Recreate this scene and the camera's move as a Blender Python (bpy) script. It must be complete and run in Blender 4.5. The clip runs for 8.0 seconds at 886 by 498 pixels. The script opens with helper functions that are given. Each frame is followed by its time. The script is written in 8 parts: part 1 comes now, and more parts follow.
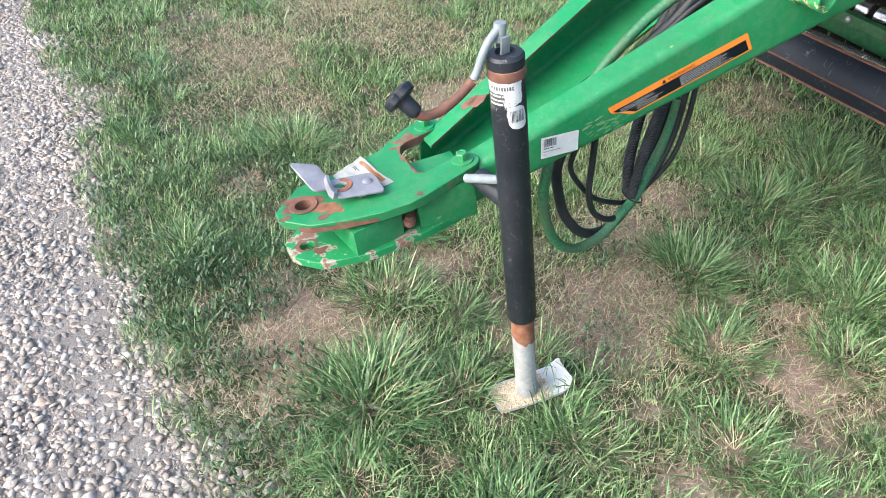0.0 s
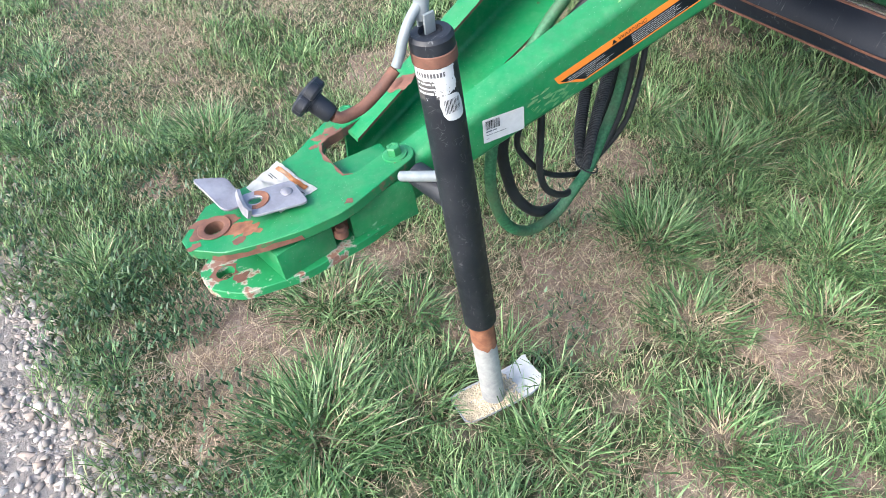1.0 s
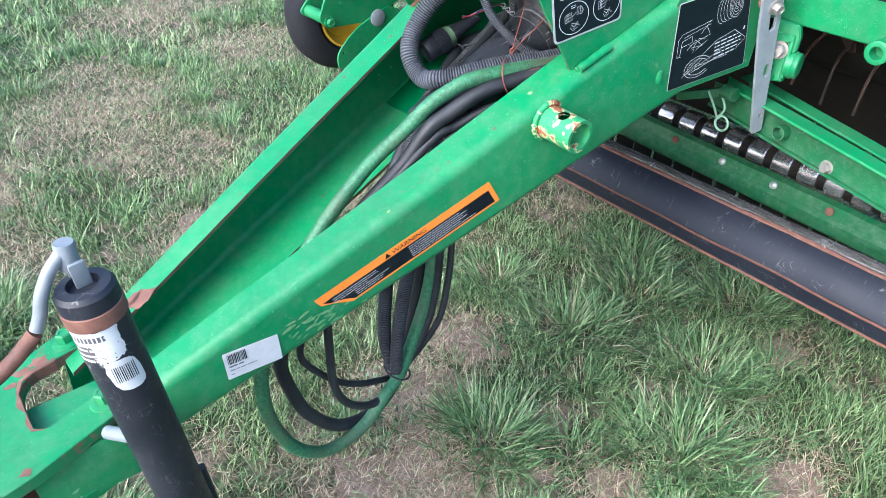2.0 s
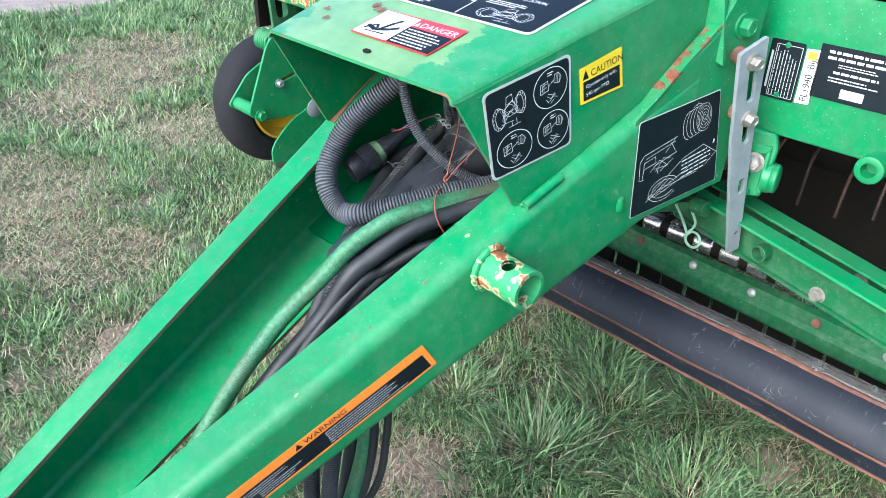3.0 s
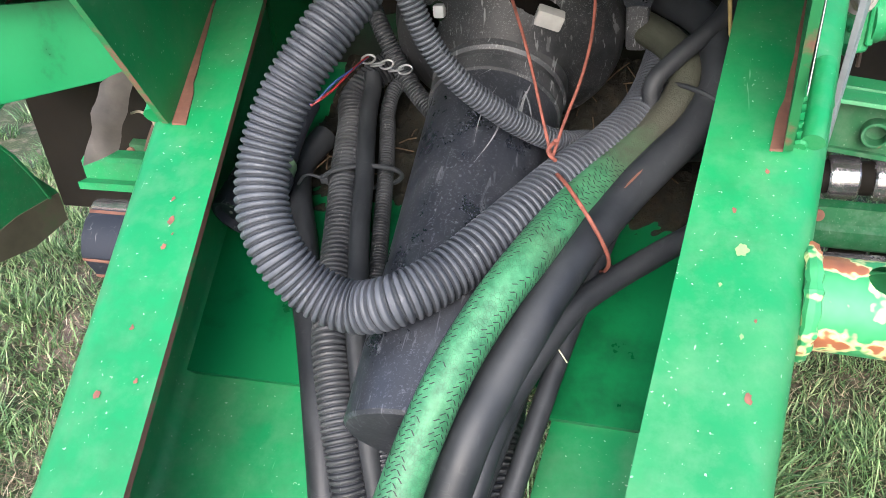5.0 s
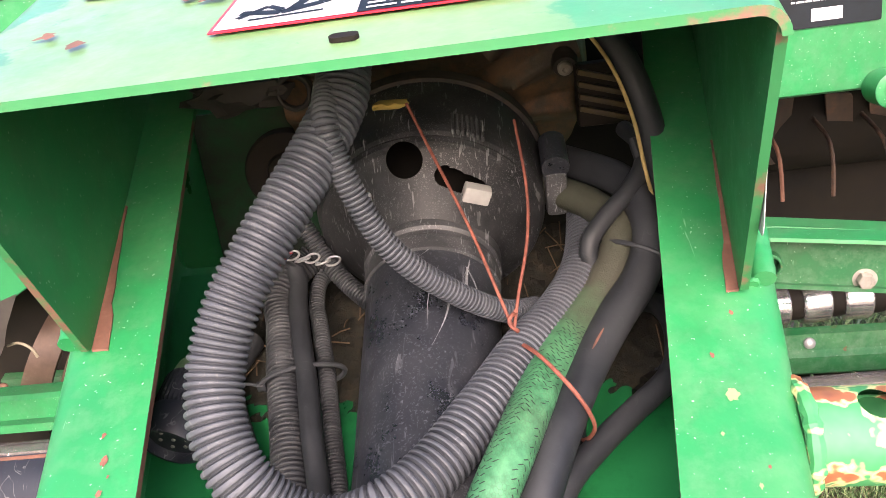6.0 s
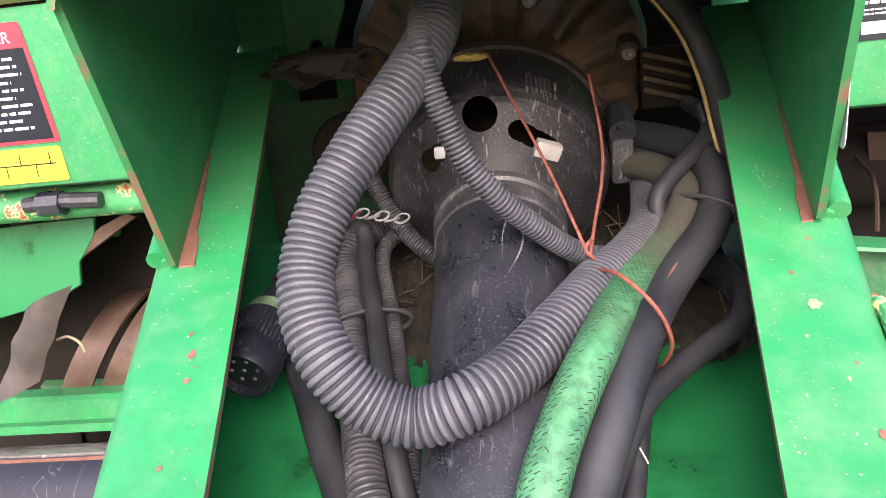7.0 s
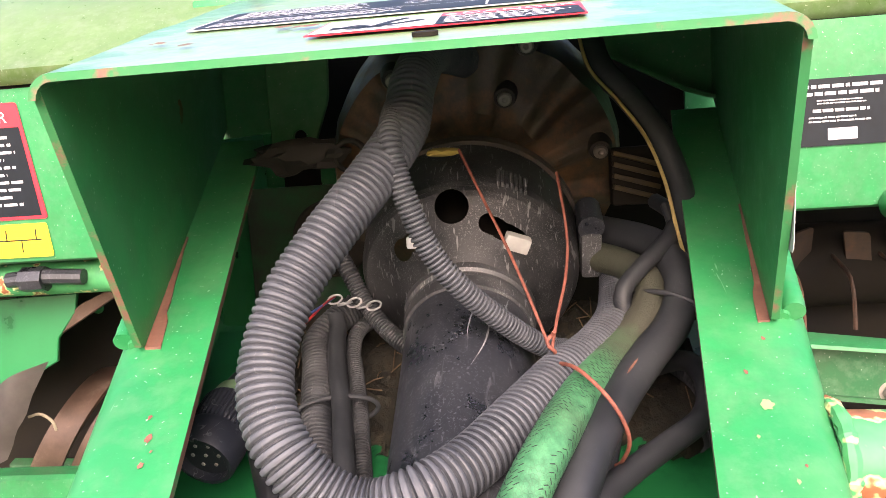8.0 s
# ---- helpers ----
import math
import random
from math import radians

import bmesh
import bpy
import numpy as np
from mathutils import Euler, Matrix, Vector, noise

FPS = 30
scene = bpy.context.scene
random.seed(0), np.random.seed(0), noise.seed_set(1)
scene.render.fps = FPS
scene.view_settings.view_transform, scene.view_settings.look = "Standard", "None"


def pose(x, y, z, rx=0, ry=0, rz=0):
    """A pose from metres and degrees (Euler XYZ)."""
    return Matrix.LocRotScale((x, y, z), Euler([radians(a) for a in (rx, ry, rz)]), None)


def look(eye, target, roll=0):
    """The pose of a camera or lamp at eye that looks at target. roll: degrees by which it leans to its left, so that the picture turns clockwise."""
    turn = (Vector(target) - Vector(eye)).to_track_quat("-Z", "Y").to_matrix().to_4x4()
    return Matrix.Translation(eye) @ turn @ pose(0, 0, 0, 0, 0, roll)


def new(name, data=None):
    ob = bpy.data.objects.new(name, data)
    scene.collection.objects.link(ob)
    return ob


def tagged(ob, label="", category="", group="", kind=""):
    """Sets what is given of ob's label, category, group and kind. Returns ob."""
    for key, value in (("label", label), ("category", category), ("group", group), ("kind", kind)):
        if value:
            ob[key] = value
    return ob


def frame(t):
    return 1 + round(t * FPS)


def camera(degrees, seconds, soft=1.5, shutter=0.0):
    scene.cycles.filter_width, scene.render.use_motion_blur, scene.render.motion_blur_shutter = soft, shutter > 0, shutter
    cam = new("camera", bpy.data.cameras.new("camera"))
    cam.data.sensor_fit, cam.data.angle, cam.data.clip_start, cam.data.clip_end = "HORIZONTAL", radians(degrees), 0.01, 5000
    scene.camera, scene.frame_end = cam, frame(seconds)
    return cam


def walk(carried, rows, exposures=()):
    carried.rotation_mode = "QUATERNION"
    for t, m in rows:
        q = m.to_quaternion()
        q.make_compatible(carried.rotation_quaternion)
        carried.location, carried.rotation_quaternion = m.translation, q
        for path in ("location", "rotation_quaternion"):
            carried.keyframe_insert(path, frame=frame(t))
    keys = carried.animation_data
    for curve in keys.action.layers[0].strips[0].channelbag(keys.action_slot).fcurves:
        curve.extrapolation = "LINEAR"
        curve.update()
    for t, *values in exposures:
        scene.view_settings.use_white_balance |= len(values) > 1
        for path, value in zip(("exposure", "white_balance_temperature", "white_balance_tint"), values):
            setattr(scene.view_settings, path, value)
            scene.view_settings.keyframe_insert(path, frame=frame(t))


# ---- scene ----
cam = camera(60.1, 8.0, soft=0.8)
PATH = [
    (0, (1.103, -1.215, 1.303), (-0.254, -0.448, 0.049), 1.4),
    (0.5, (1.0, -1.158, 1.29), (-0.297, -0.406, -0.034), -0.2),
    (1, (0.942, -1.101, 1.256), (-0.28, -0.267, -0.091), -1.5),
    (1.2, (0.93, -1.063, 1.247), (-0.264, -0.182, -0.094), -1.2),
    (1.5, (0.915, -0.966, 1.243), (-0.286, -0.016, -0.043), -1.1),
    (1.8, (0.896, -0.814, 1.246), (-0.356, 0.215, 0.074), 0.7),
    (2, (0.858, -0.732, 1.258), (-0.386, 0.368, 0.143), 2.4),
    (2.2, (0.846, -0.658, 1.28), (-0.415, 0.458, 0.206), 2.4),
    (3.3, (0.617, -0.526, 1.268), (-0.602, 0.718, 0.286), 0.2),
    (3.5, (0.548, -0.518, 1.248), (-0.617, 0.763, 0.248), -0.2),
    (4, (0.396, -0.447, 1.187), (-0.61, 0.94, 0.156), -0.4),
    (4.2, (0.335, -0.402, 1.154), (-0.588, 1.038, 0.118), -0.3),
    (5.3, (0.086, -0.281, 1.033), (-0.285, 1.407, 0.026), -6.8),
    (5.5, (0.086, -0.265, 1.041), (-0.214, 1.481, 0.113), -8.0),
    (5.7, (0.081, -0.275, 1.047), (-0.147, 1.547, 0.255), -8.2),
    (6, (0.064, -0.295, 1.043), (-0.13, 1.586, 0.391), -7.8),
    (6.2, (0.056, -0.305, 1.028), (-0.154, 1.601, 0.46), -7.4),
    (6.5, (0.042, -0.32, 1.0), (-0.183, 1.606, 0.512), -6.7),
    (6.8, (0.029, -0.331, 0.98), (-0.21, 1.6, 0.515), -6.4),
    (7, (0.024, -0.337, 0.967), (-0.206, 1.598, 0.515), -5.7),
    (7.2, (0.023, -0.34, 0.955), (-0.207, 1.603, 0.538), -5.0),
    (7.5, (0.038, -0.34, 0.953), (-0.185, 1.619, 0.618), -4.1),
    (7.8, (0.046, -0.342, 0.965), (-0.168, 1.628, 0.696), -4.1),
    (8, (0.042, -0.343, 0.971), (-0.158, 1.633, 0.732), -3.9),
]
walk(cam, [(t, look(eye, target, roll)) for t, eye, target, roll in PATH], [(0.0, 1.45, 6050, 8), (1.5, 1.55, 5700, 11), (2.2, 1.61, 5350, 12), (3.3, 1.51, 5500, 5), (4.2, 1.46, 5450, 4), (5.3, 1.70, 6350, 18), (6.0, 1.87, 6850, 25), (6.7, 1.91, 6600, 28), (7.4, 1.94, 6550, 29), (8.0, 1.92, 7100, 27)])

# ---- light ----
SUN_EL, SUN_ROT = 34.0, 176.0
world = bpy.data.worlds.new("overcast_sky")
scene.world = world
world.use_nodes = True
wn = world.node_tree.nodes
sky = wn.new("ShaderNodeTexSky")
sky.sky_type = "NISHITA"
sky.sun_disc = False
sky.sun_elevation, sky.sun_rotation = radians(SUN_EL), radians(SUN_ROT)
sky.air_density, sky.dust_density, sky.ozone_density = 1.0, 4.0, 1.0
wn["Background"].inputs["Strength"].default_value = 0.15
world.node_tree.links.new(sky.outputs["Color"], wn["Background"].inputs["Color"])
sun = new("sun", bpy.data.lights.new("sun", "SUN"))
sun.data.energy, sun.data.angle, sun.data.color = 1.25, radians(45), (1.0, 0.97, 0.92)
# the sun stands behind and above the camera, beside the tongue
az = radians(SUN_ROT)
sun.matrix_basis = look((math.sin(az) * 6, math.cos(az) * 6, 6 * math.tan(radians(SUN_EL))), (0, 0, 0))

# ---- shaping helpers ----
X0 = -0.005  # middle plane of the tongue


def thing(name, loc, label, category, group="", kind=""):
    ob = new(name)
    ob.empty_display_size = 0.05
    ob.location = loc
    return tagged(ob, label, category, group, kind)


def chain(ob):
    m = Matrix.Identity(4)
    while ob:
        m = ob.matrix_parent_inverse @ Matrix.Translation(ob.location) @ m if ob.parent else Matrix.Translation(ob.location) @ m
        ob = ob.parent
    return m


def finish(bm, sharp=32):
    bmesh.ops.recalc_face_normals(bm, faces=bm.faces)
    for f in bm.faces:
        f.smooth = True
    lim = radians(sharp)
    for e in bm.edges:
        if len(e.link_faces) == 2 and e.calc_face_angle(0) > lim:
            e.smooth = False


def part(name, bm, mat, parent=None, label="", sharp=32):
    """Links a bmesh, in world coordinates, as one mesh object under a thing."""
    finish(bm, sharp)
    me = bpy.data.meshes.new(name)
    bm.to_mesh(me)
    bm.free()
    for m in mat if isinstance(mat, (list, tuple)) else (mat,):
        me.materials.append(m)
    ob = new(name, me)
    if parent:
        ob.parent = parent
        ob.matrix_parent_inverse = chain(parent).inverted()
    if label:
        tagged(ob, label)
    return ob


def whole(name, bm, mat, label, category, group="", kind="", sharp=32):
    return tagged(part(name, bm, mat, None, "", sharp), label, category, group, kind)


def bev(bm, w, seg=2, lim=30):
    es = [e for e in bm.edges if len(e.link_faces) == 2 and e.calc_face_angle(0) > radians(lim)]
    bmesh.ops.bevel(bm, geom=es, offset=w, segments=seg, profile=0.6, affect="EDGES", clamp_overlap=True)
    return bm


def box(c, s, m=None, w=0.0, bm=None):
    """A box round c of size s, turned by the 3x3 matrix m, bevelled by w."""
    b = bmesh.new()
    bmesh.ops.create_cube(b, size=1)
    if w:
        bmesh.ops.scale(b, vec=s, verts=b.verts)
        bev(b, w)
    else:
        bmesh.ops.scale(b, vec=s, verts=b.verts)
    mat = Matrix.Translation(c) @ (m.to_4x4() if m else Matrix.Identity(4))
    bmesh.ops.transform(b, matrix=mat, verts=b.verts)
    return merge(bm, b) if bm else b


def merge(bm, b):
    me = bpy.data.meshes.new("tmp")
    b.to_mesh(me)
    b.free()
    bm.from_mesh(me)
    bpy.data.meshes.remove(me)
    return bm


def axes(d, up=(0, 0, 1)):
    """A 3x3 matrix whose z is d and whose y leans to up."""
    z = Vector(d).normalized()
    y = Vector(up) - z * Vector(up).dot(z)
    if y.length < 1e-4:
        y = Vector((0, 1, 0)) - z * z.y
    y.normalize()
    return Matrix((y.cross(z), y, z)).transposed()


def lathe(a, b, prof, seg=32, bm=None, up=(0, 0, 1)):
    """Turned round the axis from a towards b: prof is (distance along, radius)."""
    bm = bm or bmesh.new()
    a = Vector(a)
    m = axes(Vector(b) - a, up)
    rings = []
    for s, r in prof:
        o = a + m.col[2] * s
        if r < 1e-6:
            rings.append([bm.verts.new(o)])
        else:
            rings.append([bm.verts.new(o + m.col[0] * (r * math.cos(k * 2 * math.pi / seg)) + m.col[1] * (r * math.sin(k * 2 * math.pi / seg))) for k in range(seg)])
    for p, q in zip(rings, rings[1:]):
        if len(p) == 1 and len(q) == 1:
            continue
        for k in range(seg):
            j = (k + 1) % seg
            if len(p) == 1:
                bm.faces.new((p[0], q[k], q[j]))
            elif len(q) == 1:
                bm.faces.new((p[k], p[j], q[0]))
            else:
                bm.faces.new((p[k], p[j], q[j], q[k]))
    return bm


def rod(a, b, r, c=0.002, seg=24, bm=None):
    h = (Vector(b) - Vector(a)).length
    c = min(c, r * 0.5)
    return lathe(a, b, [(0, 0), (0, r - c), (c, r), (h - c, r), (h, r - c), (h, 0)], seg, bm)


def pipe(a, b, r, t, seg=36, bm=None):
    h = (Vector(b) - Vector(a)).length
    c = t * 0.25
    return lathe(a, b, [(c, r - t), (0, r - t + c), (0, r - c), (c, r), (h - c, r), (h, r - c), (h, r - t + c), (h - c, r - t), (c, r - t)], seg, bm)


def hexhead(p, d, r, h, bm=None):
    """A hexagon head with a washer, on the point p, facing d."""
    p, d = Vector(p), Vector(d).normalized()
    bm = lathe(p, p + d, [(0, 0), (0, r * 1.35), (h * 0.22, r * 1.35), (h * 0.22, r * 0.9)], 24, bm)
    q = p + d * h * 0.22
    return lathe(q, q + d, [(0, r), (h * 0.7, r), (h * 0.82, r * 0.86), (h * 0.82, r * 0.55), (h * 0.76, r * 0.5), (h * 0.76, 0)], 6, bm)


def outline(bm, loops, frame_m, depth):
    """A plate from 2D loops, the first its rim and the rest its holes, in the frame (4x4), as thick as depth (downwards, along -z)."""
    edges = []
    for lp in loops:
        vs = [bm.verts.new((x, y, 0)) for x, y in lp]
        edges += [bm.edges.new((vs[k], vs[(k + 1) % len(vs)])) for k in range(len(vs))]
    res = bmesh.ops.triangle_fill(bm, use_beauty=True, use_dissolve=True, edges=edges)
    faces = [g for g in res["geom"] if isinstance(g, bmesh.types.BMFace)]
    ext = bmesh.ops.extrude_face_region(bm, geom=faces)
    new_vs = [g for g in ext["geom"] if isinstance(g, bmesh.types.BMVert)]
    bmesh.ops.translate(bm, vec=(0, 0, -depth), verts=new_vs)
    bmesh.ops.transform(bm, matrix=frame_m, verts=bm.verts)
    return bm


def plate(loops, o, ux, uy, depth, w=0.0):
    """A plate in the plane of ux and uy at o; its thickness goes against ux x uy."""
    ux = Vector(ux).normalized()
    uz = ux.cross(Vector(uy)).normalized()
    uy = uz.cross(ux)
    m = Matrix((ux, uy, uz)).transposed().to_4x4()
    m.translation = o
    bm = outline(bmesh.new(), loops, m, depth)
    bmesh.ops.recalc_face_normals(bm, faces=bm.faces)
    if w:
        bev(bm, w, 1, 40)
    return bm


def ring2d(cx, cy, r, n=24, ry=None):
    return [(cx + r * math.cos(2 * math.pi * k / n), cy + (ry or r) * math.sin(2 * math.pi * k / n)) for k in range(n)]


def slot2d(x0, y0, x1, y1, r, n=8):
    a = math.atan2(y1 - y0, x1 - x0)
    out = [(x1 + r * math.cos(a - math.pi / 2 + math.pi * k / n), y1 + r * math.sin(a - math.pi / 2 + math.pi * k / n)) for k in range(n + 1)]
    return out + [(x0 + r * math.cos(a + math.pi / 2 + math.pi * k / n), y0 + r * math.sin(a + math.pi / 2 + math.pi * k / n)) for k in range(n + 1)]


def soft2d(pts, r, n=4):
    """Rounds the corners of a polygon."""
    out = []
    for k, p in enumerate(pts):
        p, a, b = Vector(p), Vector(pts[k - 1]), Vector(pts[(k + 1) % len(pts)])
        d1, d2 = (a - p), (b - p)
        q = min(r, d1.length * 0.45, d2.length * 0.45)
        s, e = p + d1.normalized() * q, p + d2.normalized() * q
        for j in range(n + 1):
            t = j / n
            out.append(tuple(s * (1 - t) ** 2 + p * 2 * t * (1 - t) + e * t * t))
    return out


def spline(pts, step):
    """Even points along a Catmull-Rom curve."""
    p = [Vector(q) for q in pts]
    p = [p[0] * 2 - p[1]] + p + [p[-1] * 2 - p[-2]]
    fine = []
    for k in range(1, len(p) - 2):
        a, b, c, d = p[k - 1 : k + 3]
        for j in range(40):
            t = j / 40
            fine.append(0.5 * ((2 * b) + (c - a) * t + (2 * a - 5 * b + 4 * c - d) * t * t + (3 * b - a - 3 * c + d) * t**3))
    fine.append(p[-2])
    out, acc = [fine[0]], 0.0
    for a, b in zip(fine, fine[1:]):
        seg = (b - a).length
        while acc + seg >= step and seg > 0:
            f = (step - acc) / seg
            a = a + (b - a) * f
            out.append(a)
            seg, acc = (b - a).length, 0.0
        acc += seg
    return out


def sweep(path, radius, seg=14, bm=None):
    """A hose along even points; radius is a number or a function of the ring's index and the angle."""
    bm = bm or bmesh.new()
    n = len(path)
    tang = [(path[min(k + 1, n - 1)] - path[max(k - 1, 0)]).normalized() for k in range(n)]
    u = tang[0].orthogonal().normalized()
    rings = []
    for k in range(n):
        u = (u - tang[k] * u.dot(tang[k])).normalized()
        v = tang[k].cross(u)
        ring = []
        for j in range(seg):
            a = 2 * math.pi * j / seg
            r = radius(k, a) if callable(radius) else radius
            ring.append(bm.verts.new(path[k] + u * (r * math.cos(a)) + v * (r * math.sin(a))))
        rings.append(ring)
    for p, q in zip(rings, rings[1:]):
        for j in range(seg):
            i = (j + 1) % seg
            bm.faces.new((p[j], p[i], q[i], q[j]))
    bm.faces.new(rings[0][::-1])
    bm.faces.new(rings[-1])
    return bm


def hose(pts, r, seg=14, step=0.006, bm=None):
    return sweep(spline(pts, step), r, seg, bm)


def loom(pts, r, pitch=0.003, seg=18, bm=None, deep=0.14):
    """Corrugated conduit: square-shouldered ribs, six rings to a rib; its grooves take the second material, darker as
    painted shade.
    """
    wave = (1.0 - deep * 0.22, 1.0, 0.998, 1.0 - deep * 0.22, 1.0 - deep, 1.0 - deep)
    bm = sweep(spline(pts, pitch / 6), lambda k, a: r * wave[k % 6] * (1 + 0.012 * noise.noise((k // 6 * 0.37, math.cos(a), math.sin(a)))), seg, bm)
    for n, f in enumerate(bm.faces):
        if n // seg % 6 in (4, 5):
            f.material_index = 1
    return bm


# ---- materials ----
def nodes(name):
    m = bpy.data.materials.new(name)
    m.use_nodes = True
    nt = m.node_tree
    return m, nt, nt.nodes["Principled BSDF"]


def add(nt, kind, **vals):
    n = nt.nodes.new(kind)
    for k, v in vals.items():
        n.inputs[k.replace("_", " ")].default_value = v
    return n


def link(nt, a, b):
    nt.links.new(a, b)


def coords(nt):
    return add(nt, "ShaderNodeTexCoord").outputs["Object"]


def noise_at(nt, co, scale, detail=4.0, rough=0.55, dist=0.0):
    n = add(nt, "ShaderNodeTexNoise", Scale=scale, Detail=detail, Roughness=rough, Distortion=dist)
    link(nt, co, n.inputs["Vector"])
    return n.outputs["Fac"]


def ramp(nt, fac, stops):
    r = add(nt, "ShaderNodeValToRGB")
    els = r.color_ramp.elements
    while len(els) < len(stops):
        els.new(0.5)
    for e, (p, c) in zip(els, stops):
        e.position = p
        e.color = (*c, 1) if len(c) == 3 else c
    link(nt, fac, r.inputs["Fac"])
    return r.outputs["Color"]


def mix(nt, fac, a, b, how="MIX"):
    n = nt.nodes.new("ShaderNodeMix")
    n.data_type, n.blend_type = "RGBA", how
    for s, v in ((n.inputs[0], fac), (n.inputs[6], a), (n.inputs[7], b)):
        if hasattr(v, "is_linked"):
            link(nt, v, s)
        elif isinstance(v, (int, float)):
            s.default_value = v
        else:
            s.default_value = (*v, 1)
    return n.outputs[2]


def bump(nt, bsdf, height, strength=0.3, dist=0.002):
    b = add(nt, "ShaderNodeBump", Strength=strength, Distance=dist)
    link(nt, height, b.inputs["Height"])
    link(nt, b.outputs["Normal"], bsdf.inputs["Normal"])


def grey(v):
    return (v, v, v)


def paint(name, base, rust=0.5, rough=0.38, chips=1.0, fade=0.5, dust=0.25, grime=0.4):
    """Enamel on steel: slight fading, dust, chips down to rust."""
    m, nt, b = nodes(name)
    co = coords(nt)
    cl = noise_at(nt, co, 9.0, 5.0)
    lighter = tuple(min(1, c * 1.3 + 0.004) for c in base)
    darker = tuple(c * 0.82 for c in base)
    c = mix(nt, ramp(nt, cl, [(0.3, grey(0)), (0.75, grey(fade))]), darker, lighter)
    dn = noise_at(nt, co, 55.0, 6.0, 0.7)
    c = mix(nt, ramp(nt, dn, [(0.45, grey(0)), (0.8, grey(dust))]), c, (0.33, 0.36, 0.30))
    # greasy grime in broad uneven patches
    gn = mix(nt, 0.35, noise_at(nt, co, 4.5, 5.0, 0.6), noise_at(nt, co, 38.0, 5.0, 0.7))
    c = mix(nt, ramp(nt, gn, [(0.47, grey(0)), (0.66, grey(grime))]), c, (0.045, 0.062, 0.035))
    # dull chalky bloom in streaks
    bl = mix(nt, 0.4, noise_at(nt, co, 3.2, 6.0, 0.65), noise_at(nt, co, 24.0, 5.0, 0.7))
    c = mix(nt, ramp(nt, bl, [(0.50, grey(0)), (0.66, grey(0.12))]), c, (0.30, 0.44, 0.24))
    # fine pale specks
    sk = ramp(nt, noise_at(nt, co, 420.0, 1.0), [(0.735, grey(0)), (0.76, grey(0.55))])
    c = mix(nt, sk, c, (0.42, 0.50, 0.40))
    # long thin scratches, few
    st = add(nt, "ShaderNodeMapping")
    st.inputs["Scale"].default_value = (1.0, 0.06, 0.25)
    st.inputs["Rotation"].default_value = (0.5, 0.2, 0.35)
    link(nt, co, st.inputs["Vector"])
    sc = ramp(nt, noise_at(nt, st.outputs["Vector"], 260.0, 2.0, 0.5, 0.3), [(0.70, grey(0)), (0.75, grey(0.5))])
    sc = mix(nt, 1.0, sc, ramp(nt, noise_at(nt, co, 11.0, 2.0), [(0.5, grey(0)), (0.66, grey(1))]), "MULTIPLY")
    c = mix(nt, sc, c, (0.34, 0.50, 0.36))
    # chips in two sizes, the larger ones few
    chip = noise_at(nt, co, 36.0, 3.0, 0.5, 0.6)
    area = noise_at(nt, co, 6.0, 2.0)
    lim = 0.80 - 0.10 * rust
    cm = ramp(nt, chip, [(lim, grey(0)), (lim + 0.012, grey(1))])
    cm = mix(nt, ramp(nt, area, [(0.45, grey(0)), (0.6, grey(chips))]), grey(0), cm)
    rn = noise_at(nt, co, 160.0, 4.0)
    rc = ramp(nt, rn, [(0.3, (0.10, 0.035, 0.018)), (0.7, (0.27, 0.10, 0.05))])
    c = mix(nt, cm, c, rc)
    link(nt, c, b.inputs["Base Color"])
    rr = mix(nt, cm, ramp(nt, dn, [(0.3, grey(rough)), (0.8, grey(rough + 0.2))]), grey(0.85))
    link(nt, rr, b.inputs["Roughness"])
    b.inputs["Specular IOR Level"].default_value = 0.45
    bump(nt, b, mix(nt, cm, noise_at(nt, co, 220.0, 3.0), grey(0.0)), 0.12, 0.0006)
    return m


def worn(name, stops, scale=40.0, rough=(0.6, 0.9), metal=0.0, bumps=0.3, dist=0.001, detail=6.0):
    """Mottled surface by a colour ramp over noise in two scales."""
    m, nt, b = nodes(name)
    co = coords(nt)
    n1, n2 = noise_at(nt, co, scale, detail, 0.65), noise_at(nt, co, scale * 0.16, 3.0)
    f = mix(nt, 0.4, n1, n2)
    link(nt, ramp(nt, f, stops), b.inputs["Base Color"])
    link(nt, ramp(nt, n1, [(0.3, grey(rough[0])), (0.7, grey(rough[1]))]), b.inputs["Roughness"])
    b.inputs["Metallic"].default_value = metal
    bump(nt, b, n1, bumps, dist)
    return m


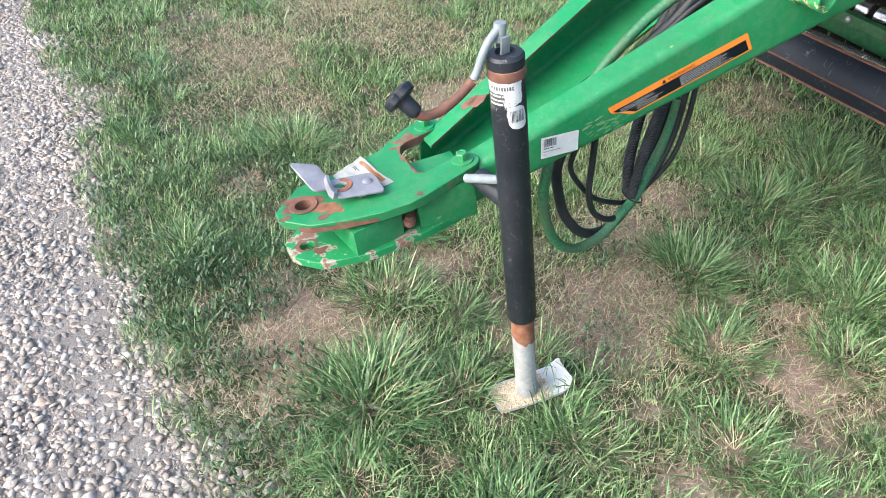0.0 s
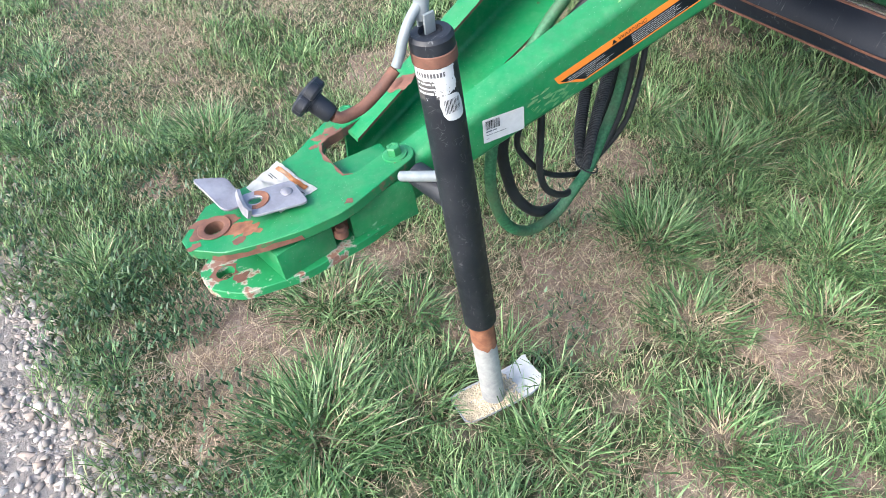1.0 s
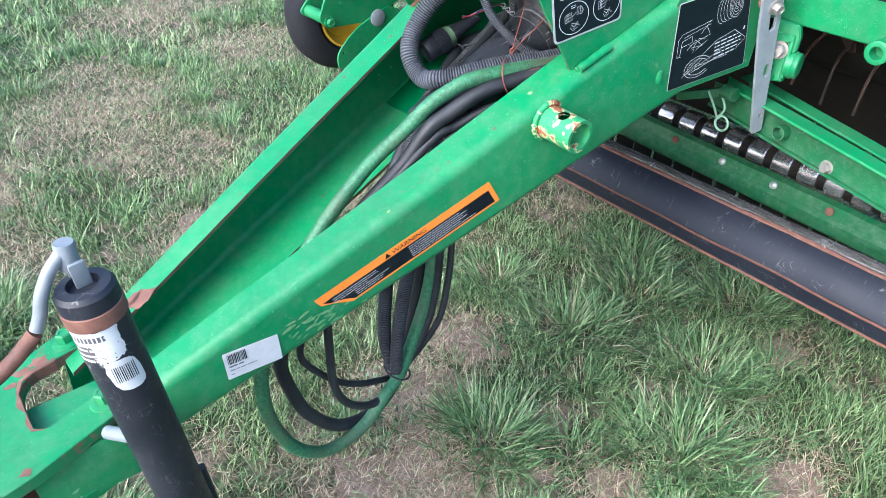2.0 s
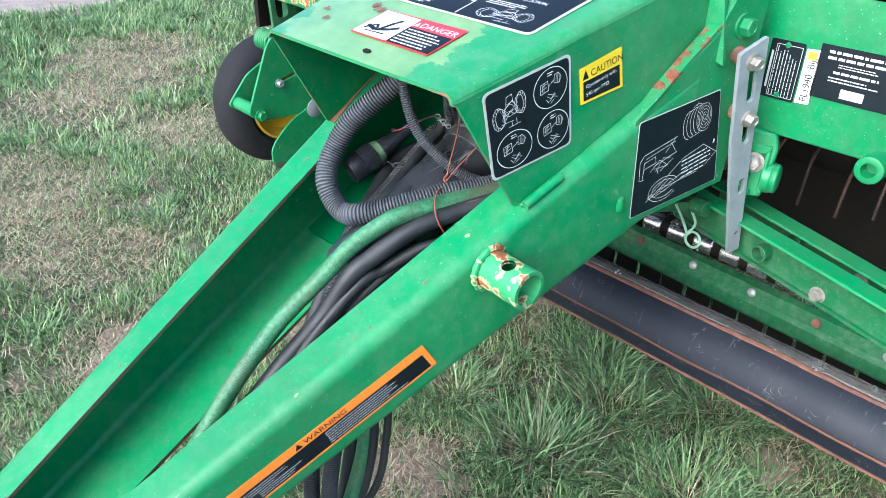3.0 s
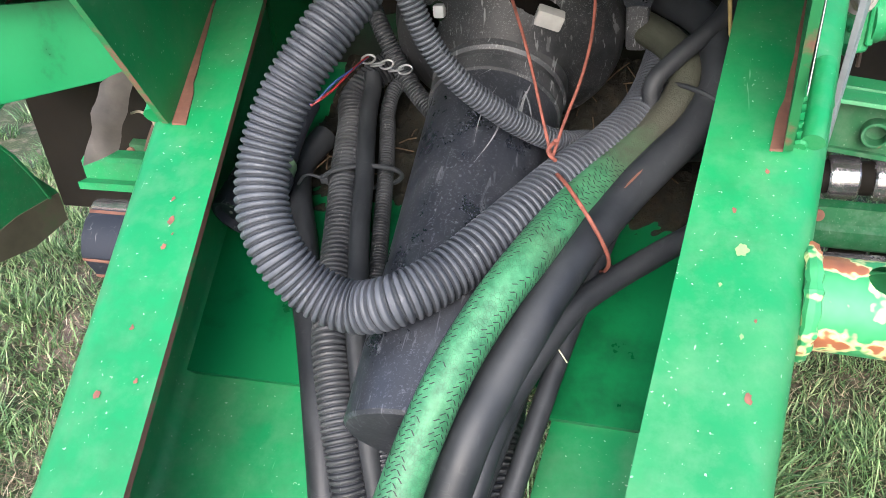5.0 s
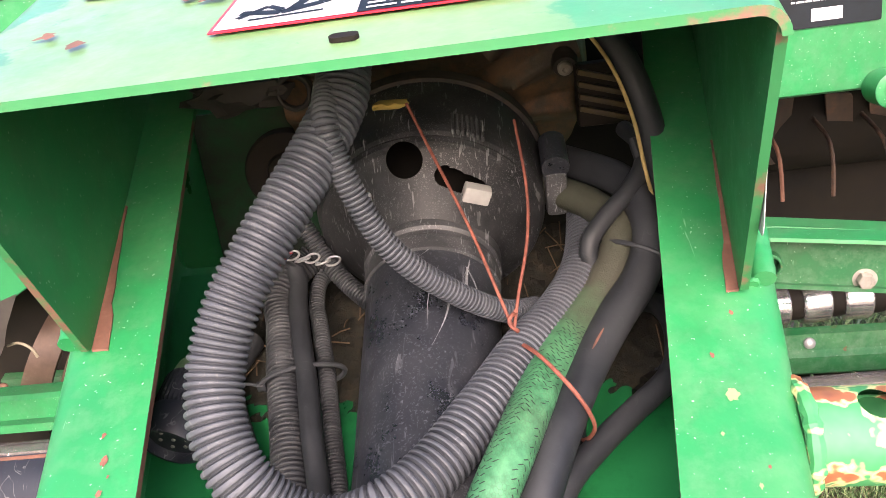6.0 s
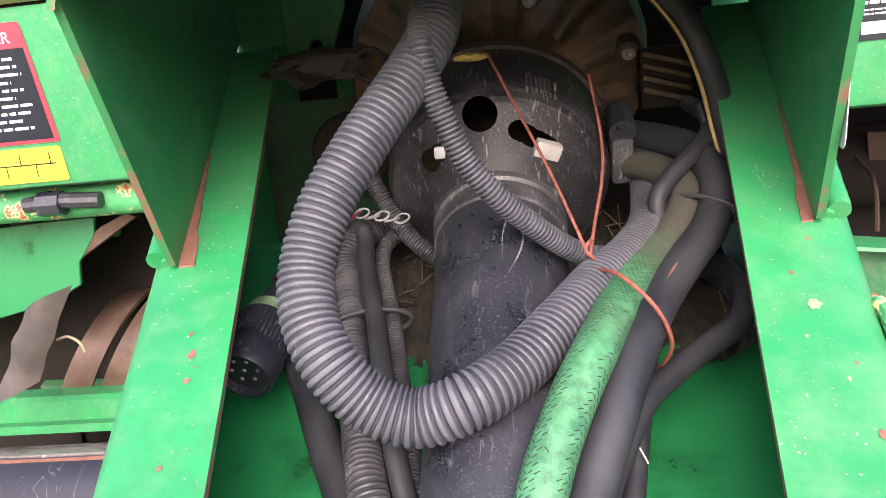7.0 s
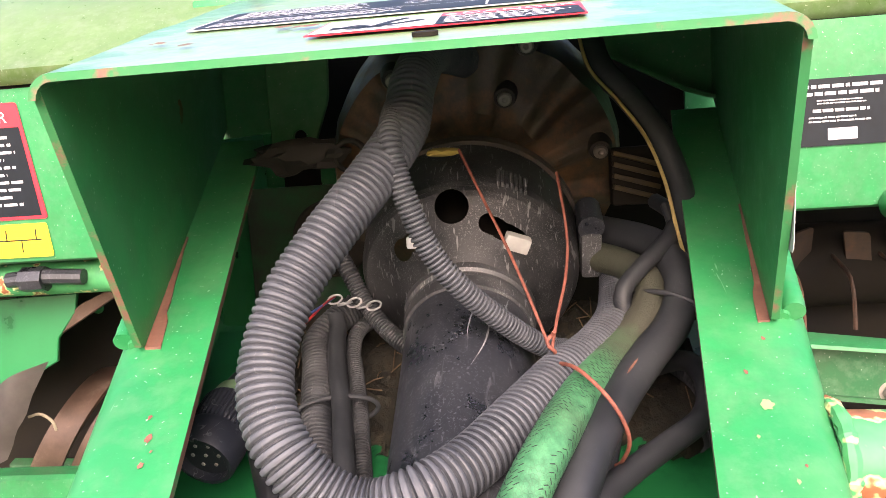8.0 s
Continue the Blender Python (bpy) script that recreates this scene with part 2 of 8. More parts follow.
def dusty(name, base, dust=(0.30, 0.29, 0.26), amount=0.35, rough=0.5, scratch=0.4, scale=30.0, gloss=0.5):
    """Dark plastic or rubber with dust in blotches and specks, pale scuffs and curling scratches."""
    m, nt, b = nodes(name)
    co = coords(nt)
    n1, n2 = noise_at(nt, co, scale, 7.0, 0.7), noise_at(nt, co, scale * 0.2, 3.0)
    c = mix(nt, ramp(nt, mix(nt, 0.5, n1, n2), [(0.38, grey(0)), (0.72, grey(amount))]), base, dust)
    st = add(nt, "ShaderNodeMapping")
    st.inputs["Scale"].default_value = (1.0, 0.12, 0.12)
    st.inputs["Rotation"].default_value = (0.4, 0.3, 0.9)
    link(nt, co, st.inputs["Vector"])
    sc = noise_at(nt, st.outputs["Vector"], scale * 9, 3.0, 0.6, 0.4)
    c = mix(nt, ramp(nt, sc, [(0.66, grey(0)), (0.74, grey(scratch))]), c, (0.42, 0.42, 0.41))
    # thin curling scratches, in some places only
    cu = noise_at(nt, co, scale * 2.0, 1.5, 0.5, 1.2)
    line = ramp(nt, cu, [(0.486, grey(0)), (0.497, grey(1)), (0.503, grey(1)), (0.514, grey(0))])
    line = mix(nt, 1.0, line, ramp(nt, noise_at(nt, co, scale * 1.7, 2.0), [(0.54, grey(0)), (0.64, grey(scratch))]), "MULTIPLY")
    c = mix(nt, line, c, (0.48, 0.48, 0.47))
    sp = noise_at(nt, co, scale * 20, 2.0, 0.5)
    c = mix(nt, ramp(nt, sp, [(0.66, grey(0)), (0.72, grey(scratch * 0.7))]), c, dust)
    link(nt, c, b.inputs["Base Color"])
    link(nt, ramp(nt, n1, [(0.3, grey(rough)), (0.75, grey(min(1, rough + 0.3)))]), b.inputs["Roughness"])
    b.inputs["Specular IOR Level"].default_value = gloss
    bump(nt, b, n1, 0.15, 0.0008)
    return m


def scuffed(name, base, pale=(0.42, 0.43, 0.44), film=0.10, specks=0.6, lines=0.7, rough=0.3, scale=30.0):
    """Black moulded plastic: a thin film of dust, dense pale specks in patches, and long scratches that run several ways."""
    m, nt, b = nodes(name)
    co = coords(nt)
    n1, n2 = noise_at(nt, co, scale, 7.0, 0.72), noise_at(nt, co, scale * 0.25, 3.0)
    c = mix(nt, ramp(nt, mix(nt, 0.45, n1, n2), [(0.40, grey(0)), (0.66, grey(film))]), base, pale)
    patch = ramp(nt, noise_at(nt, co, scale * 0.8, 4.0, 0.6), [(0.40, grey(0.12)), (0.62, grey(1))])
    for k, lim in ((11.0, 0.63), (30.0, 0.585)):
        sp = ramp(nt, noise_at(nt, co, scale * k, 2.5, 0.6, 0.5), [(lim, grey(0)), (lim + 0.05, grey(specks))])
        c = mix(nt, mix(nt, 1.0, sp, patch, "MULTIPLY"), c, pale)
    for turn, seed in (((0.4, 0.3, 0.9), 0.0), ((1.1, -0.5, 0.2), 3.1), ((-0.3, 0.8, -0.7), 7.7)):
        st = add(nt, "ShaderNodeMapping")
        st.inputs["Location"].default_value = (seed, seed, 0)
        st.inputs["Scale"].default_value = (1.0, 0.16, 0.20)
        st.inputs["Rotation"].default_value = turn
        link(nt, co, st.inputs["Vector"])
        sc = ramp(nt, noise_at(nt, st.outputs["Vector"], scale * 11, 2.0, 0.5, 0.6), [(0.655, grey(0)), (0.69, grey(lines))])
        where = ramp(nt, noise_at(nt, st.outputs["Vector"], scale * 1.6, 3.0), [(0.46, grey(0)), (0.58, grey(1))])
        c = mix(nt, mix(nt, 1.0, sc, where, "MULTIPLY"), c, pale)
    link(nt, c, b.inputs["Base Color"])
    link(nt, ramp(nt, n1, [(0.32, grey(rough)), (0.7, grey(rough + 0.25))]), b.inputs["Roughness"])
    b.inputs["Specular IOR Level"].default_value = 0.6
    bump(nt, b, mix(nt, 0.5, n1, noise_at(nt, co, scale * 9.0, 3.0)), 0.2, 0.0008)
    return m


def plain(name, col, rough=0.5, metal=0.0, vary=0.15, scale=60.0):
    m, nt, b = nodes(name)
    n = noise_at(nt, coords(nt), scale, 5.0)
    link(nt, ramp(nt, n, [(0.3, tuple(c * (1 - vary) for c in col)), (0.7, tuple(min(1, c * (1 + vary)) for c in col))]), b.inputs["Base Color"])
    b.inputs["Roughness"].default_value, b.inputs["Metallic"].default_value = rough, metal
    return m


GREEN = paint("green_enamel", (0.008, 0.226, 0.072), dust=0.15, grime=0.40)
# darker, rougher green for a few parts inside the guard
GREEN_IN = paint("green_enamel_inner", (0.004, 0.175, 0.050), dust=0.16, rough=0.5)
GREEN_RUSTY = paint("green_enamel_chipped", (0.005, 0.225, 0.068), rust=2.6, chips=1.0, dust=0.2)
GREEN_CHIP = paint("green_enamel_edge_worn", (0.005, 0.225, 0.068), rust=1.3, chips=0.9, dust=0.15)
GREEN_FADED = paint("green_enamel_faded", (0.094, 0.172, 0.054), rust=0.5, rough=0.26, dust=0.4, fade=0.9)
GREEN_FADED.node_tree.nodes["Principled BSDF"].inputs["Coat Weight"].default_value = 0.35
GREEN_FADED.node_tree.nodes["Principled BSDF"].inputs["Coat Roughness"].default_value = 0.14
RUST = worn("rusted_steel", [(0.3, (0.075, 0.035, 0.025)), (0.55, (0.185, 0.085, 0.058)), (0.75, (0.30, 0.17, 0.12))], 60.0)
RUST_OR = worn("orange_rust", [(0.34, (0.10, 0.042, 0.028)), (0.5, (0.24, 0.10, 0.055)), (0.62, (0.34, 0.165, 0.095)), (0.75, (0.46, 0.33, 0.25))], 55.0)
STEEL = worn("galvanised_steel", [(0.3, (0.30, 0.31, 0.32)), (0.7, (0.52, 0.53, 0.53))], 70.0, (0.35, 0.6), 0.7, 0.12)
ZINC = worn("zinc_plated_steel", [(0.3, (0.24, 0.22, 0.19)), (0.7, (0.46, 0.44, 0.41))], 90.0, (0.35, 0.6), 0.7, 0.1)
PAINTGREY = worn("grey_painted_steel", [(0.3, (0.17, 0.20, 0.215)), (0.7, (0.28, 0.31, 0.33))], 50.0, (0.4, 0.6), 0.1, 0.15)
BLACKTUBE = dusty("black_painted_tube", (0.008, 0.011, 0.018), (0.085, 0.09, 0.105), 0.2, 0.42, 0.2)
PLASTIC = scuffed("black_plastic", (0.011, 0.013, 0.018), pale=(0.32, 0.34, 0.37), film=0.09, specks=0.20, lines=0.20, rough=0.22, scale=24.0)
DUSTY_PLASTIC = scuffed("dusty_black_plastic", (0.020, 0.022, 0.025), pale=(0.40, 0.41, 0.42), film=0.18, specks=0.34, lines=0.60, rough=0.34, scale=32.0)
LOOM = dusty("grey_dusted_conduit", (0.024, 0.028, 0.036), (0.175, 0.19, 0.215), 0.56, 0.46, 0.12, 34.0, 0.45)
LOOM_BLACK = dusty("black_corrugated_plastic", (0.014, 0.016, 0.019), (0.16, 0.17, 0.18), 0.40, 0.42, 0.20, 40.0, 0.5)
# darker copy of the conduit: shade in the grooves is put into the colour
LOOM_SHADE = dusty("conduit_shade", (0.016, 0.019, 0.024), (0.13, 0.14, 0.155), 0.40, 0.6, 0.05, 40.0, 0.3)
RUBBER = dusty("black_rubber_hose", (0.010, 0.012, 0.015), (0.12, 0.13, 0.138), 0.34, 0.42, 0.03, 30.0, 0.4)
TYRE = dusty("tyre_rubber", (0.010, 0.010, 0.013), (0.06, 0.06, 0.065), 0.2, 0.75, 0.02, 14.0, 0.25)
# near-black for inner parts: the machine's unlit inside is put into the colour
DARK = worn("dark_steel_and_shade", [(0.3, (0.005, 0.005, 0.005)), (0.7, (0.020, 0.017, 0.013))], 30.0, (0.6, 0.9))
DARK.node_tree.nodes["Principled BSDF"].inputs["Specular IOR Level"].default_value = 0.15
BROWN = worn("brown_rusty_casting", [(0.36, (0.018, 0.013, 0.011)), (0.5, (0.055, 0.036, 0.027)), (0.64, (0.14, 0.07, 0.042)), (0.8, (0.32, 0.14, 0.07))], 38.0, (0.4, 0.8), 0.1, 0.7)
WHITE = plain("white_sticker", (0.62, 0.63, 0.64), 0.45, 0, 0.08)
BLACKINK = plain("black_sticker", (0.005, 0.009, 0.013), 0.5, 0, 0.2)
BLACKINK.node_tree.nodes["Principled BSDF"].inputs["Specular IOR Level"].default_value = 0.22
ORANGE = plain("orange_sticker", (0.85, 0.25, 0.03), 0.4, 0, 0.06)
RED = plain("red_sticker", (0.62, 0.02, 0.035), 0.4, 0, 0.08)
YELLOW = plain("yellow_sticker", (0.78, 0.56, 0.02), 0.4, 0, 0.06)
YELLOW_RIM = paint("yellow_enamel", (0.75, 0.42, 0.01), rust=0.2)
WIRE = plain("rusty_wire", (0.20, 0.062, 0.042), 0.7, 0.2, 0.35, 200.0)
CHROME = worn("worn_steel_roll", [(0.3, (0.14, 0.14, 0.145)), (0.46, (0.45, 0.45, 0.46)), (0.7, (0.80, 0.79, 0.78))], 24.0, (0.14, 0.3), 0.85, 0.1)
# darker copy of the green, with the shade of covered parts in it
GREEN_SHADED = paint("green_enamel_shaded", (0.004, 0.115, 0.036), rust=1.0, dust=0.25, rough=0.45)

# ---- ground ----
def soil_h(x, y):
    return 0.012 * noise.noise((x * 1.7, y * 1.7, 3.1)) + 0.006 * noise.noise((x * 6, y * 6, 7.7))


def gravel_edge(x):
    """The y at which the gravel ends, for a place x along it."""
    return -1.215 + 0.05 * math.sin(x * 3.1 + 0.4) + 0.06 * noise.noise((x * 4, 0.3, 0.2)) + 0.05 * noise.noise((x * 11, 0.3, 0.2))


def ground_mat():
    m, nt, b = nodes("soil_and_thatch")
    co = coords(nt)
    fine, mid, big = noise_at(nt, co, 110.0, 9.0, 0.78), noise_at(nt, co, 14.0, 5.0), noise_at(nt, co, 2.2, 4.0)
    soil = ramp(nt, fine, [(0.30, (0.11, 0.075, 0.058)), (0.52, (0.28, 0.205, 0.165)), (0.75, (0.46, 0.37, 0.31))])
    turf = ramp(nt, fine, [(0.28, (0.014, 0.020, 0.009)), (0.52, (0.055, 0.075, 0.03)), (0.78, (0.22, 0.24, 0.12))])
    c = mix(nt, ramp(nt, mix(nt, 0.5, mid, big), [(0.50, grey(0)), (0.62, grey(1))]), turf, soil)
    link(nt, c, b.inputs["Base Color"])
    b.inputs["Roughness"].default_value = 0.95
    bump(nt, b, mix(nt, 0.5, fine, mid), 0.7, 0.012)
    return m


def steps(lo, hi, d):
    near = list(np.arange(lo, hi + 1e-6, d))
    out = [hi + d * 2 ** (k * 0.6) for k in range(1, 24)]
    return [lo - (v - hi) for v in reversed(out)] + near + out


def build_ground():
    bm = bmesh.new()
    # one sheet: fine mesh near by, widening to the horizon
    xs, ys = steps(-5.0, 1.5, 0.07), steps(-2.0, 3.0, 0.07)
    vs = [[bm.verts.new((x, y, soil_h(x, y) if -6 < x < 2.5 and -3 < y < 4 else 0)) for x in xs] for y in ys]
    for r, s in zip(vs, vs[1:]):
        for k in range(len(xs) - 1):
            bm.faces.new((r[k], r[k + 1], s[k + 1], s[k]))
    whole("ground", bm, ground_mat(), "bare brown soil and dry thatch under patchy grass", "ground", kind="structure")


build_ground()


# ---- gravel ----
def stone_mat():
    m, nt, b = nodes("limestone_gravel")
    co = coords(nt)
    rnd = add(nt, "ShaderNodeNewGeometry").outputs["Random Per Island"]
    c = ramp(nt, rnd, [(0.0, (0.25, 0.215, 0.185)), (0.25, (0.34, 0.295, 0.255)), (0.5, (0.39, 0.345, 0.305)), (0.74, (0.48, 0.44, 0.40)), (0.88, (0.40, 0.31, 0.245)), (1.0, (0.30, 0.285, 0.28))])
    n = noise_at(nt, co, 130.0, 6.0, 0.7)
    c = mix(nt, 0.55, c, mix(nt, 1.0, c, ramp(nt, n, [(0.3, grey(0.55)), (0.7, grey(1.25))]), "MULTIPLY"))
    link(nt, c, b.inputs["Base Color"])
    b.inputs["Roughness"].default_value = 0.85
    bump(nt, b, n, 0.2, 0.001)
    return m


def bed_mat():
    m, nt, b = nodes("gravel_dust")
    co = coords(nt)
    n1, n2 = noise_at(nt, co, 120.0, 8.0, 0.75), noise_at(nt, co, 9.0, 4.0)
    link(nt, ramp(nt, mix(nt, 0.3, n1, n2), [(0.3, (0.20, 0.172, 0.150)), (0.5, (0.29, 0.255, 0.225)), (0.7, (0.38, 0.34, 0.305))]), b.inputs["Base Color"])
    b.inputs["Roughness"].default_value = 0.95
    bump(nt, b, n1, 0.8, 0.01)
    return m


def build_gravel():
    bed, stones = bed_mat(), stone_mat()
    bm = bmesh.new()
    xs = list(np.arange(-9.0, 4.0, 0.08))
    cols = []
    for x in xs:
        e = gravel_edge(x)
        cols.append([bm.verts.new((x, y, soil_h(x, y) + h)) for y, h in ((e + 0.13, -0.012), (e + 0.05, 0.001), (e - 0.2, 0.010), (e - 0.5, 0.013), (e - 4.0, 0.024))])
    for p, q in zip(cols, cols[1:]):
        for k in range(4):
            bm.faces.new((p[k], p[k + 1], q[k + 1], q[k]))
    whole("gravel_bed", bm, bed, "pale dusty gravel drive beside the grass", "gravel", kind="structure")
    # a second patch of the drive, far off beyond the grass
    bm = bmesh.new()
    rim = [(-5.0 + 0.25 * math.sin(k * 1.9), 0.9 + 0.5 * k) for k in range(10)]
    lo = [bm.verts.new((x, y, 0.012)) for x, y in rim]
    hi = [bm.verts.new((-40.0, y * 6 - 12, 0.012)) for x, y in rim]
    for k in range(9):
        bm.faces.new((lo[k], lo[k + 1], hi[k + 1], hi[k]))
    whole("gravel_yard", bm, worn("pinkish_gravel_yard", [(0.3, (0.17, 0.13, 0.11)), (0.5, (0.28, 0.225, 0.195)), (0.7, (0.40, 0.34, 0.30))], 60.0, (0.9, 1.0), 0.0, 0.6, 0.01, 8.0), "pale pinkish gravel yard beyond the grass", "gravel", kind="structure")
    # stones, as one mesh
    rng = np.random.default_rng(5)
    shapes = []
    for k in range(14):  # broken stone: hulls of a few corners
        t = bmesh.new()
        for _ in range(13):
            p = rng.normal(size=3)
            t.verts.new(p / np.linalg.norm(p) * rng.uniform(0.8, 1.1))
        bmesh.ops.convex_hull(t, input=t.verts[:])
        bmesh.ops.delete(t, geom=[v for v in t.verts if not v.link_faces], context="VERTS")
        bmesh.ops.triangulate(t, faces=t.faces[:])
        t.verts.index_update()
        shapes.append((np.array([v.co[:] for v in t.verts]), np.array([[v.index for v in f.verts] for f in t.faces])))
        t.free()
    n_try = 62000
    x = rng.uniform(-3.4, 1.2, n_try)
    y = -0.96 - rng.random(n_try) * 0.92
    keep = []
    for k in range(n_try):
        d = gravel_edge(x[k]) - y[k]
        if d > -0.05 or (d > -0.24 and rng.random() < 0.6 * math.exp((d + 0.05) * 13)):
            keep.append(k)
    x, y = x[keep], y[keep]
    n = len(x)
    size = 0.0036 + 0.0115 * rng.random(n) ** 2.6
    deep = np.array([gravel_edge(a) - b for a, b in zip(x, y)])
    z = np.array([soil_h(a, b) for a, b in zip(x, y)]) + np.maximum(0.0, np.interp(deep, (-0.13, -0.05, 0.2, 0.5, 4.0), (-0.012, 0.001, 0.010, 0.013, 0.024)))
    V, F, off = [], [], 0
    for k in range(n):
        a, b, c = rng.uniform(0, 6.28, 3)
        R = np.array(Euler((a * 0.1, b * 0.1, c)).to_matrix())
        s = size[k] * np.array([1.25, 1.0, 0.55]) * rng.uniform(0.8, 1.25, 3)
        sv, sf = shapes[k % 14]
        v = (sv * s) @ R.T + (x[k], y[k], z[k] + size[k] * rng.uniform(-0.34, 0.12))
        V.append(v)
        F.append(sf + off)
        off += len(v)
    V, F = np.concatenate(V), np.concatenate(F)
    me = bpy.data.meshes.new("gravel")
    me.vertices.add(len(V))
    me.vertices.foreach_set("co", V.ravel())
    me.loops.add(F.size)
    me.loops.foreach_set("vertex_index", F.ravel().astype(np.int32))
    me.polygons.add(len(F))
    me.polygons.foreach_set("loop_start", np.arange(0, F.size, 3, dtype=np.int32))
    me.update(calc_edges=True)
    me.materials.append(stones)
    tagged(new("gravel", me), "loose pale limestone gravel with grey and pink stones", "gravel", kind="stuff")


build_gravel()


# ---- grass ----
def blade_mat(name, stops, rough=0.55):
    m, nt, b = nodes(name)
    rnd = add(nt, "ShaderNodeNewGeometry").outputs["Random Per Island"]
    n = noise_at(nt, coords(nt), 5.0, 3.0)
    c = ramp(nt, mix(nt, 0.25, rnd, n), stops)
    fine = noise_at(nt, coords(nt), 90.0, 3.0)
    c = mix(nt, 1.0, c, ramp(nt, fine, [(0.3, grey(0.5)), (0.7, grey(1.35))]), "MULTIPLY")
    link(nt, c, b.inputs["Base Color"])
    b.inputs["Roughness"].default_value = rough
    b.inputs["Specular IOR Level"].default_value = 0.5
    tr = add(nt, "ShaderNodeBsdfTranslucent")
    link(nt, c, tr.inputs["Color"])
    ms = add(nt, "ShaderNodeMixShader", Fac=0.22)
    out = nt.nodes["Material Output"]
    link(nt, b.outputs["BSDF"], ms.inputs[1])
    link(nt, tr.outputs["BSDF"], ms.inputs[2])
    link(nt, ms.outputs["Shader"], out.inputs["Surface"])
    return m


LIVE = blade_mat("grass_blades", [(0.0, (0.034, 0.074, 0.024)), (0.28, (0.104, 0.200, 0.068)), (0.55, (0.215, 0.345, 0.135)), (0.8, (0.34, 0.45, 0.21)), (1.0, (0.55, 0.53, 0.34))], 0.5)
TUFT = blade_mat("tuft_blades", [(0.0, (0.028, 0.066, 0.022)), (0.35, (0.100, 0.205, 0.072)), (0.75, (0.25, 0.40, 0.165)), (1.0, (0.50, 0.55, 0.33))], 0.48)
STRAW = blade_mat("dry_straw", [(0.0, (0.13, 0.085, 0.055)), (0.4, (0.39, 0.30, 0.20)), (0.8, (0.65, 0.545, 0.38)), (1.0, (0.80, 0.72, 0.54))], 0.6)
WEED = blade_mat("broad_leaves", [(0.0, (0.022, 0.055, 0.025)), (0.5, (0.055, 0.125, 0.055)), (1.0, (0.13, 0.23, 0.105))], 0.42)


def blades(x, y, z, h, w, lean, turn, curl, rng):
    """Verts and faces of bent tapering blades, seven verts each."""
    n = len(x)
    ca, sa = np.cos(turn), np.sin(turn)
    lv = np.array([0.0, 0.35, 0.72, 1.0])
    wd = np.array([1.0, 0.9, 0.58, 0.0])
    V = np.zeros((n, 7, 3))
    idx = 0
    tw = rng.uniform(-0.7, 0.7, n)
    face = rng.normal(0, 0.55, n)
    for k in range(4):
        a = lean + curl * lv[k]
        r = h * lv[k] * np.sin(a) * 0.95
        up = h * lv[k] * np.cos(a * 0.9)
        cx, cy, cz = x + r * ca, y + r * sa, z + np.maximum(up, 0.001 + 0.012 * lv[k] * (up < 0.012))
        if k < 3:
            ang = turn + math.pi / 2 + face + tw * lv[k]
            ox, oy = np.cos(ang) * w * wd[k] / 2, np.sin(ang) * w * wd[k] / 2
            V[:, idx] = np.stack([cx - ox, cy - oy, cz], 1)
            V[:, idx + 1] = np.stack([cx + ox, cy + oy, cz], 1)
            idx += 2
        else:
            V[:, idx] = np.stack([cx, cy, cz], 1)
    return V


def blade_object(name, V, mat, label):
    n = len(V)
    base = (np.arange(n) * 7)[:, None]
    quads = np.concatenate([base + [0, 1, 3, 2], base + [2, 3, 5, 4]], 1).reshape(-1, 4)
    tris = (base + [4, 5, 6]).reshape(-1, 3)
    me = bpy.data.meshes.new(name)
    me.vertices.add(n * 7)
    me.vertices.foreach_set("co", V.reshape(-1))
    loops = np.concatenate([quads.ravel(), tris.ravel()]).astype(np.int32)
    me.loops.add(len(loops))
    me.loops.foreach_set("vertex_index", loops)
    starts = np.concatenate([np.arange(len(quads)) * 4, len(quads) * 4 + np.arange(len(tris)) * 3]).astype(np.int32)
    me.polygons.add(len(starts))
    me.polygons.foreach_set("loop_start", starts)
    me.polygons.foreach_set("use_smooth", np.ones(len(starts), dtype=bool))
    me.update(calc_edges=True)
    me.materials.append(mat)
    return tagged(new(name, me), label, "grass", kind="stuff")


# bare or worn places: x, y, radius, how bare
BARE = [(-0.10, 0.13, 0.10, 0.95), (0.02, -0.03, 0.10, 0.9), (-1.34, -0.79, 0.10, 1.0), (-1.20, -0.49, 0.13, 0.95), (-0.85, -0.79, 0.09, 0.9), (-1.67, -0.50, 0.18, 0.9), (-1.54, -0.84, 0.05, 1.0), (-0.20, -0.86, 0.25, 1.0), (-0.05, -0.93, 0.14, 0.8), (0.10, -0.18, 0.22, 0.85), (0.22, 0.02, 0.16, 0.8), (0.46, 0.10, 0.15, 0.9), (0.335, 0.235, 0.08, 0.8), (-0.21, 0.29, 0.12, 0.85), (0.33, 0.89, 0.07, 0.7), (0.12, 0.27, 0.06, 0.6), (-0.26, -0.48, 0.13, 0.9),
        (-0.16, 0.05, 0.14, 0.8), (0.54, 0.50, 0.12, 0.8), (-1.72, -0.60, 0.28, 0.8), (-1.3, -0.57, 0.2, 0.7), (-1.92, -0.05, 0.28, 0.7), (-1.58, 0.12, 0.2, 0.8), (-2.2, 0.1, 0.3, 0.7), (-2.4, 0.9, 0.3, 0.7), (-1.0, 0.05, 0.2, 0.7),
        (-3.3, 0.95, 0.35, 0.9), (-3.0, 0.6, 0.3, 0.8), (-3.7, 1.2, 0.4, 0.9), (-0.75, 0.5, 0.22, 0.7), (0.0, -0.42, 0.13, 0.6), (0.62, -0.35, 0.12, 0.5)]
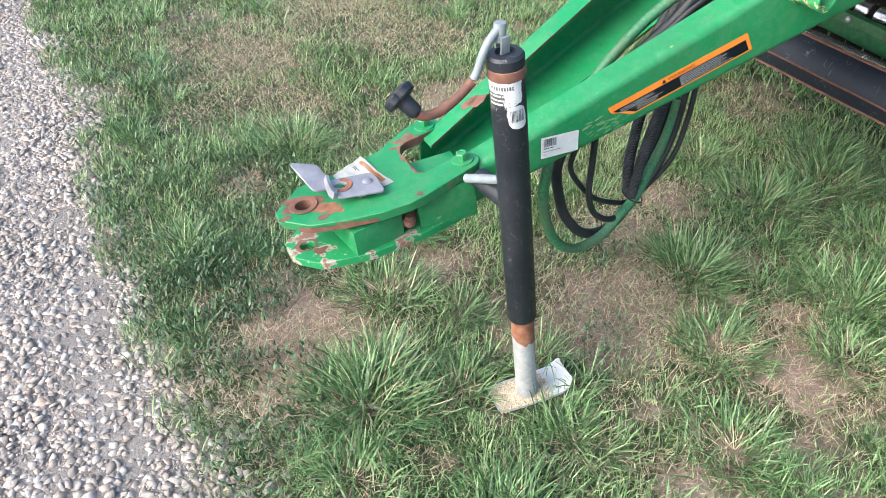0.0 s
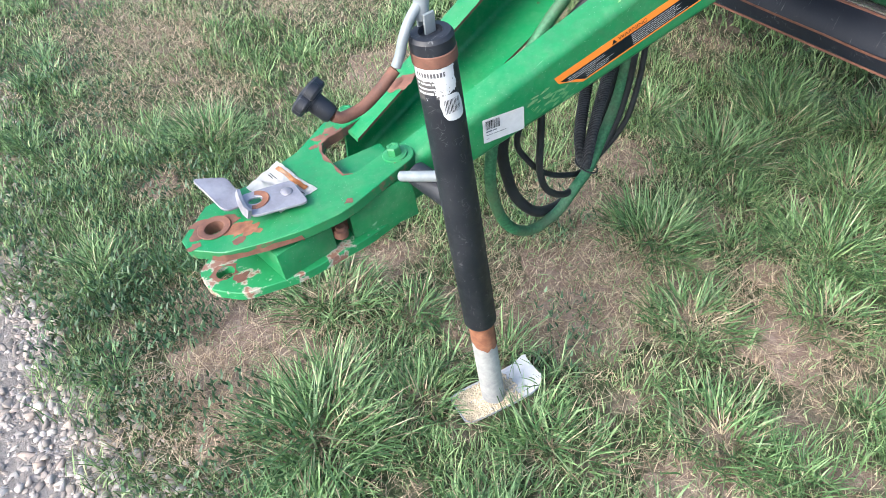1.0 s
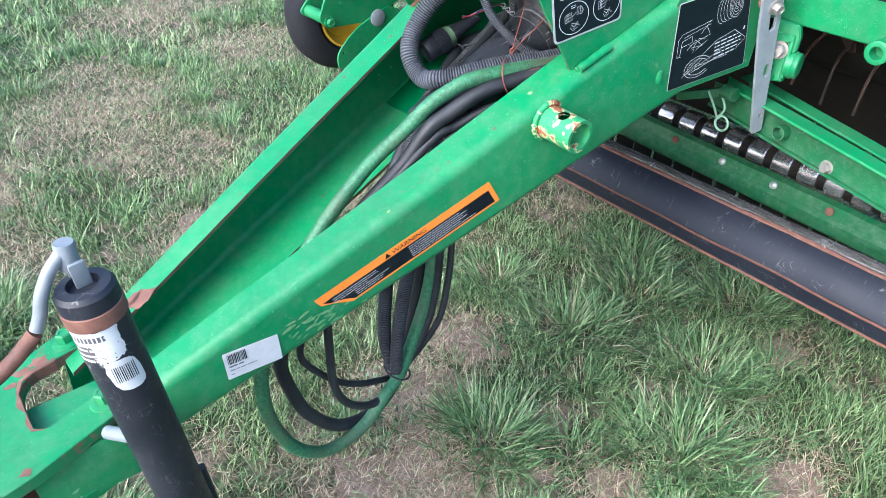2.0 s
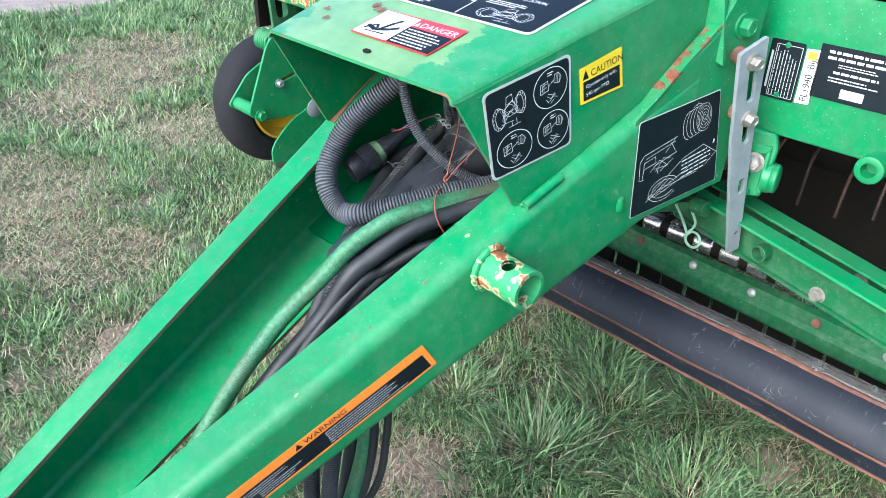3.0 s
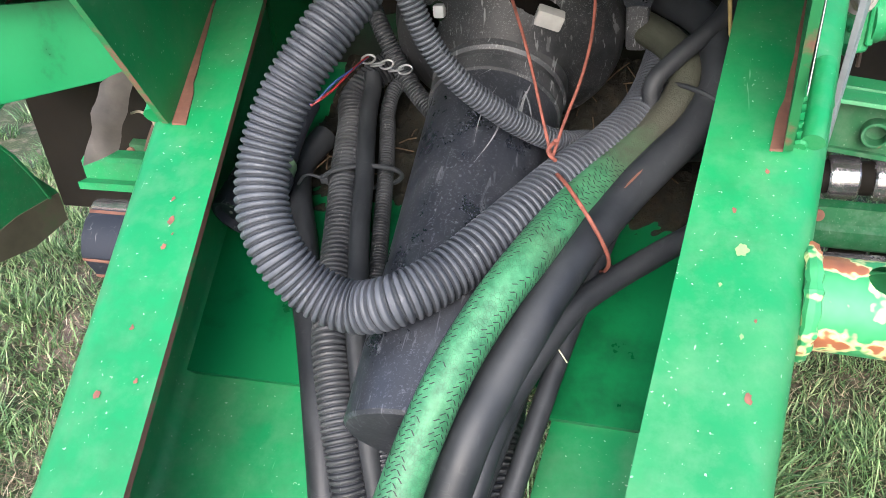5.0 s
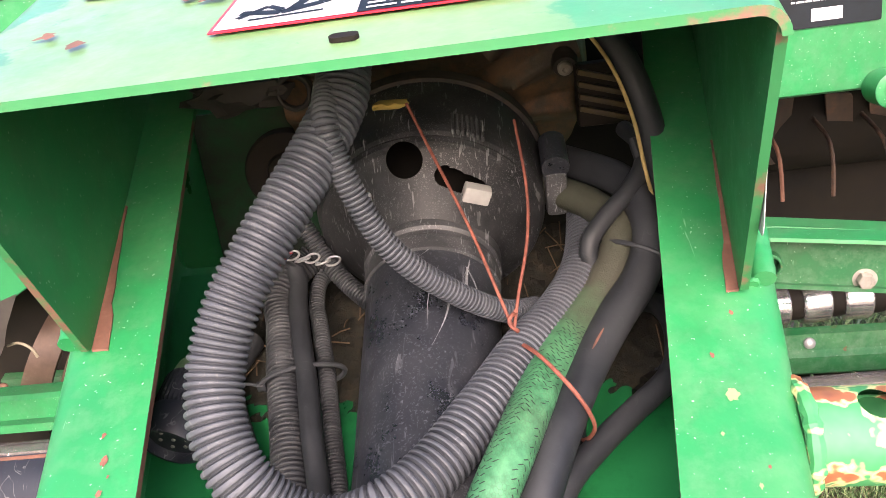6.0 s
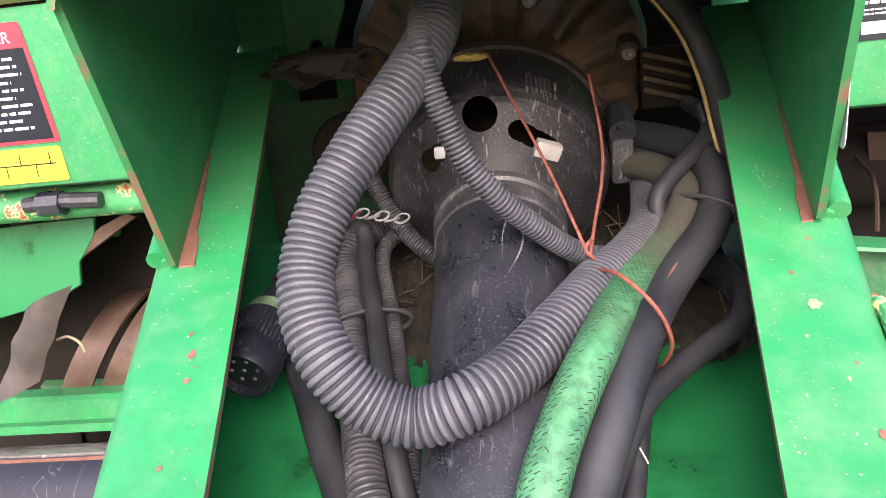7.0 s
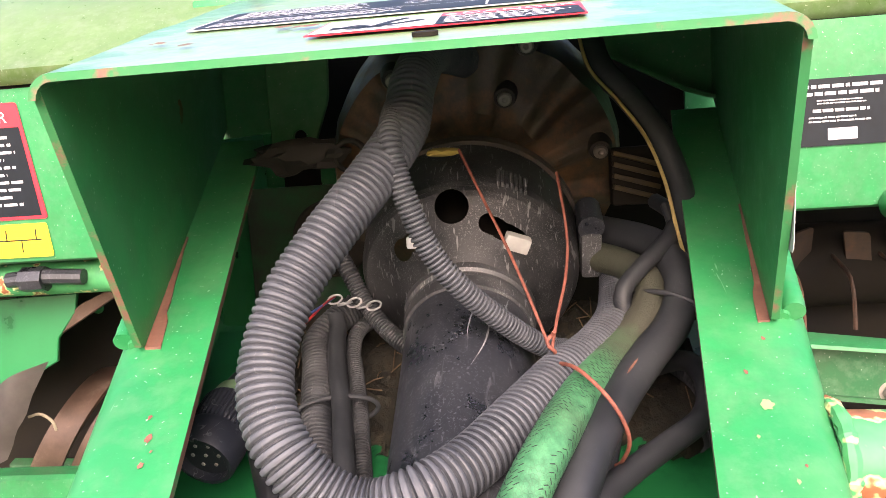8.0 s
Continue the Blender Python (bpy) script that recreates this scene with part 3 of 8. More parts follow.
# tall tufts: x, y, radius, height, blades
TUFTS = [(0.10, -0.83, 0.13, 0.15, 330), (0.02, -0.75, 0.08, 0.12, 160), (0.38, -0.48, 0.11, 0.08, 220), (0.32, -0.02, 0.11, 0.10, 240), (-0.21, -0.63, 0.12, 0.12, 260), (0.079, 0.11, 0.12, 0.13, 300), (0.20, 0.11, 0.06, 0.06, 90), (0.18, 1.05, 0.12, 0.13, 220),
         (0.36, 0.41, 0.14, 0.13, 320), (-0.06, 0.53, 0.14, 0.15, 340), (-0.987, -0.60, 0.12, 0.14, 260), (0.49, 0.22, 0.09, 0.10, 190), (0.55, -0.20, 0.12, 0.09, 220), (-0.15, 0.90, 0.12, 0.14, 240),
         (-0.05, 0.77, 0.12, 0.14, 240), (0.15, -0.62, 0.09, 0.09, 170), (-0.62, -1.03, 0.10, 0.10, 190), (-0.42, -0.45, 0.09, 0.11, 180), (-0.75, -0.35, 0.09, 0.10, 150), (-0.33, 0.53, 0.11, 0.12, 200),
         (0.25, 0.66, 0.13, 0.13, 260), (0.09, 0.40, 0.08, 0.09, 130), (-0.35, -0.72, 0.07, 0.09, 110), (0.25, -0.92, 0.10, 0.09, 180), (0.45, -0.70, 0.10, 0.08, 170), (0.15, 0.95, 0.11, 0.13, 200), (-0.06, -0.50, 0.07, 0.09, 110)]


SOIL = worn("pinkish_bare_soil", [(0.30, (0.13, 0.085, 0.065)), (0.5, (0.27, 0.195, 0.155)), (0.62, (0.36, 0.275, 0.225)), (0.76, (0.48, 0.39, 0.33))], 70.0, (0.85, 0.98), 0.0, 0.7, 0.006, 8.0)


def build_soil():
    """Thin uneven sheets of bare earth at the worn places."""
    bm = bmesh.new()
    for k, (cx, cy, r, how) in enumerate([p for p in BARE if p[0] > -1.1]):
        rings = []
        for f in (0.0, 0.3, 0.55, 0.8, 1.0):
            ring = []
            for a in np.linspace(0, 2 * math.pi, 41)[:-1]:
                d = f * r * (0.85 + 0.55 * noise.noise((math.cos(a) * 1.6 + k, math.sin(a) * 1.6, 4.4)) + 0.18 * noise.noise((math.cos(a) * 6, math.sin(a) * 6 + k, 1.4)))
                x, y = cx + d * math.cos(a), cy + d * math.sin(a)
                ring.append(bm.verts.new((x, y, soil_h(x, y) + 0.0035 - 0.0025 * f ** 4 * 4 + 0.0015 * k % 0.003)))
            rings.append(ring)
        for p, q in zip(rings, rings[1:]):
            for j in range(40):
                bm.faces.new((p[j], q[j], q[(j + 1) % 40], p[(j + 1) % 40]))
    bmesh.ops.remove_doubles(bm, verts=bm.verts[:], dist=0.00001)
    return bm


whole("bare_soil", build_soil(), SOIL, "worn patches of bare pinkish-brown soil in the lawn", "soil", kind="stuff")


def bareness(x, y):
    b = 0.0
    for cx, cy, r, s in BARE:
        d = math.hypot(x - cx, y - cy) / r
        d += 0.45 * noise.noise((x * 9, y * 9, 2.0))
        b = max(b, s * min(1.0, max(0.0, 1.35 - d) * 1.6))
    b = max(b, min(0.75, max(0.0, noise.noise((x * 2.6, y * 2.6, 9.0)) * 1.6 - 0.30)))
    # gaps between clumps
    b = max(b, min(0.8, max(0.0, noise.noise((x * 11.0, y * 11.0, 4.0)) * 2.2 - 0.22)))
    return b


def lie(x, y):
    """The way in which the blades lean about a place."""
    return np.array([7.0 * noise.noise((p * 3.3, q * 3.3, 1.5)) for p, q in zip(x, y)])


def build_grass():
    rng = np.random.default_rng(11)
    live, straw = [], []

    def scatter(x0, x1, y0, y1, per_m2, hmul, wmul, dry_share):
        n = int((x1 - x0) * (y1 - y0) * per_m2)
        xs, ys = rng.uniform(x0, x1, n), rng.uniform(y0, y1, n)
        pick = rng.random(n)
        for kind in (0, 1):
            px, py, hs = [], [], []
            for x, y, p in zip(xs, ys, pick):
                if y < gravel_edge(x) - 0.06 + 0.13 * (rng.random() + noise.noise((x * 8, y * 8, 3))):
                    continue
                if x < -5.0 and y > 0.8:
                    continue
                if math.hypot(x - 0.226, y + 0.493) < 0.075:
                    continue
                b = bareness(x, y)
                green = p > dry_share
                if kind == 0 and green and rng.random() > b * 0.93:
                    px.append(x), py.append(y)
                    lush = 0.5 + 0.5 * noise.noise((x * 3.1, y * 3.1, 5.5))
                    hs.append((0.020 + 0.052 * lush + 0.024 * rng.random()) * (1 - 0.6 * b))
                elif kind == 1 and not green and rng.random() < 0.55 + 0.45 * b:
                    px.append(x), py.append(y)
                    hs.append(0.02 + 0.045 * rng.random())
            if not px:
                continue
            px, py, hs = np.array(px), np.array(py), np.array(hs) * hmul
            m = len(px)
            pz = np.array([soil_h(a, c) for a, c in zip(px, py)])
            if kind == 0:
                live.append(blades(px, py, pz, hs * rng.uniform(0.7, 1.6, m), (0.0024 + 0.0028 * rng.random(m)) * wmul, rng.uniform(0.0, 0.6, m), lie(px, py) + rng.normal(0, 1.5, m), rng.uniform(0.0, 0.9, m), rng))
            else:
                straw.append(blades(px, py, pz + 0.003, hs * 1.1, (0.0011 + 0.0013 * rng.random(m)) * wmul, rng.uniform(0.9, 1.45, m), rng.uniform(0, 6.283, m), rng.uniform(-0.2, 0.35, m), rng))

    scatter(-1.0, 1.0, -1.25, 1.1, 30000, 0.66, 0.70, 0.46)
    scatter(-2.6, -1.0, -1.25, 1.6, 18000, 0.60, 1.05, 0.44)
    scatter(-1.0, 1.2, 1.1, 2.6, 5000, 1.2, 1.5, 0.3)
    scatter(1.0, 3.2, -1.25, 2.6, 2200, 1.2, 2.2, 0.45)
    scatter(-5.0, 3.2, 2.6, 5.5, 900, 1.3, 3.4, 0.4)
    scatter(-9.0, -5.4, -1.25, 0.8, 900, 1.3, 3.4, 0.45)
    scatter(-5.4, -2.6, -1.25, 3.4, 5600, 0.95, 2.0, 0.42)
    tall = []
    for cx, cy, r, h, n in TUFTS:
        n = int(n * 2.2)
        a, d = rng.uniform(0, 6.283, n), r * np.sqrt(rng.random(n)) * rng.uniform(0.75, 1.15, n)
        x, y = cx + d * np.cos(a) * 1.15, cy + d * np.sin(a) * 0.95
        ok = np.array([noise.noise((p * 16, q * 16, 6)) > -0.22 for p, q in zip(x, y)])
        x, y, d, n = x[ok], y[ok], d[ok], int(ok.sum())
        z = np.array([soil_h(p, q) for p, q in zip(x, y)])
        turn = np.arctan2(y - cy, x - cx) + rng.normal(0, 0.85, n)
        tall.append(blades(x, y, z, h * rng.uniform(0.4, 1.2, n) * (1.05 - 0.45 * d / r), 0.0026 + 0.0028 * rng.random(n), 0.1 + 0.4 * d / r + rng.uniform(0, 0.3, n), turn, rng.uniform(0.1, 1.1, n), rng))
        m = n // 4
        a = rng.uniform(0, 6.283, m)
        d = r * rng.random(m)
        x, y = cx + d * np.cos(a), cy + d * np.sin(a)
        straw.append(blades(x, y, np.array([soil_h(p, q) for p, q in zip(x, y)]), h * rng.uniform(0.4, 0.9, m), 0.0018 + 0.0015 * rng.random(m), rng.uniform(0.5, 1.3, m), a, rng.uniform(0.1, 0.7, m), rng))
    # litter of dead stalks over the bare earth
    for cx, cy, r, how in BARE:
        n = int(5200 * r * r * (6 if cx > -1.1 else 5))
        a, d = rng.uniform(0, 6.283, n), 1.25 * r * np.sqrt(rng.random(n))
        x, y = cx + d * np.cos(a), cy + d * np.sin(a)
        z = np.array([soil_h(p, q) for p, q in zip(x, y)]) + 0.005
        straw.append(blades(x, y, z, rng.uniform(0.012, 0.055, n), 0.0010 + 0.0014 * rng.random(n), rng.uniform(1.15, 1.5, n), rng.uniform(0, 6.283, n), rng.uniform(-0.15, 0.2, n), rng))
        m = n // 5
        a, d = rng.uniform(0, 6.283, m), 1.25 * r * np.sqrt(rng.random(m))
        x, y = cx + d * np.cos(a), cy + d * np.sin(a)
        z = np.array([soil_h(p, q) for p, q in zip(x, y)]) + 0.003
        live.append(blades(x, y, z, rng.uniform(0.01, 0.04, m), 0.0018 + 0.0018 * rng.random(m), rng.uniform(0.2, 1.2, m), rng.uniform(0, 6.283, m), rng.uniform(0, 0.6, m), rng))
    # lesser tufts all over the turf
    for _ in range(760):
        cx, cy = rng.uniform(-5.2, 1.0), rng.uniform(-1.15, 2.4)
        if cy < gravel_edge(cx) + 0.06 or bareness(cx, cy) > 0.5 or (cx < -5 and cy > 0.8):
            continue
        n, r, h = int(rng.uniform(25, 75)), rng.uniform(0.022, 0.06), rng.uniform(0.05, 0.10)
        far = 1.0 + max(0, -cx - 1.2) * 0.35
        a, d = rng.uniform(0, 6.283, n), r * np.sqrt(rng.random(n))
        x, y = cx + d * np.cos(a), cy + d * np.sin(a)
        z = np.array([soil_h(p, q) for p, q in zip(x, y)])
        tall.append(blades(x, y, z, h * rng.uniform(0.5, 1.2, n), (0.0022 + 0.0024 * rng.random(n)) * far, rng.uniform(0.05, 0.7, n), np.arctan2(y - cy, x - cx) + rng.normal(0, 0.7, n), rng.uniform(0.2, 1.1, n), rng))
    def clear(lot):
        """All blades but those that would stand in the jack's foot."""
        V = np.concatenate(lot)
        dx, dy = V[:, 0, 0] - 0.226, V[:, 0, 1] + 0.493
        return V[(dx / 0.062) ** 2 + (dy / 0.105) ** 2 > 1]

    blade_object("grass", clear(live), LIVE, "short patchy lawn grass with uneven green blades")
    blade_object("tall_grass", clear(tall), TUFT, "tufts of tall arching green grass")
    blade_object("dry_grass", clear(straw), STRAW, "dry straw-coloured dead grass lying on the soil")
    # low broad-leaved weeds along the gravel and about the jack
    leaf = []
    spots = [(-0.75, -0.95, 0.35, 3000), (-0.30, -1.08, 0.22, 1600), (-1.5, -1.0, 0.35, 1500), (0.05, -1.02, 0.2, 900), (0.18, -0.30, 0.12, 260), (-0.12, -0.05, 0.12, 240), (-2.2, -0.9, 0.4, 900), (-0.45, -0.95, 0.2, 1200)]
    for cx, cy, r, n in spots:
        a, d = rng.uniform(0, 6.283, n), r * np.sqrt(rng.random(n))
        x, y = cx + d * np.cos(a), cy + d * np.sin(a)
        ok = np.array([q > gravel_edge(p) + 0.01 and noise.noise((p * 7, q * 7, 4)) > -0.15 for p, q in zip(x, y)])
        x, y = x[ok], y[ok]
        m = len(x)
        z = np.array([soil_h(p, q) for p, q in zip(x, y)]) + rng.uniform(0.004, 0.05, m)
        leaf.append(blades(x, y, z, rng.uniform(0.007, 0.014, m), rng.uniform(0.0035, 0.007, m), rng.uniform(0.7, 1.3, m), rng.uniform(0, 6.283, m), rng.uniform(0, 0.5, m), rng))
    blade_object("weeds", np.concatenate(leaf), WEED, "low dark-green broad-leaved weeds in the lawn")


build_grass()

# ---- tongue beams ----
EDGE = worn("bare_rusty_edge", [(0.3, (0.09, 0.04, 0.03)), (0.5, (0.17, 0.085, 0.06)), (0.56, (0.02, 0.17, 0.055)), (0.8, (0.008, 0.20, 0.06))], 30.0)
EDGE_THIN = worn("partly_rusted_edge", [(0.3, (0.09, 0.04, 0.03)), (0.40, (0.19, 0.09, 0.065)), (0.45, (0.02, 0.17, 0.055)), (0.8, (0.008, 0.21, 0.065))], 26.0)


def half_in(y):
    return 0.130 + 0.155 * y


def half_out(y):
    return 0.190 + 0.172 * y


def z_top(y):
    return 0.818 + 0.50 * y


def z_bot(y):
    return 0.672 + 0.40 * y


def loft(sections, bm=None, edge=None, caps=True):
    """Closed sections, lists of points, joined in a row; edge: the index of the side that is bare steel."""
    bm = bm or bmesh.new()
    rings = [[bm.verts.new(p) for p in s] for s in sections]
    n = len(rings[0])
    for p, q in zip(rings, rings[1:]):
        for k in range(n):
            f = bm.faces.new((p[k], p[(k + 1) % n], q[(k + 1) % n], q[k]))
            if edge is not None and k in edge:
                f.material_index = 1
    if caps:
        bm.faces.new(rings[0])
        bm.faces.new(rings[-1][::-1])
    return bm


def beam(side):
    """A channel of bent plate, open towards the middle."""
    t, secs = 0.006, []
    arc = np.linspace(0, math.pi / 2, 7)
    for y in np.linspace(-0.60, 0.36, 25):
        o, i, zt, zb = half_out(y), half_in(y), z_top(y), z_bot(y)
        ib, r = 0.064 + 0.13 * y, 0.017
        q = r - t
        out = [(i, zt)] + [(o - r + r * math.sin(a), zt - r + r * math.cos(a)) for a in arc]
        out += [(o - r + r * math.cos(a), zb + r - r * math.sin(a)) for a in arc] + [(ib, zb)]
        out += [(ib, zb + t)] + [(o - r + q * math.sin(a), zb + r - q * math.cos(a)) for a in arc]
        out += [(o - r + q * math.cos(a), zt - r + q * math.sin(a)) for a in arc] + [(i, zt - t)]
        wob = 0.0012 * noise.noise((y * 4, side, 0.5))
        secs.append([(X0 + side * (x + wob), y, z) for x, z in out])
    n = len(secs[0])
    return loft(secs, edge=(n - 1, 15))


tongue = thing("tongue", (X0, -0.3, 0.45), "bright green welded steel implement tongue with rust chips", "tongue")
part("beam", beam(1), [GREEN, EDGE], tongue)
part("beam", beam(-1), [GREEN, EDGE], tongue)


def build_pan():
    # liner that closes the space between the lower flanges towards the machine
    k = math.hypot(1, 0.40)
    side = lambda y: half_out(y) - 0.0085
    lip = lambda y: 0.060 + 0.13 * y
    right = [(side(y), y * k) for y in np.linspace(0.045, 0.345, 6)]
    opening = [(lip(0.045), 0.046 * k), (lip(0.05), 0.056 * k), (lip(0.05) - 0.012, 0.068 * k)]
    rim = right + [(-x, y) for x, y in reversed(right)] + [(-x, y) for x, y in opening] + [(x, y) for x, y in reversed(opening)]
    return plate([rim], (X0, 0, z_bot(0) + 0.0105), (1, 0, 0), (0, 1, 0.40), 0.004)


# shade under the guard is mixed into this dirt-mottled green
FLOOR = worn("dirty_shaded_green", [(0.28, (0.016, 0.018, 0.010)), (0.36, (0.005, 0.085, 0.028)), (0.44, (0.005, 0.150, 0.047)), (0.7, (0.006, 0.190, 0.060))], 13.0, (0.25, 0.5), 0.0, 0.15)
part("floor_plate", build_pan(), FLOOR, tongue)
# stub pipe for the parked jack, with a pin hole bored through it
def build_stub():
    bm, L, R, N, M = bmesh.new(), 0.066, 0.0245, 64, 30
    a = Vector((half_out(0.048) + X0 - 0.004, 0.046, 0.806))
    ax = Vector((1, -0.02, -0.03)).normalized()
    f = axes(ax)
    for rad, flip in ((R, 0), (R - 0.005, 1)):
        g = [[a + ax * (L * k / M) + f.col[0] * (rad * math.cos(2 * math.pi * j / N)) + f.col[1] * (rad * math.sin(2 * math.pi * j / N)) for j in range(N)] for k in range(M + 1)]
        vs = [[bm.verts.new(p) for p in r] for r in g]
        hole = a + ax * 0.038 + Vector((0, -0.30, 0.95)).normalized() * R
        for k in range(M):
            for j in range(N):
                i = (j + 1) % N
                c = (g[k][j] + g[k + 1][i]) / 2
                d = c - hole
                if (d - Vector((0, -0.30, 0.95)).normalized() * d.dot(Vector((0, -0.30, 0.95)).normalized())).length < 0.0085 and d.length < 0.02:
                    continue
                q = (vs[k][j], vs[k][i], vs[k + 1][i], vs[k + 1][j])
                bm.faces.new(q[::-1] if flip else q)
        if not flip:
            first = vs[-1]
        else:
            for j in range(N):
                i = (j + 1) % N
                fc = bm.faces.new((first[j], first[i], vs[-1][i], vs[-1][j]))
                fc.material_index = 1
    up = Vector((0, -0.30, 0.95)).normalized()
    for v in bm.verts:
        if v.is_boundary and (v.co - hole).length < 0.02:
            d = v.co - hole
            h = up * d.dot(up)
            v.co = hole + h + (d - h).normalized() * 0.0088
    # weld bead round its root
    ring = [a + ax * 0.004 + f.col[0] * (0.027 * math.cos(t)) + f.col[1] * (0.027 * math.sin(t)) for t in np.linspace(0, 2 * math.pi, 41)]
    sweep(ring, lambda k, an: 0.0042 + 0.0008 * math.sin(k * 2.6), 8, bm)
    return bm


STUBPAINT = worn("peeling_green_paint", [(0.30, (0.20, 0.07, 0.04)), (0.42, (0.30, 0.11, 0.05)), (0.44, (0.62, 0.62, 0.30)), (0.47, (0.03, 0.25, 0.09)), (0.60, (0.06, 0.33, 0.12)), (0.66, (0.55, 0.56, 0.28)), (0.70, (0.04, 0.27, 0.09))], 38.0, (0.4, 0.7), 0.0, 0.5, 0.001, 3.0)
part("stub_pipe", build_stub(), [STUBPAINT, STUBPAINT], tongue, "green stub pipe with peeling yellowed paint and rust")
# stop rods welded on along the guard's foot
for sd in (1, -1):
    a = Vector((X0 + sd * 0.199, 0.098, z_top(0.098) + 0.004))
    b = Vector((X0 + sd * 0.208, 0.150, z_top(0.150) + 0.004))
    part("stop_rod", sweep([a + (b - a) * (k / 24) for k in range(25)], lambda k, an: 0.0062 + 0.0006 * noise.noise((k * 0.6, math.cos(an) * 1.5, sd)), 16), GREEN, tongue)
    part("weld_bead", sweep([a + (b - a) * (k / 30) + Vector((-sd * 0.006, 0, -0.003)) for k in range(31)], lambda k, an: 0.0032 + 0.0009 * math.sin(k * 1.9), 8), GREEN_CHIP, tongue)


def build_weld(side):
    # rust-stained crease between flange and guard
    bm, secs = bmesh.new(), []
    for k, y in enumerate(np.linspace(0.096, 0.21, 15)):
        w = (0.0040 if side > 0 else 0.0075) * (1 - k / 15) + 0.0006 + (0.002 if k < 4 else 0) + 0.0012 * noise.noise((y * 60, side, 0))
        x = sh_half(y) - 0.0045
        z = z_top(y)
        secs.append([(X0 + side * x, y, z + 0.0015), (X0 + side * (x - w), y, z + 0.0012), (X0 + side * (x - w), y, z - 0.002), (X0 + side * x, y, z - 0.002)] if side > 0 else
                    [(X0 + side * x, y, z + 0.0015), (X0 + side * (x - w), y, z + 0.0012), (X0 + side * (x - w), y, z - 0.002), (X0 + side * x, y, z - 0.002)])
    return loft(secs, bm)


# ---- guard over the drive line ----
YB = 0.46


def sh_half(y):
    return 0.175 + 0.15 * y


def sh_top(y):
    return 1.018 + 0.27 * y


for sd in (1, -1):
    part("weld_seam", build_weld(sd), RUST, tongue, "rusty weld seam")
shroud = thing("drive_guard", (X0, 0.15, 0.9), "green sheet-metal guard over the drive shaft with warning stickers", "machine guard")


def build_guard_side(side):
    z0 = lambda y: z_top(y) + 0.0015
    pts = [(0.0, sh_top(0) - 0.004), (0.088, z0(0.088) + 0.010), (0.092, z0(0.092) + 0.003), (0.098, z0(0.098)), (0.25, z0(0.25)), (YB, z0(YB)), (YB, sh_top(YB) - 0.004), (0.25, sh_top(0.25) - 0.004)]
    bm, t = bmesh.new(), 0.0045
    outer = [bm.verts.new((X0 + side * sh_half(y), y, z)) for y, z in pts]
    inner = [bm.verts.new((X0 + side * (sh_half(y) - t), y, z)) for y, z in pts]
    bm.faces.new(outer)
    bm.faces.new(inner[::-1])
    for k in range(len(pts)):
        j = (k + 1) % len(pts)
        f = bm.faces.new((outer[k], outer[j], inner[j], inner[k]))
        f.material_index = 1 if k < 3 else 0
    return bm


part("side_panel", build_guard_side(1), [GREEN, EDGE_THIN], shroud)
part("side_panel", build_guard_side(-1), [GREEN, EDGE_THIN], shroud)


def sun_bleached():
    """Green enamel with a broad chalky pale area that ends in an uneven line."""
    m = paint("green_enamel_sun_bleached", (0.02, 0.245, 0.075), rust=0.5, rough=0.28, dust=0.2)
    nt = m.node_tree
    b = nt.nodes["Principled BSDF"]
    was = b.inputs["Base Color"].links[0].from_socket
    co = coords(nt)
    xyz = add(nt, "ShaderNodeSeparateXYZ")
    link(nt, co, xyz.inputs["Vector"])
    off = add(nt, "ShaderNodeMath")
    off.inputs[1].default_value = 0.040
    link(nt, xyz.outputs["X"], off.inputs[0])
    dist = add(nt, "ShaderNodeMath")
    dist.operation = "ABSOLUTE"
    link(nt, off.outputs[0], dist.inputs[0])
    fringe = mix(nt, 0.16, dist.outputs[0], noise_at(nt, co, 30.0, 6.0, 0.65))
    where = ramp(nt, fringe, [(0.188, grey(1)), (0.194, grey(0))])
    pale = ramp(nt, noise_at(nt, co, 20.0, 6.0, 0.65), [(0.3, (0.105, 0.25, 0.090)), (0.55, (0.160, 0.295, 0.118)), (0.75, (0.215, 0.335, 0.160))])
    flake = ramp(nt, noise_at(nt, co, 75.0, 4.0), [(0.70, grey(0)), (0.72, grey(0.8))])
    pale = mix(nt, flake, pale, (0.03, 0.22, 0.07))
    link(nt, mix(nt, where, was, pale), b.inputs["Base Color"])
    b.inputs["Coat Weight"].default_value = 0.5
    b.inputs["Coat Roughness"].default_value = 0.16
    return m


def build_guard_top():
    t, secs = 0.004, []
    for y in np.linspace(-0.003, YB, 9):
        h, z, r = sh_half(y) + 0.0005, sh_top(y) + 0.004, 0.012
        z += 0.0012 * noise.noise((y * 9, 0, 4))
        arc = np.linspace(0, math.pi / 2, 6)
        out = [(-h + r - r * math.cos(a), z - r + r * math.sin(a)) for a in arc] + [(h - r + r * math.sin(a), z - r + r * math.cos(a)) for a in arc]
        q = r - t
        out += [(h - r + q * math.cos(a), z - r + q * math.sin(a)) for a in arc] + [(-h + r - q * math.sin(a), z - r + q * math.cos(a)) for a in arc]
        secs.append([(X0 + x, y, zz) for x, zz in out])
    bm = loft(secs)
    bm.faces.ensure_lookup_table()
    bm.faces[-2].material_index = bm.faces[-1].material_index = 1
    return bm


part("top_panel", build_guard_top(), [sun_bleached(), EDGE_THIN], shroud, "green top sheet bleached pale by the sun")
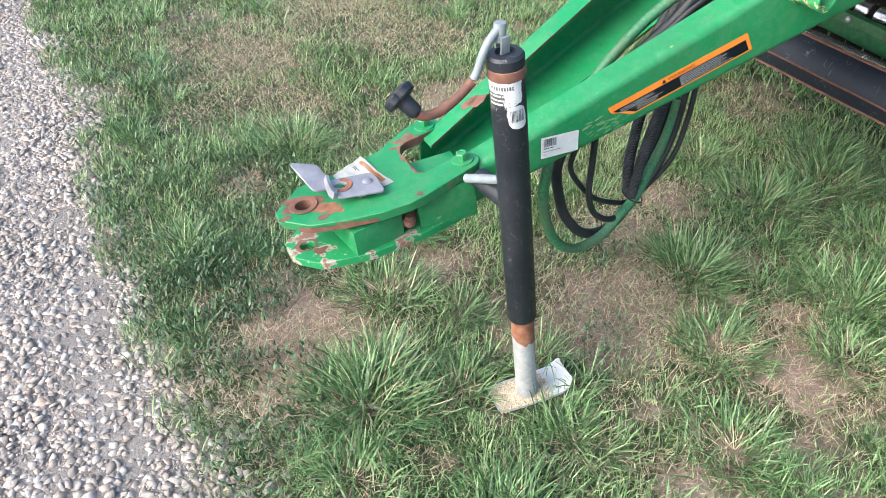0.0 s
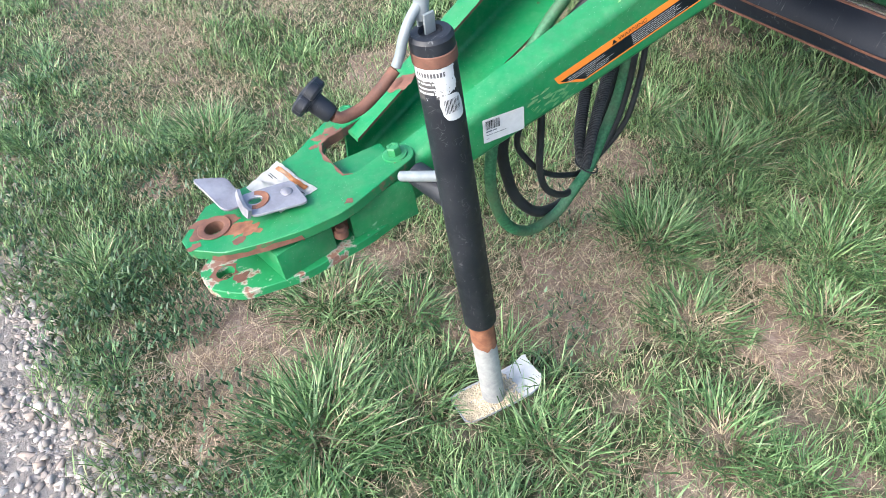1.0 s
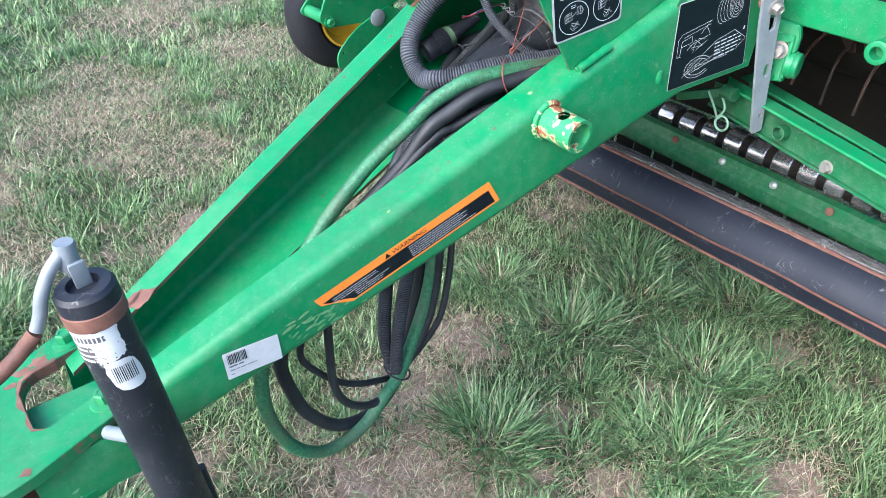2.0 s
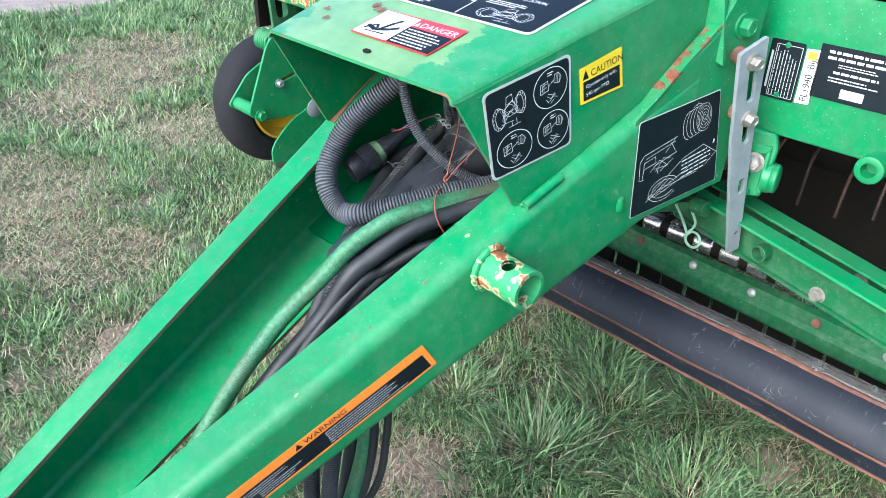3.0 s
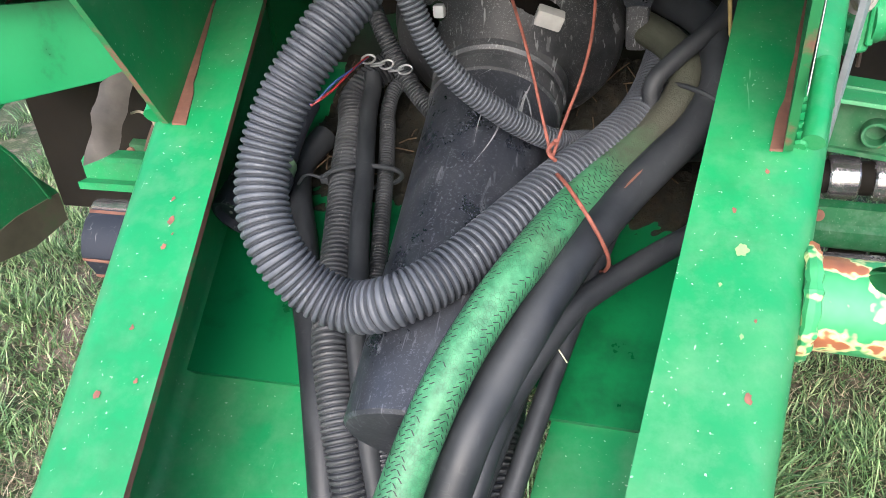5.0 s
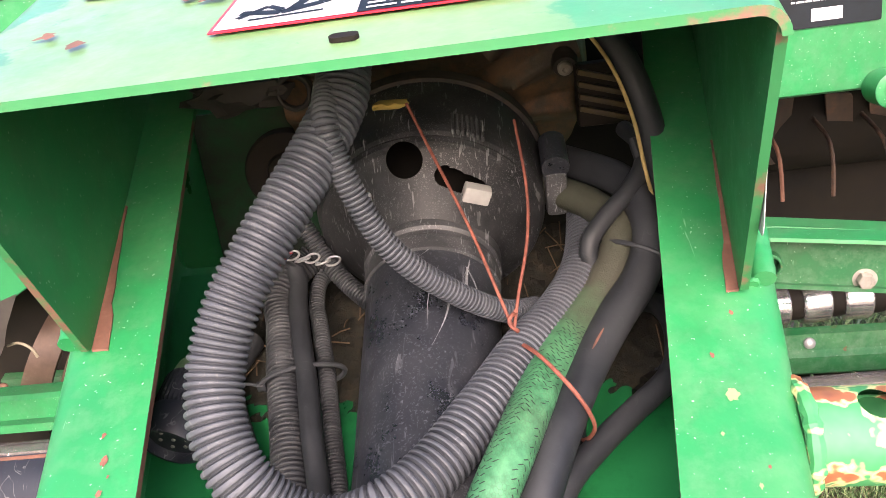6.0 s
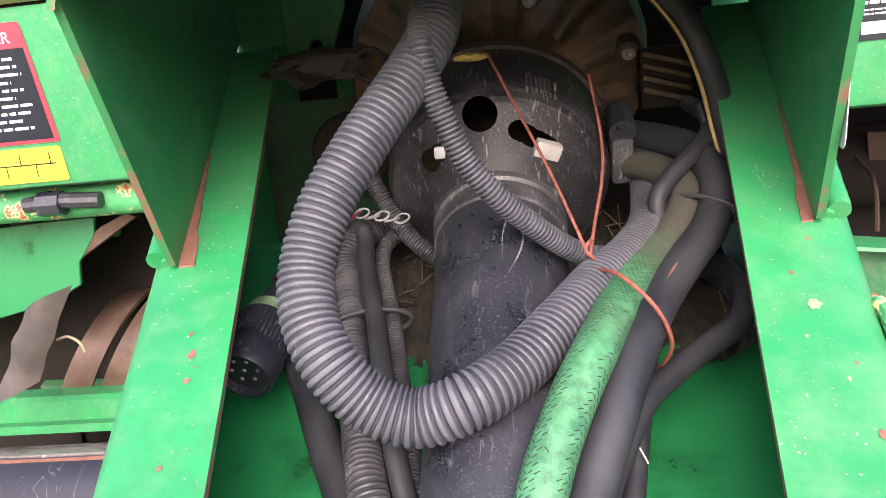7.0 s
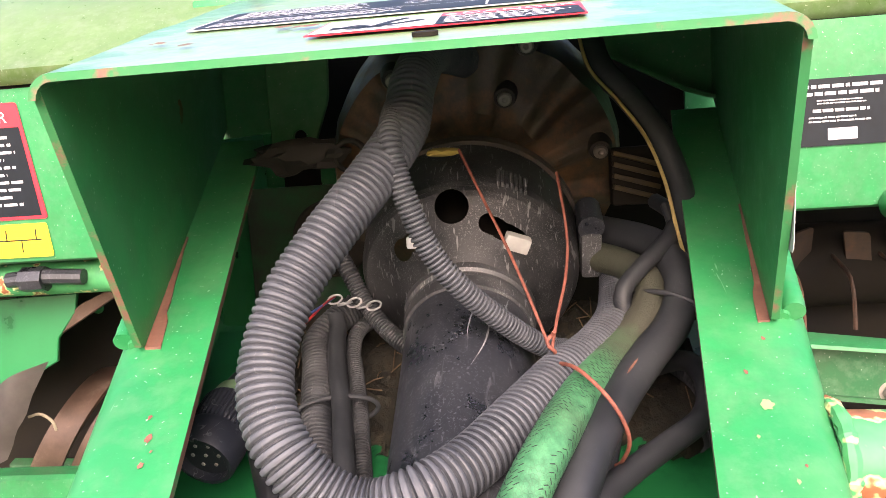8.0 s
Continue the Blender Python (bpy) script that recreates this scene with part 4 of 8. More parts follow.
# near-black disc drawn for the dark inside of the slot hole
part("slot_hole_dark", plate([slot2d(-0.003, 0, 0.003, 0, 0.0032)], (0.004, 0.017, sh_top(0.017) + 0.0062), (1, 0, 0), (0, 1, 0.27), 0.002), DARK, shroud)

# swing stop plate with its flared flange
WING0 = Vector((0.228, 0.262, 0.0))
WDIR = Vector((0.19, 1.0, 0)).normalized()


def wing_at(s, z):
    return WING0 + WDIR * s + Vector((0, 0, z))


wing = thing("wing_plate", (0.24, 0.33, 0.81), "green flange plate bolted to the tongue with a folding diagram", "bracket")
part("plate", plate([[(-0.004, 0.796), (0.19, 0.822), (0.21, 1.10), (0.165, 1.10), (0.128, 1.045), (-0.004, 0.947)]], WING0, WDIR, (0, 0, 1), 0.006, 0.001), [GREEN, EDGE_THIN], wing)
part("rusty_flange", loft([[wing_at(s - 0.002, z), wing_at(s + 0.006, z + 0.001), wing_at(s + 0.006, z - 0.006) - Vector((0.02, 0, 0)), wing_at(s - 0.004, z - 0.006) - Vector((0.02, 0, 0))] for s, z in ((-0.008, 0.80), (-0.008, 0.93), (0.02, 0.960), (0.07, 1.005), (0.128, 1.052), (0.16, 1.10))]), GREEN_RUSTY, wing, "rust-stained bent flange")
part("weld_lump", lathe(wing_at(-0.012, 0.825), wing_at(-0.012, 0.85), [(0, 0), (0.002, 0.006), (0.01, 0.008), (0.02, 0.006), (0.024, 0)], 12), GREEN, wing)
part("bolt", hexhead(wing_at(0.165, 1.045), (1, -0.19, 0), 0.012, 0.016), GREEN, wing)

# slotted adjusting bar in zinc, with its nuts
bar = thing("adjusting_bar", (0.285, 0.45, 0.71), "grey zinc-plated slotted adjusting bar with two bolts", "slotted bar")
BO, BV = Vector((0.288, 0.495, 0.700)), Vector((0, -0.27, 1)).normalized()
BU = Vector((0.35, 1, 0.27)).normalized()
part("strip", plate([soft2d([(-0.013, 0.0), (0.008, 0.0), (0.013, 0.19), (0.023, 0.345), (-0.022, 0.335), (-0.024, 0.2)], 0.004, 2), slot2d(0.0, 0.20, 0.0, 0.225, 0.006), slot2d(0.001, 0.265, 0.002, 0.315, 0.006), slot2d(0.0, 0.115, 0.001, 0.13, 0.005), ring2d(0, 0.035, 0.0035, 12)], BO, BU, BV, 0.006, 0.0008), PAINTGREY, bar)
BN = BU.cross(BV).normalized()
for s in (0.235, 0.318):
    p = BO + BV * s
    part("bolt", hexhead(p, BN, 0.0085, 0.013), ZINC, bar)
    part("washer", lathe(p, p + BN, [(0, 0), (0, 0.0115), (0.002, 0.0115), (0.002, 0)], 24), ZINC, bar)
    part("spacer", rod(p - BN * 0.03, p - BN * 0.007, 0.011, 0.001, 18), RUST, bar)
cast = thing("pivot_casting", (0.29, 0.50, 0.79), "green cast pivot bracket with a zinc bolt", "bracket")
CB = Vector((0.287, 0.492, 0.849))
CU, CV = Vector((0.975, 0.22, 0)).normalized(), Vector((0, 0.06, 1)).normalized()
CN = CU.cross(CV).normalized()
part("body", plate([soft2d([(-0.024, -0.056), (0.018, -0.052), (0.020, -0.006), (0.025, 0.0), (0.026, 0.024), (0.020, 0.042), (-0.022, 0.046), (-0.026, 0.010)], 0.004, 3)], CB, CU, CV, 0.016, 0.0025), GREEN, cast)
part("ridge", plate([soft2d([(-0.022, 0.013), (0.012, 0.013), (0.019, 0.019), (0.019, 0.026), (-0.022, 0.026)], 0.003, 3)], CB + CN * 0.006, CU, CV, 0.008, 0.002), GREEN, cast)
part("ridge", plate([soft2d([(0.012, -0.045), (0.019, -0.045), (0.019, 0.022), (0.013, 0.018)], 0.002, 2)], CB + CN * 0.005, CU, CV, 0.007, 0.002), GREEN, cast)
bo = CB + CU * 0.016 - CN * 0.012 - CV * 0.023
part("boss", lathe(bo, bo + CU * 0.03, [(0, 0), (0, 0.023), (0.010, 0.023), (0.012, 0.0215), (0.018, 0.021), (0.020, 0.018), (0.019, 0.012), (0.017, 0)], 28), GREEN, cast)
part("bolt", hexhead(CB + CN * 0.004, CN, 0.0110, 0.013), ZINC, cast)
part("washer", lathe(CB, CB + CN, [(0, 0), (0, 0.0145), (0.0045, 0.0145), (0.0045, 0)], 24), ZINC, cast)
for u, v, r in ((-0.006, -0.022, 0.004), (-0.002, -0.047, 0.0055)):
    q = CB + CU * u + CV * v
    part("grease_nipple", lathe(q, q + CN - CV * 0.6, [(0, r * 1.2), (0.004, r * 1.1), (0.007, r * 0.7), (0.011, r * 0.8), (0.013, 0)], 10), GREEN_CHIP, cast)
clip = thing("hairpin_clip", (0.222, 0.481, 0.69), "pale green spring wire hairpin clip on a lever", "clip")
cp = Vector((0.220, 0.488, 0.692))
part("spring_wire", hose([cp + Vector((-0.036, -0.004, 0.052)), cp + Vector((-0.020, -0.002, 0.028))] + [cp + Vector((0.0125 * math.cos(a), 0.003, 0.0135 * math.sin(a))) for a in np.linspace(2.6, -3.9, 12)] + [cp + Vector((-0.002, 0.004, 0.030)), cp + Vector((-0.022, 0.004, 0.060))], 0.0021, 8, 0.003), plain("pale_green_wire", (0.26, 0.44, 0.30), 0.45), clip)
part("lever", box((0.168, 0.494, 0.731), (0.105, 0.016, 0.016), Euler((0, -0.40, 0.0)).to_matrix(), 0.003), GREEN_SHADED, clip)
part("pivot", rod((0.208, 0.494, 0.750), (0.235, 0.488, 0.752), 0.013, 0.001, 18), GREEN_SHADED, clip)

# ---- hitch ----
hitch = thing("hitch_clevis", (0.01, -0.8, 0.41), "green double-plate drawbar clevis with rusty pin holes", "hitch")


def hz(y, x=0.02):
    return 0.493 + 0.14 * (y + 0.884) + 0.06 * x


HUX, HUY = Vector((1, 0, 0.06)), Vector((0, 1, 0.14))
S08 = math.sqrt(1 + 0.0196)


def flat(lp):
    return [(x, (y + 0.884) * S08) for x, y in lp]


def build_clevis_top():
    rim = soft2d([(-0.021, -0.934), (0.017, -0.935), (0.067, -0.895), (0.094, -0.836), (0.113, -0.779), (0.121, -0.728), (0.117, -0.685)], 0.010, 3)[3:-3]
    rim += [(0.100, -0.618)] + [(0.064 + 0.029 * math.cos(a), -0.587 + 0.029 * math.sin(a)) for a in np.linspace(0.1, 2.75, 10)]
    rim += soft2d([(0.030, -0.59), (0.054, -0.655), (0.040, -0.674), (-0.040, -0.670), (-0.070, -0.650), (-0.072, -0.60)], 0.02, 3)[4:-4]
    rim += [(-0.100 + 0.029 * math.cos(a), -0.583 + 0.029 * math.sin(a)) for a in np.linspace(0.4, 3.0, 9)] + [(-0.112, -0.63), (-0.074, -0.70), (-0.057, -0.80), (-0.060, -0.875)]
    bm = plate([flat(rim), flat(ring2d(0.002, -0.884, 0.0165))], (0, -0.884, 0.493), HUX, HUY, 0.018)
    bmesh.ops.recalc_face_normals(bm, faces=bm.faces)
    for f in bm.faces:
        if abs(f.normal.z) < 0.4:
            f.material_index = 1
    return bev(bm, 0.0012, 1, 50)


part("top_plate", build_clevis_top(), [GREEN_CHIP, EDGE_THIN], hitch)


def build_clevis_low():
    rim = soft2d([(-0.010, -0.925), (0.040, -0.926), (0.087, -0.889), (0.113, -0.80), (0.112, -0.68), (0.098, -0.60), (-0.1, -0.58), (-0.075, -0.80), (-0.045, -0.88)], 0.015)
    return plate([flat(rim), flat(ring2d(0.022, -0.891, 0.0145))], (0, -0.884, 0.417), HUX, (0, 1, 0.09), 0.016, 0.0012)


SCUFFED = worn("scuffed_green_paint", [(0.28, (0.15, 0.06, 0.04)), (0.455, (0.24, 0.12, 0.085)), (0.48, (0.40, 0.40, 0.33)), (0.50, (0.02, 0.23, 0.075)), (0.60, (0.012, 0.21, 0.065)), (0.64, (0.42, 0.45, 0.38)), (0.67, (0.05, 0.24, 0.09))], 22.0, (0.4, 0.7), 0.0, 0.3, 0.001, 5.0)
part("bottom_plate", build_clevis_low(), SCUFFED, hitch)
part("spacer_block", box((0.032, -0.785, 0.4515), (0.135, 0.10, 0.060), Euler((0.11, -0.06, 0.10)).to_matrix(), 0.003), GREEN, hitch)
part("spacer_block", box((0.040, -0.632, 0.471), (0.122, 0.115, 0.078), Euler((0.12, -0.06, -0.13)).to_matrix(), 0.003), GREEN, hitch)
part("core_bolt", lathe((0.092, -0.716, 0.455), (0.092, -0.716, 0.50), [(0, 0), (0, 0.012), (0.012, 0.012), (0.014, 0.008), (0.02, 0.008), (0.02, 0)], 16), RUST, hitch)
part("core_block", box((0.02, -0.71, 0.463), (0.10, 0.06, 0.05), None, 0.003), RUST, hitch)
up8 = Vector((-0.06, -0.14, 1)).normalized()
c0 = Vector((0.002, -0.884, 0.4935))
part("bushing", lathe(c0 - up8 * 0.02, c0, [(0, 0.0155), (0, 0.0165), (0.0215, 0.027), (0.0225, 0.026), (0.0225, 0.018), (0.021, 0.0155), (0, 0.0155)], 36), RUST, hitch, "rusty pin bushing")
for x, y in ((0.060, -0.588), (-0.098, -0.586)):
    p, d = Vector((x, y, hz(y, x))), up8
    b = hexhead(p, d, 0.012, 0.017)
    lathe(p, p + d, [(0, 0.0), (0, 0.021), (0.003, 0.020), (0.004, 0.014)], 24, b)
    part("bolt", b, GREEN, hitch)


def build_scab(cx, cy, r, seed, zf, bore=0.0):
    """An uneven flake of rust on the plate."""
    pts = [(cx + r * (0.6 + 0.5 * noise.noise((math.cos(a) * 1.5, math.sin(a) * 1.5, seed))) * math.cos(a), cy + r * 1.3 * (0.6 + 0.5 * noise.noise((math.cos(a) * 1.5 + 5, math.sin(a) * 1.5, seed))) * math.sin(a)) for a in np.linspace(0, 2 * math.pi, 22)[:-1]]
    bm = bmesh.new()
    if bore:  # a stain round a hole
        ins = [(cx + bore * math.cos(a), cy + bore * math.sin(a)) for a in np.linspace(0, 2 * math.pi, 22)[:-1]]
        p, q = [[bm.verts.new((x, y, zf(y, x) + 0.0005)) for x, y in lp] for lp in (ins, pts)]
        for k in range(21):
            bm.faces.new((p[k], q[k], q[(k + 1) % 21], p[(k + 1) % 21]))
        return bm
    bm.faces.new([bm.verts.new((x, y, zf(y, x) + 0.0005)) for x, y in pts])
    return bm


for cx, cy, r, sd in ((0.002, -0.884, 0.040, 5.2), (0.034, -0.856, 0.026, 1.0), (0.050, -0.840, 0.020, 2.0), (-0.026, -0.900, 0.016, 4.0), (0.058, -0.868, 0.014, 3.0), (0.02, -0.925, 0.014, 6.0)):
    part("rust_scab", build_scab(cx, cy, r, sd, hz, 0.0170 if r > 0.035 else 0.0), RUST_OR if sd < 2.5 else RUST, hitch, "rust stain on the plate")


def build_edge_rust(seed):
    """Rust along the side of the top plate, with an uneven upper limit."""
    rim = [Vector(p) for p in ((0.048, -0.9102), (0.067, -0.895), (0.081, -0.8653), (0.094, -0.836), (0.1035, -0.8075), (0.111, -0.785))]
    bm, rows = bmesh.new(), []
    for k in range(41):
        s = k / 40 * 5
        i = min(4, int(s))
        p, d = rim[i].lerp(rim[i + 1], s - i), (rim[i + 1] - rim[i]).normalized()
        x, y = p.x + d.y * 0.0008, p.y - d.x * 0.0008
        top = 0.0035 + 0.006 * (0.5 + noise.noise((k * 0.21, seed, 0))) + (0.010 if k in (0, 40) else 0)
        rows.append([bm.verts.new((x, y, hz(y, x) - min(top, 0.0155))), bm.verts.new((x, y, hz(y, x) - 0.0165))])
    for p, q in zip(rows, rows[1:]):
        bm.faces.new((p[0], q[0], q[1], p[1]))
    return bm


part("edge_rust", build_edge_rust(3.3), RUST, hitch, "brown rust along the plate edge")


def build_cut_rust():
    """Rust on the inner wall of the cut-out, wider towards its far side."""
    rim = [Vector(p) for p in ((0.050, -0.662), (0.040, -0.6735), (0.0, -0.672), (-0.040, -0.6695), (-0.063, -0.658), (-0.070, -0.640), (-0.0715, -0.612))]
    bm, rows = bmesh.new(), []
    for k in range(49):
        s = k / 48 * 6
        i = min(5, int(s))
        p = rim[i].lerp(rim[i + 1], s - i)
        q = p + (Vector((-0.005, -0.625)) - p).normalized() * 0.0012
        over = p - (Vector((-0.005, -0.625)) - p).normalized() * max(0.0, 0.003 + 0.006 * noise.noise((k * 0.23, 8.1, 0)) + 0.004 * (k / 48))
        rows.append([bm.verts.new((x, y, hz(y, x) + h)) for (x, y), h in ((over, 0.0006), (p, 0.0008), (q, -0.0006), (q, -0.0175))])
    for p, q in zip(rows, rows[1:]):
        for j in range(3):
            bm.faces.new((p[j], q[j], q[j + 1], p[j + 1]))
    return bm


part("cut_rust", build_cut_rust(), RUST, hitch, "brown rust round the cut-out")
DUSTED = worn("dusty_green_plate", [(0.3, (0.03, 0.07, 0.04)), (0.5, (0.06, 0.13, 0.075)), (0.7, (0.13, 0.17, 0.12))], 30.0, (0.7, 0.9), 0.0, 0.3)
part("inner_plate", plate([flat([(-0.020, -0.664), (0.050, -0.664), (0.046, -0.575), (-0.012, -0.575)])], (0, -0.884, 0.463), HUX, HUY, 0.006), DUSTED, hitch, "dusty plate under the cut-out")
low_plate = lambda y, x: 0.417 + 0.09 * (y + 0.884) + 0.06 * x + 0.0003
for cx, cy, r, sd in ((0.022, -0.891, 0.030, 14.0), (0.050, -0.878, 0.016, 15.0)):
    part("rust_scab", build_scab(cx, cy, r, sd, low_plate, 0.0150 if r > 0.025 else 0.0), RUST, hitch, "rust stain on the plate")
for cx, cy, r, sd in ((-0.086, -0.628, 0.016, 21.0), (-0.083, -0.655, 0.014, 22.0), (-0.064, -0.672, 0.010, 23.0), (0.104, -0.700, 0.009, 24.0)):
    part("rust_scab", build_scab(cx, cy, r, sd, hz), RUST, hitch, "rust stain on the plate")
on_deck = lambda y, x: sh_top(y) + 0.0052
for cx, cy, r, sd in ((-0.149, 0.072, 0.008, 31.0), (-0.126, 0.053, 0.006, 32.0), (-0.074, 0.101, 0.011, 33.0), (-0.088, 0.108, 0.008, 34.0)):
    part("rust_scab", build_scab(cx, cy, r, sd, on_deck), RUST, shroud, "rust stain on the sheet")
on_beam = lambda y, x: z_top(y) + 0.0003
for cx, cy, r, sd in ((-0.066, -0.485, 0.022, 7.0), (-0.078, -0.50, 0.02, 8.0)):
    part("rust_scab", build_scab(cx, cy, r, sd, on_beam), RUST, tongue, "brown rust patch")

SPOT = worn("rust_spot", [(0.3, (0.10, 0.04, 0.03)), (0.6, (0.24, 0.10, 0.07))], 200.0)
CREAM = worn("bared_primer", [(0.3, (0.09, 0.29, 0.10)), (0.6, (0.24, 0.40, 0.15))], 120.0)
SPOTS = ((-0.164, 0.044, 3), (-0.159, 0.030, 5), (-0.154, 0.022, 2), (-0.156, 0.014, 4), (-0.153, -0.033, 3), (-0.156, -0.068, 5), (-0.137, -0.059, 3), (0.156, 0.060, 3), (0.172, 0.083, 3),
         (0.163, -0.031, 5), (0.166, 0.004, 2), (0.150, -0.103, 4), (0.146, -0.120, 3), (0.123, -0.096, 3), (0.142, -0.146, 3), (0.138, -0.156, 3), (0.133, -0.168, 3), (-0.112, -0.22, 3), (-0.10, -0.30, 4), (-0.108, -0.33, 2))
for k, (x, y, r) in enumerate(SPOTS):
    part("rust_spot", build_scab(x, y, r * 0.00062, 11.0 + k, on_beam), SPOT, tongue, "small rust spot through the paint")
for k, (x, y, r) in enumerate(((0.160, 0.038, 6), (0.142, -0.20, 4), (0.150, 0.02, 1.5), (0.160, -0.004, 2))):
    part("bared_spot", build_scab(x, y, r * 0.0008, 41.0 + k, on_beam), CREAM, tongue, "pale spot where the paint flaked")

# pin latch: bent strip with a raised thumb tab
latch = thing("pin_latch", (0.03, -0.79, 0.505), "worn galvanised pin latch with a bent-up tab", "latch")


def build_strip(pts, w, t, across):
    """A strip along pts, w wide."""
    ac = Vector(across).normalized()
    secs = []
    for k, p in enumerate(pts):
        p = Vector(p)
        d = (Vector(pts[min(k + 1, len(pts) - 1)]) - Vector(pts[max(k - 1, 0)])).normalized()
        nn = d.cross(ac).normalized()
        secs.append([p - ac * w / 2, p + ac * w / 2, p + ac * w / 2 - nn * t, p - ac * w / 2 - nn * t])
    bm = loft(secs)
    ends = [e for e in bm.edges if e.calc_length() < t * 1.2]
    ends = [e for e in ends if all((v.co - Vector(pts[0])).length < w * 0.62 for v in e.verts) or all((v.co - Vector(pts[-1])).length < w * 0.62 for v in e.verts)]
    ends = [e for e in ends if len(e.link_faces) == 2 and e.calc_face_angle() > 1.0]
    bmesh.ops.bevel(bm, geom=ends, offset=w * 0.3, segments=5, profile=0.5, affect="EDGES", clamp_overlap=True)
    return bm


LATCHSTEEL = worn("scratched_zinc", [(0.3, (0.13, 0.07, 0.05)), (0.42, (0.19, 0.185, 0.205)), (0.55, (0.28, 0.28, 0.315)), (0.75, (0.42, 0.415, 0.45))], 26.0, (0.35, 0.6), 0.3, 0.25)
PAPER = worn("weathered_paper", [(0.3, (0.44, 0.40, 0.36)), (0.45, (0.62, 0.61, 0.59)), (0.7, (0.74, 0.74, 0.73))], 50.0, (0.7, 0.9), 0.0, 0.3)
STAIN = worn("orange_stained_paper", [(0.3, (0.36, 0.13, 0.05)), (0.5, (0.58, 0.25, 0.08)), (0.72, (0.60, 0.50, 0.42))], 50.0, (0.7, 0.9))


def flat_piece(pts, depth, soft, hole=None, w=0.0008):
    """A flat plate through the given corners, with rounded corners and perhaps an oval hole (place, rx, ry)."""
    p = [Vector(q) for q in pts]
    ux = (p[1] - p[0]).normalized()
    uz = ux.cross(p[-1] - p[0]).normalized()
    uy = uz.cross(ux)
    at = lambda q: ((Vector(q) - p[0]).dot(ux), (Vector(q) - p[0]).dot(uy))
    loops = [soft2d([at(q) for q in p], soft, 4)]
    if hole:
        cx, cy = at(hole[0])
        loops.append(ring2d(cx, cy, hole[1], 18, hole[2]))
    return plate(loops, p[0], ux, uy, depth, w)


part("arm", flat_piece([(0.046, -0.836, 0.5225), (0.073, -0.752, 0.5290), (0.006, -0.748, 0.5255), (-0.014, -0.830, 0.5220)], 0.0045, 0.012, ((0.014, -0.815, 0.522), 0.012, 0.008)), LATCHSTEEL, latch)
part("tab", flat_piece([(0.010, -0.864, 0.5225), (0.010, -0.826, 0.5200), (-0.0532, -0.830, 0.5475), (-0.0750, -0.880, 0.5400)], 0.0045, 0.011), LATCHSTEEL, latch)
part("lip", build_strip([(-0.015, -0.834, 0.5215), (0.008, -0.839, 0.5205), (0.030, -0.842, 0.5195), (0.045, -0.840, 0.5195)], 0.006, 0.014, (0.1, -0.9, 0.3)), LATCHSTEEL, latch)
part("rivet", lathe((0.0285, -0.768, 0.5255), (0.0285, -0.768, 0.54), [(0, 0.010), (0.003, 0.0095), (0.006, 0.006), (0.007, 0)], 18), LATCHSTEEL, latch)
part("rusty_eye", lathe((0.0135, -0.8155, 0.5225), (0.0125, -0.8180, 0.54), [(0, 0.023), (0.0012, 0.022), (0.0012, 0.0125), (0, 0.0125)], 24), RUST_OR, latch, "rust ring round the latch hole")
tagp = thing("torn_sticker", (0.0, -0.76, 0.51), "torn curled white and orange paper sticker on the clevis", "sticker")


def build_paper(u0, u1, v0, v1, lift, n=22):
    """Part of a crumpled paper sheet that lies on the clevis and curls up at one corner."""
    c00, c10, c11, c01 = (Vector(p) for p in ((-0.0525, -0.8054), (0.0500, -0.7927), (0.0405, -0.7229), (-0.0660, -0.7389)))
    bm, rows = bmesh.new(), []
    for i in range(n + 1):
        row = []
        for j in range(n + 1):
            u, v = u0 + (u1 - u0) * j / n, v0 + (v1 - v0) * i / n
            rag = 0.0016 * noise.noise((u * 9, v * 9, 2.5)) * (1 if i in (0, n) or j in (0, n) else 0)
            p = c00 * (1 - u) * (1 - v) + c10 * u * (1 - v) + c11 * u * v + c01 * (1 - u) * v
            z = hz(p.y, p.x) + 0.0016 + lift + 0.014 * max(0.0, 0.55 - u) * v + 0.0022 * noise.noise((u * 5, v * 5, 1)) + 0.0012 * noise.noise((u * 14, v * 14, 6))
            row.append(bm.verts.new((p.x + rag, p.y + rag, z)))
        rows.append(row)
    for p, q in zip(rows, rows[1:]):
        for k in range(n):
            bm.faces.new((p[k], p[k + 1], q[k + 1], q[k]))
    bmesh.ops.solidify(bm, geom=bm.faces[:], thickness=0.0004)
    return bm


part("paper", build_paper(0, 1, 0, 1, 0.0), PAPER, tagp)
part("orange_band", build_paper(0.10, 0.86, 0.80, 0.92, 0.0007), STAIN, tagp)
for v, u0, u1 in ((0.62, 0.12, 0.30), (0.57, 0.12, 0.24), (0.70, 0.70, 0.95), (0.64, 0.74, 0.96)):
    part("print", build_paper(u0, u1, v, v + 0.018, 0.0007, 4), BLACKINK, tagp)

# ---- jack ----
jack = thing("parking_jack", (0.229, -0.50, 0.0), "black tubular screw jack holding the tongue up on a steel foot", "jack")
JB, JT = Vector((0.229, -0.500, 0.0)), Vector((0.200, -0.603, 0.800))
JD = (JT - JB).normalized()


def jp(z):
    return JB + (JT - JB) * (z / 0.8)


part("outer_tube", lathe(jp(0.25), jp(0.8), [(0, 0.022), (0, 0.0272), (0.003, 0.0287), (0.535, 0.0287), (0.537, 0.0272), (0.537, 0)], 48), BLACKTUBE, jack)
